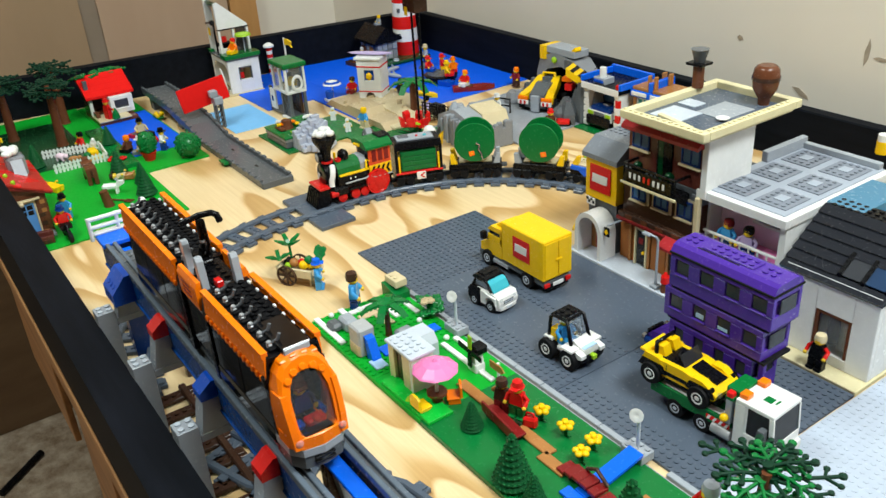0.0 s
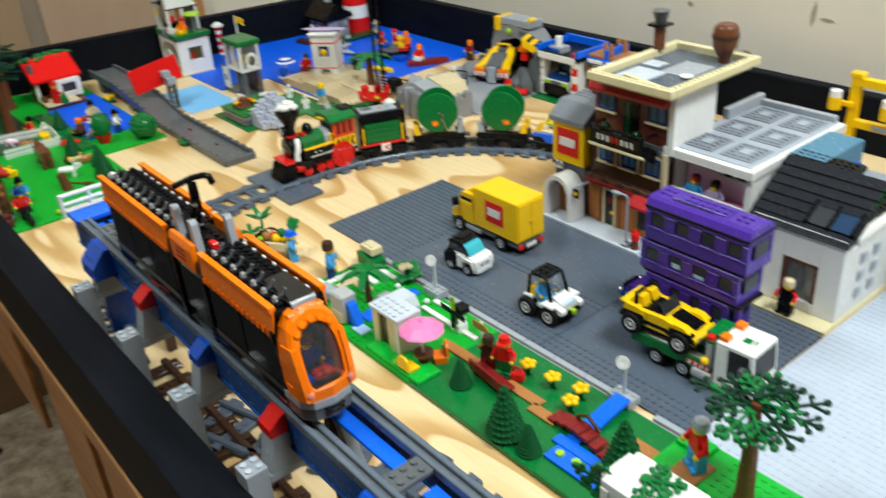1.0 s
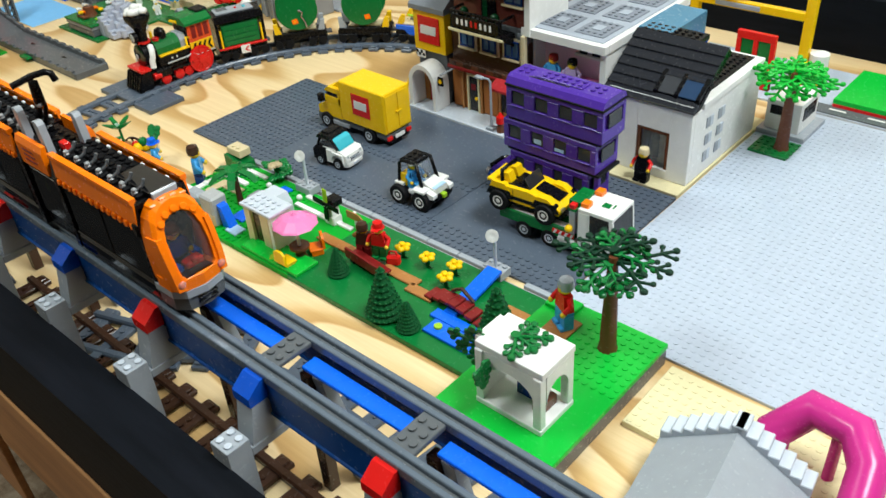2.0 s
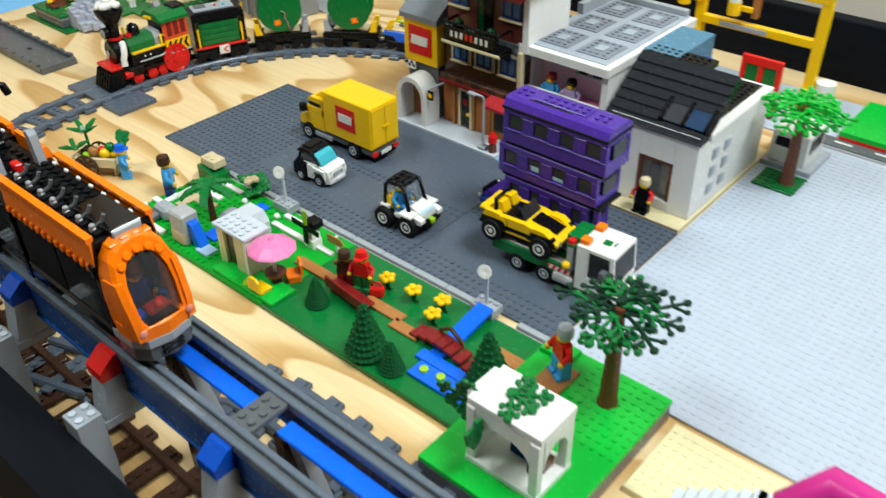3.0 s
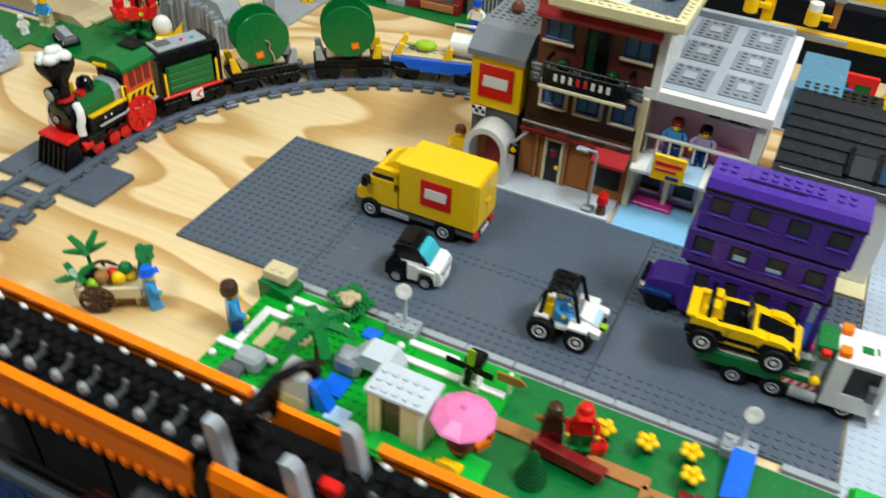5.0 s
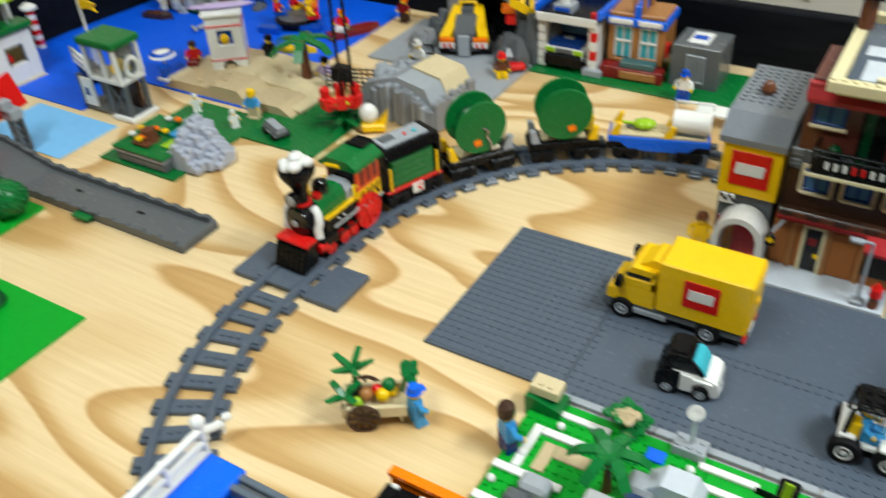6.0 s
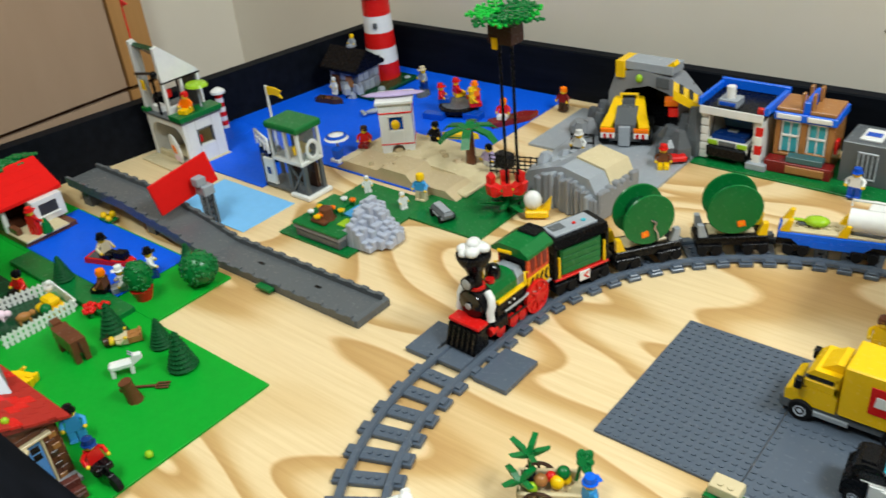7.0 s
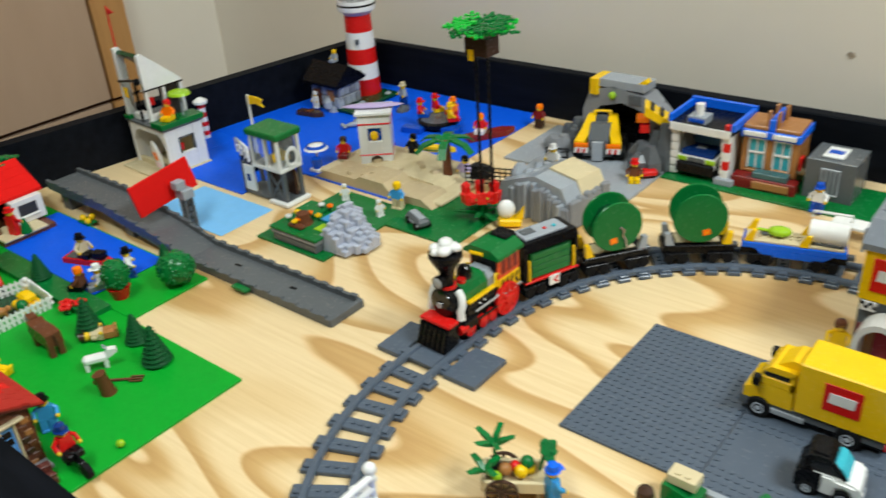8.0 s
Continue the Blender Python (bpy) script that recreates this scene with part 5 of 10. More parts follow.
def wagons():
    t = car_body(158.8, "tender", "green toy tender with yellow posts and a grey lid", 0.36, None)
    tb = part("box", Build("green").box(-0.27, 0.27, -0.165, 0.165, 0.2, 0.52), t, "green slatted side box")
    for s in (-1, 1):
        for q in range(4):
            part("slat", Build("green").box(-0.25, 0.25, s * 0.165, s * 0.178, 0.215 + q * 0.075, 0.28 + q * 0.075, 0.006), tb)
    part("sill", Build("red").box(-0.36, 0.36, -0.2, 0.2, 0.17, 0.2), t)
    for x in (-0.3, 0.3):
        for s in (-1, 1):
            part("post", Build("yellow").box(x - 0.014, x + 0.014, s * 0.17, s * 0.20, 0.2, 0.46), t)
    parts("end_wall", "black", ((-0.36, -0.32, -0.19, 0.19, 0.18, 0.62), (0.32, 0.36, -0.19, 0.19, 0.18, 0.62)), t)
    part("cover", Build("black").prism([(-0.2, 0.56), (-0.17, 0.66), (0.17, 0.66), (0.2, 0.56)], -0.35, 0.35, "x"), t)
    part("lid", Build("light_grey").box(-0.26, 0.3, -0.12, 0.12, 0.66, 0.69).use("dark_grey").box(0.1, 0.26, -0.08, 0.04, 0.69, 0.70).use("red").cyl(-0.02, 0.02, 0.69, 0.705, 0.02).use("teal_glass").cyl(-0.14, 0.03, 0.69, 0.705, 0.025), t, "light grey receiver lid with buttons")
    for s in (-1, 1):
        part("chevron_plate", Build("white").box(-0.09, 0.05, s * 0.2, s * 0.212, 0.07, 0.19).use("red").prism([(-0.08, 0.09), (-0.05, 0.09), (0.0, 0.13), (-0.05, 0.17), (-0.08, 0.17), (-0.03, 0.13)], s * 0.212, s * 0.216), t, "white plate with red chevrons")
    for a in (142.7, 124.7):
        t = car_body(a, "reel_wagon", "black toy flat wagon carrying a green cable reel", 0.40, None)
        part("deck", Build("black").box(-0.38, 0.38, -0.17, 0.17, 0.18, 0.21).use("tan").box(-0.25, 0.25, -0.1, 0.1, 0.21, 0.24), t)
        for x in (-0.32, 0.32):
            for y in (-0.12, 0.12):
                c = "yellow" if (x > 0) == (a > 130) else "light_grey"
                part("wedge", Build(c).prism([(x - 0.05, 0.21), (x + 0.05, 0.21), (x + (0.06 if x > 0 else -0.0), 0.36), (x + (0.0 if x > 0 else -0.06), 0.36)], y - 0.035, y + 0.035), t, "%s stop wedge" % c.replace("_", " "))
        x, y, rz = on_curve(a)
        r = thing("cable_reel", x, y, 0.345, rz, label="large green toy cable reel standing on a flat wagon", category="cable reel", group="cable reels")
        for s in (-1, 1):
            dsc = part("flange", Build("green").lathe([(0.02, s * 0.13), (0.315, s * 0.13), (0.325, s * 0.145), (0.315, s * 0.16), (0.02, s * 0.165)], 32, 0.325, 0, axis="y"), r, "round dark green flange")
            part("mark", Build("orange").move(0.05 if a > 130 else -0.08, s * 0.168, 0.15, 0, 12, 0).box(-0.045, 0.045, -0.004, 0.004, -0.04, 0.04).use("yellow").box(-0.012, 0.012, -0.006, 0.006, -0.012, 0.012), dsc, "small orange diamond mark")
        r.scale = (0.94, 1, 0.94)
        part("drum", Build("dark_green").cyl(0.325, 0, -0.13, 0.13, 0.17, axis="y", n=24), r)
        if a > 130:
            part("chain", Build("chrome").tube([(-0.02, 0.172, 0.33), (-0.08, 0.178, 0.29), (-0.06, 0.176, 0.22), (-0.10, 0.178, 0.15), (-0.12, 0.18, 0.05)], 0.017, 5), r, "silver chain end")
    t = car_body(105.5, "flat_wagon", "long blue toy flat wagon with a tan deck", 0.56, None)
    part("deck", Build("bright_blue").box(-0.55, 0.55, -0.17, 0.17, 0.18, 0.25).prism([(-0.3, 0.10), (0.3, 0.10), (0.4, 0.18), (-0.4, 0.18)], -0.175, 0.175), t, "bright blue sill")
    part("planks", Build("tan").box(-0.52, 0.52, -0.15, 0.15, 0.25, 0.28).studs(-0.48, -0.08, 12, 2, 0.28), t)
    for x in (0.48, -0.1):
        for y in (-0.13, 0.13):
            part("wedge", Build("yellow").prism([(x - 0.05, 0.26), (x + 0.05, 0.26), (x - 0.03, 0.40), (x - 0.08, 0.40)], y - 0.03, y + 0.03), t)
    x, y, rz = on_curve(108.5)
    solid("toy_boat", Build("lime").ball(0, 0, 0.05, 0.13, 1.05, 0.75, 0.45).use("dark_grey").box(0.05, 0.2, -0.03, 0.03, 0, 0.03).use("lime").tube([(0.1, 0, 0.05), (0.24, 0, 0.06)], 0.018), x, y, 0.40, rz, "lime green rounded load on the blue wagon", "wagon load")
    x, y, rz = on_curve(99.4)
    w = thing("white_tank", x, y, 0.385, rz, label="white toy tank load with a red bar on the blue wagon", category="wagon load")
    part("shell", Build("white").cyl(0, 0.13, -0.2, 0.2, 0.13, axis="x", n=18), w)
    part("bar", Build("red").box(-0.12, 0.12, -0.134, -0.127, 0.1, 0.13), w)
    part("saddle", Build("dark_grey").box(-0.16, 0.16, -0.1, 0.1, 0, 0.04), w)
    part("rail", Build("white").tube([(-0.2, -0.08, 0.26), (-0.2, -0.08, 0.33), (0.2, -0.08, 0.33), (0.2, -0.08, 0.26)], 0.015, 6), w)


wagons()


# ---- the row of shops ----
def pane_window(parent, x0, x1, z0, z1, y, frame="blue", glass="window_blue", face=-1):
    """A framed window lying in a front wall at y."""
    w = part("window", Build(frame).box(x0, x1, y, y + 0.02 * face, z0, z0 + 0.025).box(x0, x1, y, y + 0.02 * face, z1 - 0.025, z1).box(x0, x0 + 0.025, y, y + 0.02 * face, z0 + 0.025, z1 - 0.025)
             .box(x1 - 0.025, x1, y, y + 0.02 * face, z0 + 0.025, z1 - 0.025).box((x0 + x1) / 2 - 0.01, (x0 + x1) / 2 + 0.01, y, y + 0.018 * face, z0 + 0.025, z1 - 0.025), parent)
    part("pane", Build(glass).box(x0 + 0.02, x1 - 0.02, y - 0.012 * face, y + 0.006 * face, z0 + 0.02, z1 - 0.02), w)
    part("sill", Build("tan").box(x0 - 0.02, x1 + 0.02, y, y + 0.045 * face, z0 - 0.025, z0), w)
    return w


def toy_shop():
    t = thing("toy_shop", 0, 0, 0, label="tall brown and grey toy shop with a cream roof rim", category="house")
    part("pavement", Build("pale_grey").box(1.72, 3.36, 2.09, 3.6, 0, 0.05), t, "pale grey pavement strip")
    # sign tower
    part("tower_wall", Build("dark_grey").box(1.78, 2.26, 2.40, 3.55, 0.05, 0.72).use("dark_red").box(1.80, 2.24, 2.385, 2.40, 0.05, 0.45), t, "dark grey tower wall")
    sg = part("tower_sign", Build("yellow").box(1.76, 2.28, 2.36, 3.5, 0.72, 1.24), t, "yellow tower front")
    part("sign_panel", Build("red").box(1.845, 2.195, 2.345, 2.359, 0.83, 1.17, 0.002), sg, "square red sign panel with a plain white bar")
    part("sign_bar", Build("white").prism([(1.89, 0.95), (2.14, 0.95), (2.15, 1.06), (1.90, 1.06)], 2.336, 2.344), sg)
    part("tower_roof", Build("roof_grey").prism([(2.33, 1.24), (2.33, 1.30), (2.55, 1.46), (3.55, 1.46), (3.55, 1.24)], 1.72, 2.30, "x").studs(1.74, 2.72, 6, 10, 1.46), t, "grey sloping studded roof")
    part("chequer", Build("white").box(1.80, 1.94, 2.34, 2.36, 0.62, 0.72).use("black").box(1.80, 1.835, 2.335, 2.342, 0.685, 0.72).box(1.87, 1.905, 2.335, 2.342, 0.685, 0.72).box(1.835, 1.87, 2.335, 2.342, 0.65, 0.685).box(1.905, 1.94, 2.335, 2.342, 0.65, 0.685), t, "black and white chequer plate")
    arch = [(1.83, 0.05)] + [(2.055 - 0.225 * math.cos(radians(a)), 0.38 + 0.25 * math.sin(radians(a))) for a in range(0, 181, 15)] + [(2.28, 0.05)]
    hole = [(1.885, 0.05)] + [(2.055 - 0.17 * math.cos(radians(a)), 0.37 + 0.20 * math.sin(radians(a))) for a in range(0, 181, 15)] + [(2.225, 0.05)]
    n = len(arch)
    vs = [(x, 2.12, z) for x, z in arch] + [(x, 2.12, z) for x, z in hole] + [(x, 2.38, z) for x, z in arch] + [(x, 2.38, z) for x, z in hole]
    fs = []
    for k in range(n - 1):
        fs += [[k, k + 1, n + k + 1, n + k], [2 * n + k, 3 * n + k, 3 * n + k + 1, 2 * n + k + 1], [k, 2 * n + k, 2 * n + k + 1, k + 1], [n + k, n + k + 1, 3 * n + k + 1, 3 * n + k]]
    part("porch_arch", Build("white").add(vs, [f[::-1] for f in fs]), t, "white rounded entrance arch")
    solid("brown_jar", Build("brown").lathe([(0.05, 0), (0.07, 0.05), (0.05, 0.1), (0.03, 0.12)], 12), 1.95, 2.95, 1.463, label="small brown jar on the tower roof", category="jar")
    part("porch_door", Build("faded_red").box(1.97, 2.20, 2.352, 2.382, 0.05, 0.50), t, "red porch door")
    part("porch_back", Build("nougat").box(1.885, 1.968, 2.352, 2.382, 0.05, 0.50), t)
    wl = part("wall_sign", Build("black").box(2.285, 2.375, 2.165, 2.185, 0.40, 0.52, 0.008), t, "small black hanging sign with a yellow mark")
    part("sign_mark", Build("yellow").move(2.33, 2.163, 0.46, 0, 45, 0).box(-0.026, 0.026, -0.003, 0.003, -0.026, 0.026), wl)
    part("sign_arm", Build("light_grey").tube([(2.42, 2.42, 0.60), (2.33, 2.175, 0.545)], 0.014), wl)
    # main block, three storeys
    part("wall", Build("orange_brown").box(2.30, 3.42, 2.44, 3.55, 0.05, 0.60), t, "warm brown ground-floor wall")
    part("wall", Build("dark_brown").box(2.30, 3.42, 2.46, 3.55, 0.62, 1.06), t, "dark brown first-floor wall")
    part("wall", Build("dark_grey").box(2.30, 3.42, 2.46, 3.55, 1.06, 1.26), t, "grey brick band")
    part("wall", Build("brick_brown").box(2.36, 3.44, 2.46, 3.17, 1.26, 1.92), t, "dark reddish-brown top-floor wall")
    part("side_wall", Build("white").box(3.44, 3.52, 2.42, 3.18, 1.20, 1.93), t, "plain white side wall")
    part("side_wall", Build("tan").box(3.40, 3.46, 2.40, 2.46, 0.05, 1.20), t)
    for x in (2.46, 2.76, 3.05):
        part("pier", Build("nougat").box(x, x + 0.04, 2.41, 2.44, 0.05, 0.60), t)
    d = part("shop_door", Build("cream").box(2.56, 2.59, 2.40, 2.44, 0.05, 0.52).box(2.73, 2.76, 2.40, 2.44, 0.05, 0.52).box(2.56, 2.76, 2.40, 2.44, 0.52, 0.55), t, "cream framed glass door")
    part("pane", Build("smoke").box(2.59, 2.73, 2.42, 2.438, 0.06, 0.52), d)
    part("handle", Build("yellow").ball(2.71, 2.405, 0.24, 0.024), d)
    part("picture", Build("dark_red").box(2.62, 2.69, 2.415, 2.419, 0.34, 0.42, 0.002), d)
    for x, w in ((2.34, 0.11), (2.81, 0.22)):
        part("wood_panel", Build("orange_brown").box(x, x + w, 2.428, 2.439, 0.07, 0.52, 0.004), t, "warm orange-brown wall panel")
    part("lintel", Build("dark_brown").box(2.32, 3.40, 2.36, 2.44, 0.60, 0.70), t, "dark brown lintel")
    for k in range(9):
        part("lintel_brick", Build("brown" if k % 2 else "dark_brown").box(2.33 + k * 0.118, 2.44 + k * 0.118, 2.35, 2.359, 0.61, 0.69), t)
    part("awning", Build("dark_red").prism([(2.44, 0.69), (2.33, 0.625), (2.33, 0.60), (2.44, 0.64)], 2.32, 3.07, "x"), t, "dark red awning along the shop front")
    part("awning", Build("faded_red").prism([(2.44, 0.68), (2.20, 0.56), (2.20, 0.53), (2.44, 0.62)], 3.08, 3.40, "x"), t, "red awning over the shop window")
    part("shop_window", Build("smoke").box(3.08, 3.34, 2.425, 2.44, 0.16, 0.46), t)
    for x in (2.46, 2.80, 3.14):
        part("window_surround", Build("tan").box(x - 0.035, x + 0.255, 2.444, 2.459, 0.845, 1.13, 0.004), t, "tan window surround")
        pane_window(t, x, x + 0.22, 0.88, 1.10, 2.443, "navy")
    for x in (2.42, 3.14):
        pane_window(t, x, x + 0.26, 1.52, 1.76, 2.458, "navy")
    part("balcony_door", Build("black").box(2.80, 3.02, 2.44, 2.462, 1.20, 1.74).use("dark_green").box(2.83, 2.9, 2.435, 2.44, 1.22, 1.70), t)
    bal = part("balcony", Build("black").box(2.50, 3.28, 2.22, 2.46, 1.16, 1.20).use("cream").box(2.48, 3.30, 2.205, 2.22, 1.155, 1.19), t, "black balcony floor with a cream edge")
    part("rail", Build("black").box(2.50, 3.28, 2.22, 2.25, 1.38, 1.41).box(2.50, 2.53, 2.25, 2.46, 1.38, 1.41).box(3.25, 3.28, 2.25, 2.46, 1.38, 1.41), bal)
    sb = part("sign_board", Build("black").box(2.54, 3.24, 2.205, 2.219, 1.215, 1.365), bal, "black balcony sign with pale bars")
    for k, c in enumerate(("white", "white", "white", "red", "red", "white", "white", "white")):
        part("sign_bar", Build(c).box(2.62 + k * 0.07, 2.652 + k * 0.07, 2.198, 2.204, 1.255, 1.325, 0.002), sb)
    for k in range(13):
        part("baluster", Build("black").box(2.505 + k * 0.062, 2.525 + k * 0.062, 2.222, 2.248, 1.20, 1.38), bal)
    for x in (2.6, 3.06):
        part("planter", Build("slate_black").box(x, x + 0.12, 2.26, 2.34, 1.20, 1.34).use("dark_green").ball(x + 0.06, 2.30, 1.38, 0.06), bal, "dark planter")
    for x in (2.5, 3.25):
        part("bracket", Build("black").prism([(2.46, 1.02), (2.24, 1.16), (2.46, 1.16)], x, x + 0.03, "x"), bal)
    for k in range(2):
        for q in range(4):
            part("wall_brick", Build("roof_grey" if (k + q) % 2 else "dark_grey").box((2.31 if k == 0 else 3.32), (2.41 if k == 0 else 3.42), 2.445, 2.459, 1.07 + q * 0.048, 1.113 + q * 0.048), t)
    part("fascia", Build("faded_red").box(2.34, 3.46, 2.40, 2.46, 1.76, 1.90).prism([(2.46, 1.90), (2.32, 1.80), (2.32, 1.76), (2.46, 1.80)], 2.36, 3.46, "x"), t, "faded red fascia under the roof")
    rim = part("roof_rim", Build("cream").box(2.50, 3.66, 2.14, 2.24, 1.96, 2.05).box(2.50, 3.66, 3.66, 3.76, 1.96, 2.05).box(2.50, 2.60, 2.24, 3.66, 1.96, 2.05).box(3.56, 3.66, 2.24, 3.66, 1.96, 2.05)
               .box(2.56, 3.60, 2.22, 3.70, 1.91, 1.96), t, "cream cornice round the flat roof")
    part("rim_strip", Build("cream").studs(2.5, 2.15, 14, 1, 2.05).studs(3.57, 2.24, 1, 17, 2.05), rim, kind="stuff")
    part("roof_deck", Build("road_grey").box(2.60, 3.56, 2.24, 3.66, 1.955, 1.975).use("pale_grey").box(2.70, 3.10, 2.40, 2.80, 1.975, 1.99).box(2.66, 2.9, 2.9, 3.1, 1.975, 1.99).use("light_grey").box(3.0, 3.4, 2.8, 3.3, 1.975, 1.985), t, "patched grey roof deck")
    part("roof_plank", Build("cream").move(3.1, 2.36, 1.99, 0, 0, -12).box(-0.28, 0.28, -0.03, 0.03, 0, 0.03), t)
    part("roof_dish", Build("white").lathe([(0.03, 1.985), (0.07, 2.0), (0.075, 2.01), (0.02, 2.005)], 14, 3.38, 2.78), t)
    part("chimney", Build("brown").cyl(2.575, 3.33, 2.05, 2.34, 0.068).use("black").box(2.465, 2.685, 3.22, 3.44, 2.32, 2.35).use("dark_grey").lathe([(0.06, 2.35), (0.10, 2.49), (0.11, 2.50), (0.08, 2.50)], 12, 2.575, 3.33), t, "brown chimney with a dark grey pot")
    part("barrel", Build("brown").lathe([(0.06, 1.97), (0.07, 2.05), (0.09, 2.08), (0.135, 2.16), (0.15, 2.28), (0.135, 2.38), (0.11, 2.41), (0.09, 2.42)], 18, 3.34, 3.52).use("dark_brown").lathe([(0.152, 2.255), (0.154, 2.28), (0.152, 2.30)], 18, 3.34, 3.52, cap=False), t, "brown barrel on the roof")
    ld = thing("shop_lamp", 3.14, 2.16, 0.05, label="grey arm street lamp before the toy shop", category="street lamp")
    part("post", Build("light_grey").cyl(0, 0, 0, 0.62, 0.016, 0.014, 8).box(-0.05, 0.05, -0.05, 0.05, 0, 0.04), ld)
    part("arm", Build("light_grey").tube([(0, 0, 0.6), (0.0, -0.03, 0.66), (-0.14, -0.05, 0.67)], 0.014).box(-0.18, -0.07, -0.08, -0.02, 0.65, 0.68), ld)
    figure(1.66, 2.42, 0, 10, "yellow", "yellow", "brown", False, label="toy figure in yellow beside the white arch")
    f = thing("fire_hydrant", 3.27, 2.17, 0.05, label="small red and brown toy hydrant on the pavement", category="hydrant")
    part("body", Build("brown").cyl(0, 0, 0, 0.12, 0.05, 0.04), f)
    part("top", Build("red").cyl(0, 0, 0.12, 0.2, 0.055, 0.05).cyl(0, 0, 0.2, 0.25, 0.04, 0.015), f)


toy_shop()


def cafe():
    t = thing("ice_cream_cafe", 0, 0, 0, label="white and pink toy cafe with a flat pale grey roof", category="house")
    part("pavement", Build("light_blue").box(3.40, 4.36, 2.06, 2.62, 0, 0.05), t, "pale blue pavement")
    part("back_wall", Build("white").box(3.40, 4.48, 3.50, 3.58, 0.05, 1.23), t)
    part("side_wall", Build("white").box(4.40, 4.48, 2.50, 3.50, 0.05, 1.23), t, "plain white side wall")
    part("side_wall", Build("white").box(3.40, 3.45, 2.62, 3.50, 0.05, 1.23), t)
    part("upper_floor", Build("pale_pink").box(3.45, 4.40, 2.55, 3.50, 0.55, 0.60), t)
    part("upper_back", Build("pale_pink").box(3.45, 4.40, 2.82, 2.90, 0.60, 1.23).use("white").box(3.9, 4.34, 2.76, 2.82, 0.96, 0.99).box(3.9, 4.34, 2.76, 2.82, 1.08, 1.11).use("smoke").box(3.95, 4.05, 2.78, 2.81, 0.99, 1.06).box(4.12, 4.3, 2.78, 2.81, 0.99, 1.05).box(4.0, 4.2, 2.78, 2.81, 1.11, 1.17), t, "pink upper back wall")
    part("counter", Build("pink").box(3.55, 4.30, 2.66, 2.80, 0.60, 0.72), t, "pink counter")
    part("lower_front", Build("lavender").box(3.45, 4.36, 2.66, 2.74, 0.05, 0.55), t, "lavender shop front")
    for x in (3.42, 3.74, 4.06, 4.34):
        part("column", Build("cream").box(x, x + 0.05, 2.54, 2.66, 0.05, 0.55), t)
    for x in (3.50, 3.82, 4.13):
        d = part("shop_window", Build("white").box(x, x + 0.19, 2.63, 2.65, 0.12, 0.15), t)
        part("lintel", Build("white").box(x, x + 0.19, 2.63, 2.65, 0.43, 0.46), d)
        part("pane", Build("smoke").box(x, x + 0.19, 2.645, 2.658, 0.15, 0.43), d)
    part("step", Build("magenta").box(3.48, 3.86, 2.46, 2.62, 0.05, 0.09), t, "purple doorstep")
    for k in range(6):
        c = ("white", "sky")[k % 2]
        part("awning_strip", Build(c).prism([(2.60, 0.62), (2.34, 0.52), (2.34, 0.49), (2.60, 0.57)], 3.42 + k * 0.16, 3.575 + k * 0.16, "x"), t, "%s awning strip" % c)
    sg = part("cafe_sign", Build("yellow").box(3.62, 3.92, 2.30, 2.34, 0.50, 0.76), t, "yellow sign board with red bars")
    part("sign_bar", Build("red").box(3.65, 3.89, 2.292, 2.299, 0.66, 0.70).box(3.65, 3.85, 2.292, 2.299, 0.60, 0.63).use("navy").box(3.76, 3.88, 2.292, 2.299, 0.53, 0.57), sg)
    part("railing", Build("white").box(3.45, 4.40, 2.52, 2.55, 0.78, 0.81), t)
    for k in range(9):
        part("baluster", Build("white").box(3.47 + k * 0.113, 3.49 + k * 0.113, 2.525, 2.545, 0.60, 0.78), t)
    part("fascia", Build("white").box(3.38, 4.50, 2.44, 2.52, 1.19, 1.29), t, "white roof fascia")
    part("fascia", Build("white").box(4.42, 4.50, 2.52, 4.30, 1.19, 1.29), t, "white roof fascia")
    rf = part("roof", Build("roof_pale").box(3.38, 4.42, 2.52, 4.30, 1.23, 1.30), t, "pale grey flat roof")
    for i in range(2):
        for j in range(3):
            x, y = 3.50 + i * 0.48, 2.62 + j * 0.56
            part("roof_square", Build("roof_mid").box(x, x + 0.38, y, y + 0.42, 1.30, 1.312, 0.003).use("roof_pale").box(x + 0.13, x + 0.25, y + 0.14, y + 0.28, 1.312, 1.325, 0.003), rf, "grey tiled square with a paler middle")
            part("square_studs", Build("roof_mid").studs(x + 0.03, y + 0.02, 4, 5, 1.312, 8, lambda p, q: p in (1, 2) and q in (1, 2, 3)), rf)
    parts("parapet", "light_grey", ((3.38, 3.46, 3.55, 4.30, 1.30, 1.43), (3.46, 4.4, 4.22, 4.30, 1.30, 1.37)), rf)
    parts("rear_post", "white", ((3.40, 3.48, 4.22, 4.30, 0.0, 1.23), (4.40, 4.48, 4.22, 4.30, 0.0, 1.23)), t)
    figure(3.72, 2.60, 0.60, 0, "azure", "navy", "dark_red", False, label="toy figure in a blue shirt on the cafe balcony")
    figure(3.98, 2.60, 0.60, 10, "lavender", "navy", "black", False, label="black-haired toy figure on the cafe balcony")


cafe()


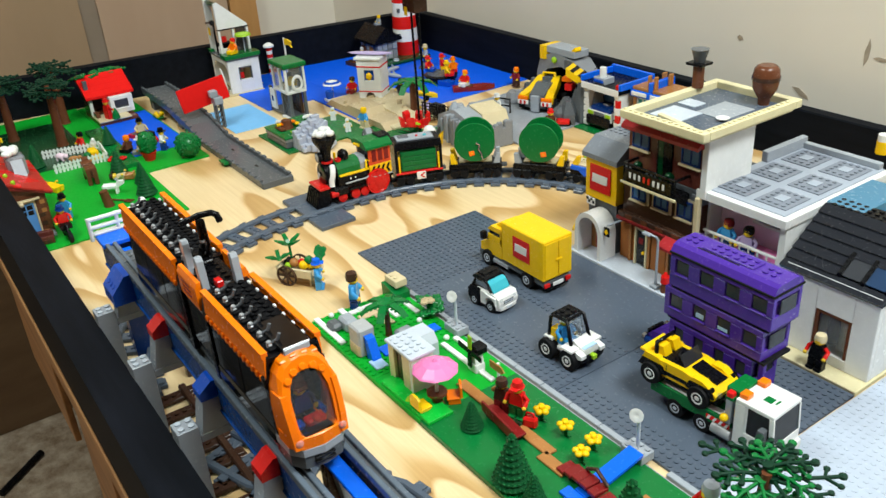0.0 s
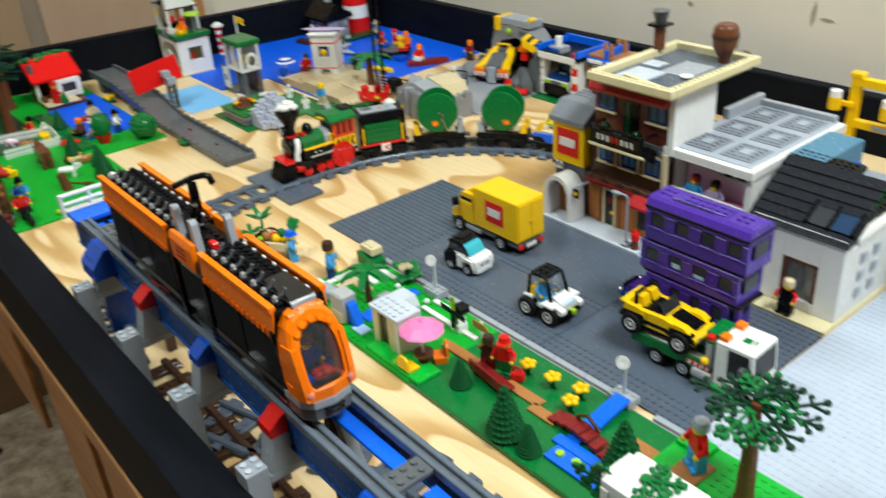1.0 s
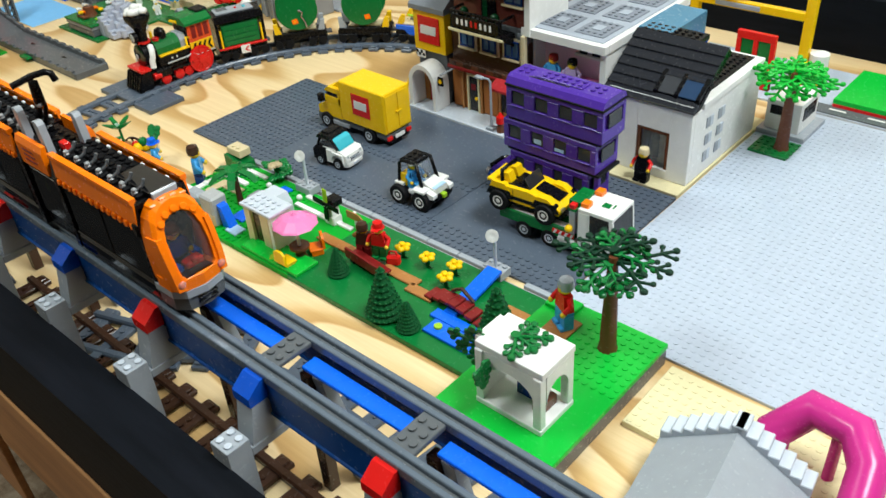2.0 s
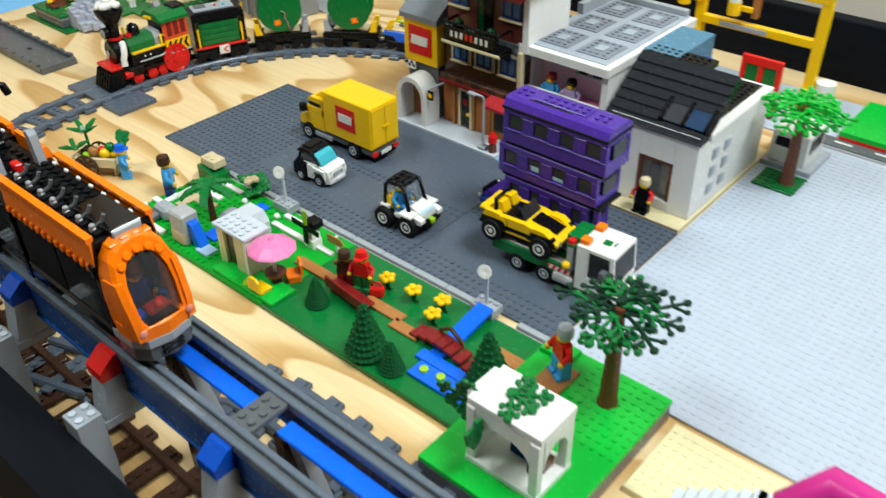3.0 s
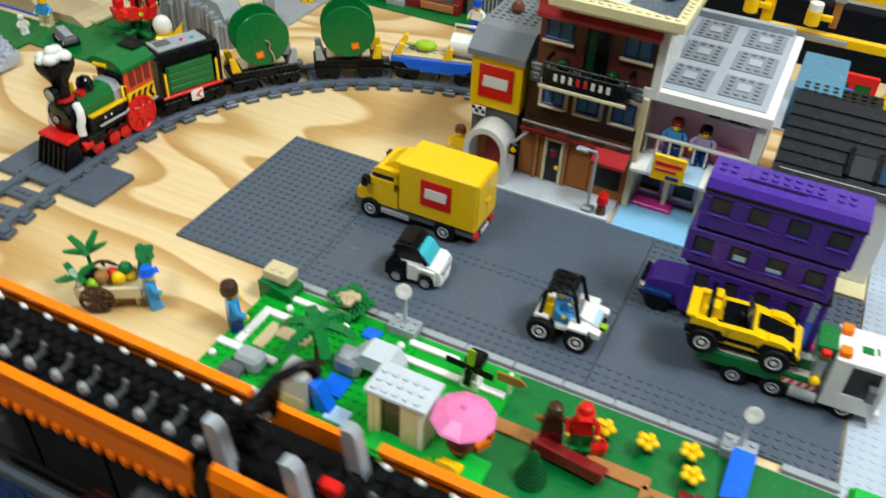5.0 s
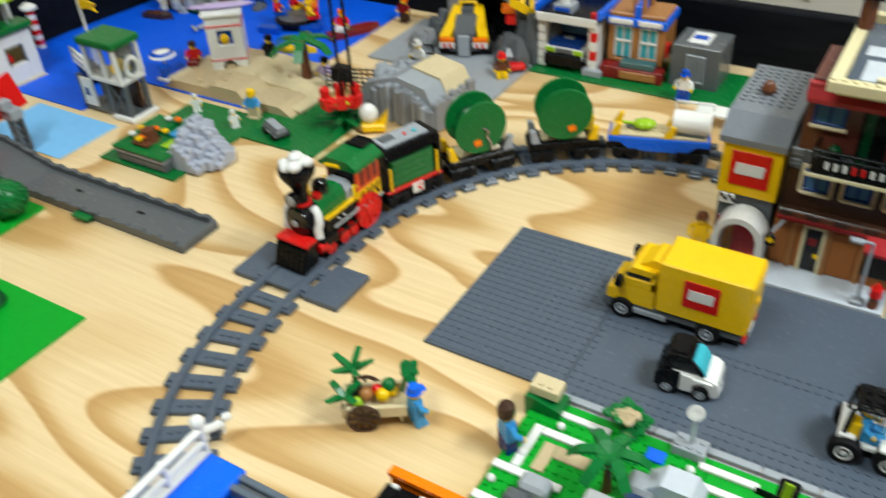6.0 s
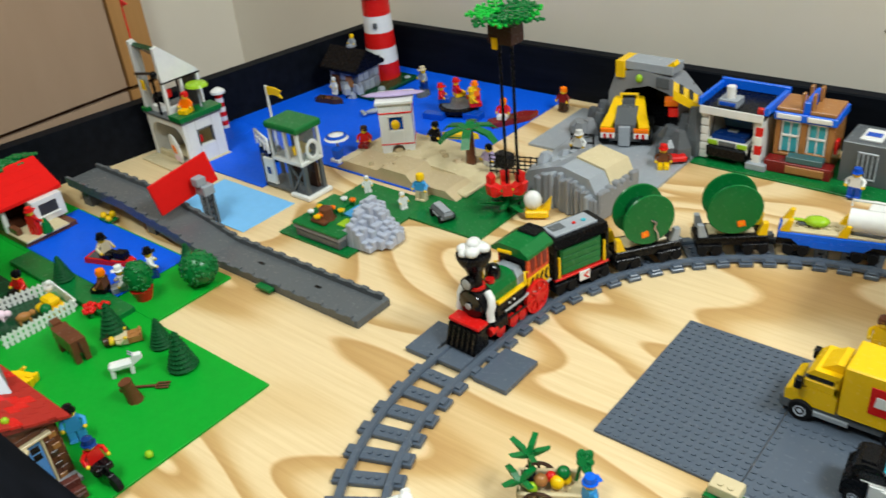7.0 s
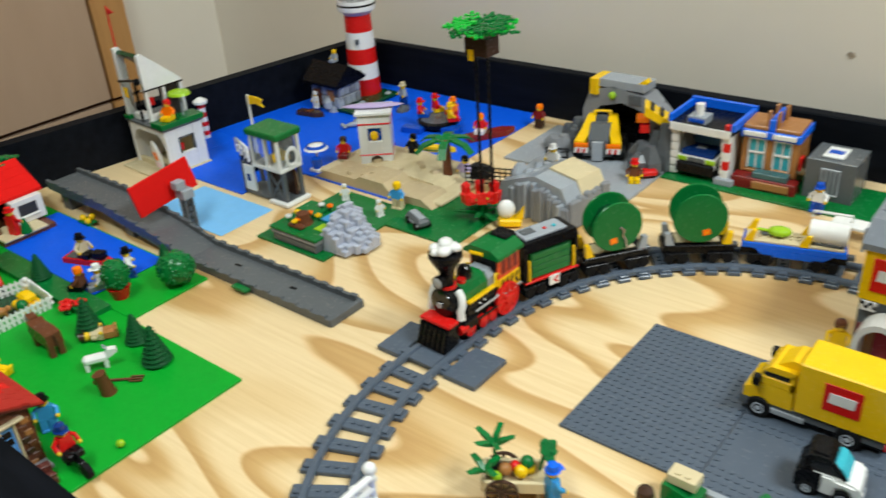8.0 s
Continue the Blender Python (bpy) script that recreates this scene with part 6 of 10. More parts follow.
def dark_roof_house():
    t = thing("white_house", 0, 0, 0, label="white toy house with a black shingled mansard roof", category="house")
    part("pavement", Build("cream").box(4.62, 5.66, 2.09, 4.2, 0, 0.05), t, "pale yellow pavement")
    fw = parts("front_wall", "white", ((4.66, 5.02, 2.30, 2.36, 0.05, 0.96), (5.40, 5.64, 2.30, 2.36, 0.05, 0.96), (5.02, 5.40, 2.30, 2.36, 0.05, 0.16), (5.02, 5.40, 2.30, 2.36, 0.60, 0.96)), t, "white front wall")[3]
    w = part("window", Build("brown").box(5.02, 5.06, 2.31, 2.35, 0.16, 0.60).box(5.36, 5.40, 2.31, 2.35, 0.16, 0.60).box(5.06, 5.36, 2.31, 2.35, 0.56, 0.60), fw, "brown-framed display window")
    part("pane", Build("clear").box(5.06, 5.36, 2.335, 2.345, 0.16, 0.56), w)
    part("back_panel", Build("tan").box(4.9, 5.5, 2.66, 2.70, 0.05, 0.9), t)
    solid("bust_ornament", Build("tan").lathe([(0.07, 0), (0.06, 0.08), (0.03, 0.14), (0.05, 0.2), (0.045, 0.28), (0.02, 0.32)], 12), 5.26, 2.50, 0.16, label="tan bust-like ornament behind the window", category="ornament")
    solid("dark_figure_form", Build("dark_brown").lathe([(0.06, 0), (0.06, 0.2), (0.04, 0.34), (0.02, 0.38)], 10), 5.12, 2.52, 0.16, label="dark upright ornament behind the window", category="ornament")
    # stepped right wall with relief squares
    sw = part("side_wall", Build("white").box(5.56, 5.64, 2.36, 3.90, 0.05, 0.86), t, "white side wall with grey relief squares")
    for i in range(2):
        for j in range(3):
            y, z = 2.62 + i * 0.26, 0.20 + j * 0.2
            part("relief_tile", Build("light_grey").box(5.641, 5.652, y, y + 0.07, z, z + 0.12).use("pale_grey").box(5.641, 5.654, y + 0.075, y + 0.14, z, z + 0.12), sw)
    part("top_rail", Build("white").box(5.54, 5.66, 2.5, 3.90, 0.86, 0.93), sw)
    part("back_wall", Build("white").box(4.66, 5.56, 3.84, 3.90, 0.05, 0.93), t)
    part("side_wall", Build("white").box(4.64, 4.70, 2.36, 3.84, 0.05, 1.0), t)
    part("floor", Build("black").box(4.70, 5.56, 2.36, 3.84, 0.90, 0.94).studs(4.72, 2.9, 10, 11, 0.94), t, "black studded roof terrace")
    rf = part("mansard", Build("black").prism([(2.30, 0.90), (2.40, 0.90), (2.96, 1.32), (2.92, 1.37)], 4.62, 5.66, "x"), t, "sloping black roof")
    n = 7
    for k in range(n):
        f0, f1 = k / n, (k + 1) / n
        y0, z0, y1, z1 = 2.28 + 0.64 * f0, 0.90 + 0.47 * f0, 2.28 + 0.64 * f1, 0.90 + 0.47 * f1
        x1 = 5.66 if k < 1 or k > 2 else 5.14
        part("roof_slat", Build("slate_black").prism([(y0 - 0.03, z0 + 0.03), (y1 - 0.01, z1 + 0.02), (y1, z1), (y0, z0 - 0.01)], 4.60, x1, "x"), rf, "black overlapping roof slat")
    for x in (5.15, 5.38, 5.62):
        part("skylight_bar", Build("black").prism([(2.35, 0.975), (2.35, 1.025), (2.56, 1.175), (2.58, 1.14)], x, x + 0.04, "x"), rf)
    part("skylight_pane", Build("bus_glass").prism([(2.37, 0.995), (2.365, 1.01), (2.56, 1.15), (2.565, 1.135)], 5.19, 5.38, "x"), rf, "clear skylight pane")
    part("skylight_pane", Build("sky_glass").prism([(2.37, 0.995), (2.365, 1.01), (2.56, 1.15), (2.565, 1.135)], 5.42, 5.62, "x"), rf, "blue-tinted skylight pane")
    part("roof_top", Build("black").box(4.60, 5.3, 2.92, 3.2, 1.30, 1.36), rf)
    part("top_studs", Build("black").studs(4.62, 2.94, 8, 3, 1.36), rf, kind="stuff")
    parts("roof_support", "black", ((4.66, 4.72, 2.94, 3.2, 0.94, 1.30), (5.2, 5.26, 3.1, 3.2, 0.94, 1.30)), rf)
    part("terrace_block", Build("steel_blue").box(4.56, 4.96, 3.0, 3.80, 0.94, 1.37), t, "sand-blue terrace block")
    part("bucket", Build("bright_blue").cyl(5.0, 3.55, 0.94, 1.16, 0.09, 0.12), t)
    part("tap", Build("yellow").tube([(5.48, 2.9, 0.94), (5.48, 2.9, 1.05), (5.42, 2.9, 1.05)], 0.02), t)
    figure(5.20, 2.16, 0.05, 0, "black", "black", "tan", False, "red", label="toy figure in black with a red bag and fair hair")


dark_roof_house()


def yard_behind():
    g = thing("gantry_crane", 4.02, 5.5, 0.03, label="yellow toy gantry crane behind the houses", category="crane")
    for x in (0, 1.52):
        part("leg", Build("yellow").box(x - 0.06, x + 0.06, -0.1, 0.0, 0, 1.33), g, "square yellow leg")
        part("leg_foot", Build("yellow").box(x - 0.075, x + 0.075, -0.16, 0.06, 0, 0.3), g)
        part("leg_cap", Build("yellow").box(x - 0.08, x + 0.08, -0.12, 0.02, 1.43, 1.49), g)
    part("beam", Build("yellow").box(-0.06, 1.58, -0.11, 0.01, 1.33, 1.43), g)
    part("lower_beam", Build("yellow").box(0.06, 1.46, -0.12, -0.02, 0.80, 0.90).use("light_grey").box(0.3, 0.9, -0.14, -0.121, 0.82, 0.88), g)
    tr = part("trolley", Build("light_grey").box(0.64, 0.76, -0.13, 0.03, 1.28, 1.52), g)
    part("hoist", Build("flat_silver").lathe([(0.05, 1.52), (0.05, 1.66), (0.02, 1.74)], 10, 0.70, -0.05), tr)
    part("hook_block", Build("nougat").box(0.66, 0.74, -0.1, 0.0, 0.98, 1.28), tr)
    for x in (-0.18, 0.48):
        part("float", Build("white").cyl(x, -0.2, 1.18, 1.26, 0.075), g, "white float cap")
        part("float_base", Build("yellow").cyl(x, -0.2, 1.02, 1.18, 0.08).box(x - 0.03, x + 0.2, -0.16, -0.1, 1.06, 1.12), g)
    b = thing("spool_drum", 5.72, 5.5, 0.03, label="white and yellow toy drum on the grey plate", category="drum")
    part("shell", Build("yellow").cyl(0, 0, 0, 0.34, 0.09).use("white").cyl(0, 0, 0.2, 0.4, 0.12), b)
    h = thing("red_shed", 4.85, 4.95, 0.03, label="red framed toy booth with green panes", category="booth")
    part("frame", Build("red").box(0, 0.06, 0, 0.06, 0, 0.62).box(0.44, 0.5, 0, 0.06, 0, 0.62).box(0, 0.5, 0, 0.06, 0.62, 0.72).box(0, 0.5, 0, 0.06, 0, 0.12).box(0.22, 0.28, 0, 0.06, 0.12, 0.62), h)
    part("pane", Build("green").box(0.06, 0.22, 0.02, 0.04, 0.12, 0.62).box(0.28, 0.44, 0.02, 0.04, 0.12, 0.62), h)
    lt = plate("lawn_tile", "bright_green", 6.15, 8.2, 4.95, 5.95, 0.09, 0.15, "bright green lawn plate on a red base", None, "baseplate")
    part("red_base", Build("red").box(0, 2.06, 0, 1.0, 0.03, 0.088), lt, "red plate under the lawn")

    st = thing("road_strip", 5.6, 4.76, 0.031, label="dark grey toy road strip with white dashes", category="road")
    part("asphalt", Build("dark_grey").box(0, 4.2, 0, 0.22, 0, 0.02), st)
    for k in range(9):
        part("dash", Build("white").box(0.1 + k * 0.45, 0.3 + k * 0.45, 0.095, 0.125, 0.02, 0.024), st)
    plate("tree_plate", "green", 5.80, 6.24, 3.42, 3.82, 0.03, 0.06, "small green plate under a toy tree", whole)
    leafy(6.10, 3.62, 0.06, 0.90, 0.44, "bright_green", "lawn", "toy tree with bright green leaf sprays and brown trunk", n=7, tr=0.07)
    v = thing("white_kiosk", 5.74, 3.95, 0.03, label="white and grey toy kiosk behind the tree", category="kiosk")
    part("body", Build("white").box(0, 0.4, 0, 0.5, 0.06, 0.42), v)
    part("base", Build("light_grey").box(-0.06, 0.5, -0.06, 0.56, 0, 0.06), v)
    parts("hatch", "black", ((0.4, 0.41, 0.08, 0.42, 0.2, 0.36), (0.05, 0.2, -0.01, 0.0, 0.25, 0.36)), v)
    solid("pale_tower", Build("sand_tan").box(0, 0.3, 0, 0.3, 0, 0.5), 7.3, 5.4, 0.15, label="pale tan toy tower on the far lawn", category="tower")


yard_behind()


# ---- the garden strip ----
def garden():
    g = thing("garden_lawn", 1.18, -1.30, 0, label="green garden lawn plates between road and railway", category="lawn")
    part("lawn", Build("lawn").box(0.0, 1.38, 0.0, 1.17, 0, 0.06), g, "bright green plate")
    part("lawn", Build("lawn").box(1.385, 2.22, 0.0, 1.17, 0, 0.06), g, "bright green plate")
    # plate of a darker green that also carries some of the soft shadow here
    part("lawn", Build("green").box(2.225, 4.52, 0.0, 1.17, 0, 0.062), g, "darker green plate, partly toned down for shade")
    part("studs", Build("lawn").studs(0, 0, 17, 14, 0.06, 8), g, kind="stuff")
    part("step", Build("bright_green").box(1.5, 2.35, 0.02, 0.3, 0.06, 0.10), g)
    for x0, x1, y0, y1 in ((0.0, 0.54, 0.35, 0.42), (0.0, 0.64, 0.04, 0.11), (0.12, 0.19, 0.425, 0.86), (0.195, 0.56, 0.79, 0.86), (0.23, 0.65, 1.01, 1.07), (1.32, 1.74, 1.03, 1.09), (1.33, 1.83, 0.86, 0.92), (1.86, 2.19, 0.87, 0.93)):
        part("edging", Build("white").box(x0, x1, y0, y1, 0.06, 0.092), g, "white edging tile")
    for x0, x1, y0, y1 in ((0.26, 0.36, 0.46, 0.74), (0.365, 0.64, 0.62, 0.74), (2.0, 2.75, 0.58, 0.70), (2.6, 2.95, 0.52, 0.64), (2.9, 3.35, 0.58, 0.7), (3.3, 3.62, 0.50, 0.62), (4.12, 4.52, 0.5, 0.62), (4.2, 4.52, 0.76, 0.90)):
        part("path_tile", Build("sand_tan" if x0 < 1 else "nougat").box(x0, x1, y0, y1, 0.06, 0.085), g, "tan path tile")
    for k, (x, y) in enumerate(((0.06, 0.24), (0.30, 0.92), (1.28, 0.98), (0.80, 0.95), (0.16, 0.55))):
        part("pebble", Build("white").ball(x, y, 0.085, 0.035, n=8), g)
    part("front_edge", Build("light_grey").box(0.0, 4.5, 1.172, 1.19, 0, 0.05), g)

    r = thing("garden_rocks", 1.62, -1.2, 0.06, label="grey stacked rocks with a tan-grey column and blue falls", category="rockery")
    part("rock", Build("light_grey").box(-0.16, 0.06, 0.10, 0.26, 0, 0.15, 0.03), r)
    part("rock", Build("dark_grey").box(-0.22, -0.04, -0.02, 0.12, 0, 0.10, 0.03), r)
    part("column", Build("flat_silver").box(0.34, 0.56, -0.02, 0.18, 0, 0.34, 0.02).use("sand_tan").box(0.345, 0.555, -0.03, 0.17, 0, 0.16, 0.02), r, "tan and grey brick column")
    part("rock", Build("pale_grey").prism([(0.62, 0.0), (0.62, 0.14), (0.74, 0.26), (0.95, 0.26), (1.02, 0.16), (1.02, 0.0), (0.92, 0.0), (0.86, 0.12), (0.74, 0.12), (0.70, 0.0)], 0.46, 0.66), r, "pale grey rock arch")
    part("rock", Build("light_grey").box(0.5, 0.72, 0.42, 0.62, 0.0, 0.16, 0.03), r)
    part("waterfall", Build("bright_blue").prism([(0.56, 0.26), (0.62, 0.24), (0.72, 0.03), (0.72, 0.0), (0.60, 0.0)], 0.04, 0.14).use("sky").box(0.68, 0.86, 0.0, 0.14, 0, 0.03), r, "blue water falls")
    part("pool", Build("bright_blue").box(0.52, 0.70, 0.20, 0.40, 0.0, 0.03), r)
    p = thing("palm_tree", 2.0, -0.76, 0.06, label="toy palm with a brown trunk and broad green leaves", category="tree")
    part("trunk", Build("brown").lathe([(0.05, 0), (0.04, 0.15), (0.036, 0.32), (0.03, 0.42)], 10), p)
    for k in range(6):
        a = 60 * k + 15
        lf = Build("green").move(0, 0, 0.42, 0, 0, a)
        lf.prism([(0.0, 0.0), (0.12, 0.045), (0.26, 0.015), (0.36, -0.06), (0.27, -0.005), (0.12, 0.02)], -0.05, 0.05)
        for i in range(4):
            lf.box(0.08 + i * 0.06, 0.12 + i * 0.06, -0.085 + 0.012 * i, 0.085 - 0.012 * i, 0.012 - 0.012 * i, 0.03 - 0.014 * i)
        part("leaf", lf, p)
    p.scale = (0.8, 0.8, 0.95)
    b = thing("corner_planter", 1.14, -0.32, 0.0, label="green stepped planter topped with a tan brick", category="planter")
    part("base", Build("green").prism([(0, 0.0), (0.3, 0.0), (0.3, 0.14), (0.05, 0.2), (0, 0.2)], 0.0, 0.2), b)
    part("brick", Build("tan").box(0.02, 0.26, 0.04, 0.2, 0.2, 0.29).studs(0.06, 0.05, 2, 1, 0.29), b)
    s = thing("tan_shrub", 1.92, -0.16, 0.06, label="tan and green toy shrub by the kerb", category="shrub")
    bb, cc = Build("sand_tan"), Build("green")
    for k in range(4):
        sprig(bb if k == 3 else cc, 0, 0, 0.1 + 0.03 * k, 0.12 if k == 3 else 0.17, 90 * k, 15)
    part("leaves", bb, s, "tan leaf sprays")
    part("leaves", cc, s, "green leaf sprays")
    part("stem", Build("brown").cyl(0, 0, 0, 0.14, 0.03), s)
    part("water", Build("bright_blue").box(0.1, 0.24, -0.12, 0.0, 0.0, 0.03), g, m=put(0.85, 1.05, 0.06))

    h = thing("garden_booth", 2.64, -1.14, 0.06, label="cream toy booth with a pale grey studded roof", category="booth")
    part("wall", Build("cream").box(0.0, 0.05, 0.0, 0.26, 0, 0.42), h)
    part("wall", Build("white").box(0.38, 0.43, 0.0, 0.26, 0, 0.42), h)
    part("wall", Build("cream").box(0.05, 0.38, 0.22, 0.26, 0, 0.42), h)
    part("post", Build("cream").box(0.05, 0.10, 0.0, 0.05, 0, 0.42), h)
    part("door", Build("dark_brown").box(0.10, 0.24, 0.03, 0.05, 0, 0.40), h, "dark doorway panel")
    part("door", Build("tan").box(0.25, 0.38, 0.0, 0.03, 0, 0.42), h)
    part("roof", Build("pale_grey").box(-0.02, 0.45, -0.02, 0.28, 0.42, 0.455).studs(-0.0, -0.01, 5, 3, 0.455, 12), h, "pale grey studded roof")

    u = thing("garden_parasol", 3.30, -1.02, 0.06, label="pink plastic parasol on a white pole", category="parasol")
    cb = Build("pink").lathe([(0.19, 0.395), (0.225, 0.40), (0.21, 0.415), (0.12, 0.47), (0.03, 0.495), (0.01, 0.52)], 10)
    cb.sm = [False] * len(cb.sm)
    part("canopy", cb, u, "pink faceted canopy")
    part("pole", Build("white").cyl(0, 0, 0, 0.38, 0.018, n=8), u)
    ta = thing("garden_table", 3.30, -1.02, 0.06, label="small brown toy table under the pink parasol", category="table")
    part("tabletop", Build("brown").lathe([(0.022, 0.12), (0.10, 0.12), (0.10, 0.145), (0.022, 0.145)], 14), ta)
    part("base", Build("brown").lathe([(0.07, 0), (0.06, 0.02), (0.03, 0.12)], 12), ta)
    for x, y, rz, c in ((3.30, -1.20, 0, "yellow"), (3.36, -0.87, 150, "orange"), (3.02 + 0.12, -1.22, 40, "lime")):
        ch = thing("garden_chair", x, y, 0.06, rz, label="%s toy garden chair beside the parasol" % c, category="chair", group="garden chairs")
        if c == "lime":
            part("seat", Build(c).box(-0.05, 0.05, -0.03, 0.05, 0, 0.05), ch)
            continue
        part("seat", Build(c).box(-0.08, 0.08, -0.06, 0.07, 0.05, 0.075), ch)
        part("backrest", Build(c).prism([(-0.08, 0.07), (0.08, 0.07), (0.075, 0.18), (0.04, 0.21), (-0.04, 0.21), (-0.075, 0.18)], -0.08, -0.055), ch)
        for sx in (-0.06, 0.06):
            part("leg", Build(c).box(sx - 0.015, sx + 0.015, -0.06, 0.06, 0, 0.05), ch)

    w = thing("windmill", 3.10, -0.40, 0.06, label="small black-headed toy windmill with four sails", category="windmill")
    part("tower", Build("white").box(-0.07, 0.07, -0.06, 0.06, 0, 0.10).prism([(-0.06, 0.1), (0.06, 0.1), (0.045, 0.22), (-0.045, 0.22)], -0.05, 0.05), w)
    part("head", Build("black").box(-0.06, 0.08, -0.06, 0.1, 0.2, 0.30, 0.02), w)
    sails = part("sails", Build("black").box(-0.02, 0.02, -0.085, -0.06, 0.23, 0.27), w)
    for k in range(4):
        part("sail", Build("black" if k else "lime").move(0, -0.075, 0.25, 0, 4 + 90 * k, 0).box(-0.03, 0.03, -0.008, 0.008, 0.03, 0.19), w)
    sp = thing("sign_post", 3.38, -0.34, 0.06, label="tan toy arrow signpost on a white stake", category="signpost")
    part("stake", Build("white").cyl(0, 0, 0, 0.2, 0.016, n=8), sp)
    part("arrow", Build("nougat").prism([(-0.1, 0.12), (0.08, 0.12), (0.13, 0.16), (0.08, 0.2), (-0.1, 0.2)], -0.03, -0.016), sp)
    lamp_post(2.40, -0.14, 0.06)
    lamp_post(5.00, -0.10, 0.06, 0)
    bn = thing("garden_bench", 3.98, -0.76, 0.06, -6, label="long dark red toy bench on the lawn", category="bench")
    part("seat", Build("dark_red").box(-0.26, 0.26, -0.05, 0.08, 0.06, 0.085), bn)
    part("backrest", Build("dark_red").box(-0.26, 0.26, -0.075, -0.05, 0.06, 0.17), bn)
    for x in (-0.2, 0.2):
        part("leg", Build("black").box(x - 0.03, x + 0.03, -0.05, 0.06, 0, 0.06), bn)
    figure(3.80, -0.62, 0.06, 200, "dark_brown", "dark_red", "dark_brown", False, label="toy figure in brown by the bench", arms="nougat")
    figure(4.00, -0.60, 0.12, 20, "red", "green", "red", True, label="toy figure in red with a red cap on the bench")
    solid("red_bag", Build("red").box(-0.07, 0.07, -0.04, 0.04, 0.0, 0.11, 0.02).tube([(-0.04, 0, 0.11), (-0.03, 0, 0.15), (0.03, 0, 0.15), (0.04, 0, 0.11)], 0.012, 6), 4.12, -0.56, 0.06, 30, "bright red toy bag on the lawn beside the bench", "bag")
    pine(3.80, -0.98, 0.06, 0.30, "small dark green toy pine on the lawn")
    pine(4.58, -1.14, 0.06, 0.52, "tall dark green toy pine by the lawn edge")
    pine(4.88, -1.16, 0.06, 0.30, "small dark green toy pine by the pond")
    pine(5.58, -0.80, 0.06, 0.56, "tall green toy pine between pond and lawn")
    for x, y in ((4.12, -0.42), (4.42, -0.40), (4.71, -0.34), (4.76, -0.53)):
        flower(x, y, 0.06, "yellow", 0.11)
    po = thing("pond", 4.92, -1.12, 0.062, label="bright blue toy pond fed by a stream", category="pond")
    part("water", Build("bright_blue").box(0.08, 0.62, 0.0, 0.18, 0, 0.03), po)
    part("water", Build("bright_blue").box(0.0, 0.5, 0.185, 0.30, 0, 0.03), po)
    part("stream", Build("bright_blue").box(0.06, 0.2, 0.305, 0.5, 0, 0.03), po)
    part("stream", Build("bright_blue").prism([(0.5, 0.03), (0.96, 0.12), (0.96, 0.09), (0.5, 0.0)], 0.04, 0.2, "x"), po)
    for x, y in ((0.18, 0.1), (0.34, 0.12)):
        part("lily_pad", Build("lime").cyl(x, y, 0.03, 0.05, 0.038), po)
    br = thing("foot_bridge", 5.06, -0.72, 0.062, -4, label="brown toy foot bridge over the stream", category="bridge")
    for k in range(7):
        x = -0.3 + k * 0.1
        zz = 0.09 * math.cos(x / 0.3 * 1.3)
        part("plank", Build("dark_red").box(x - 0.046, x + 0.046, -0.08, 0.08, max(0, zz - 0.012), zz + 0.025), br)
    part("rail", Build("dark_brown").tube([(-0.12, 0.07, 0.12), (0.0, 0.07, 0.2), (0.14, 0.07, 0.12)], 0.018), br)


garden()


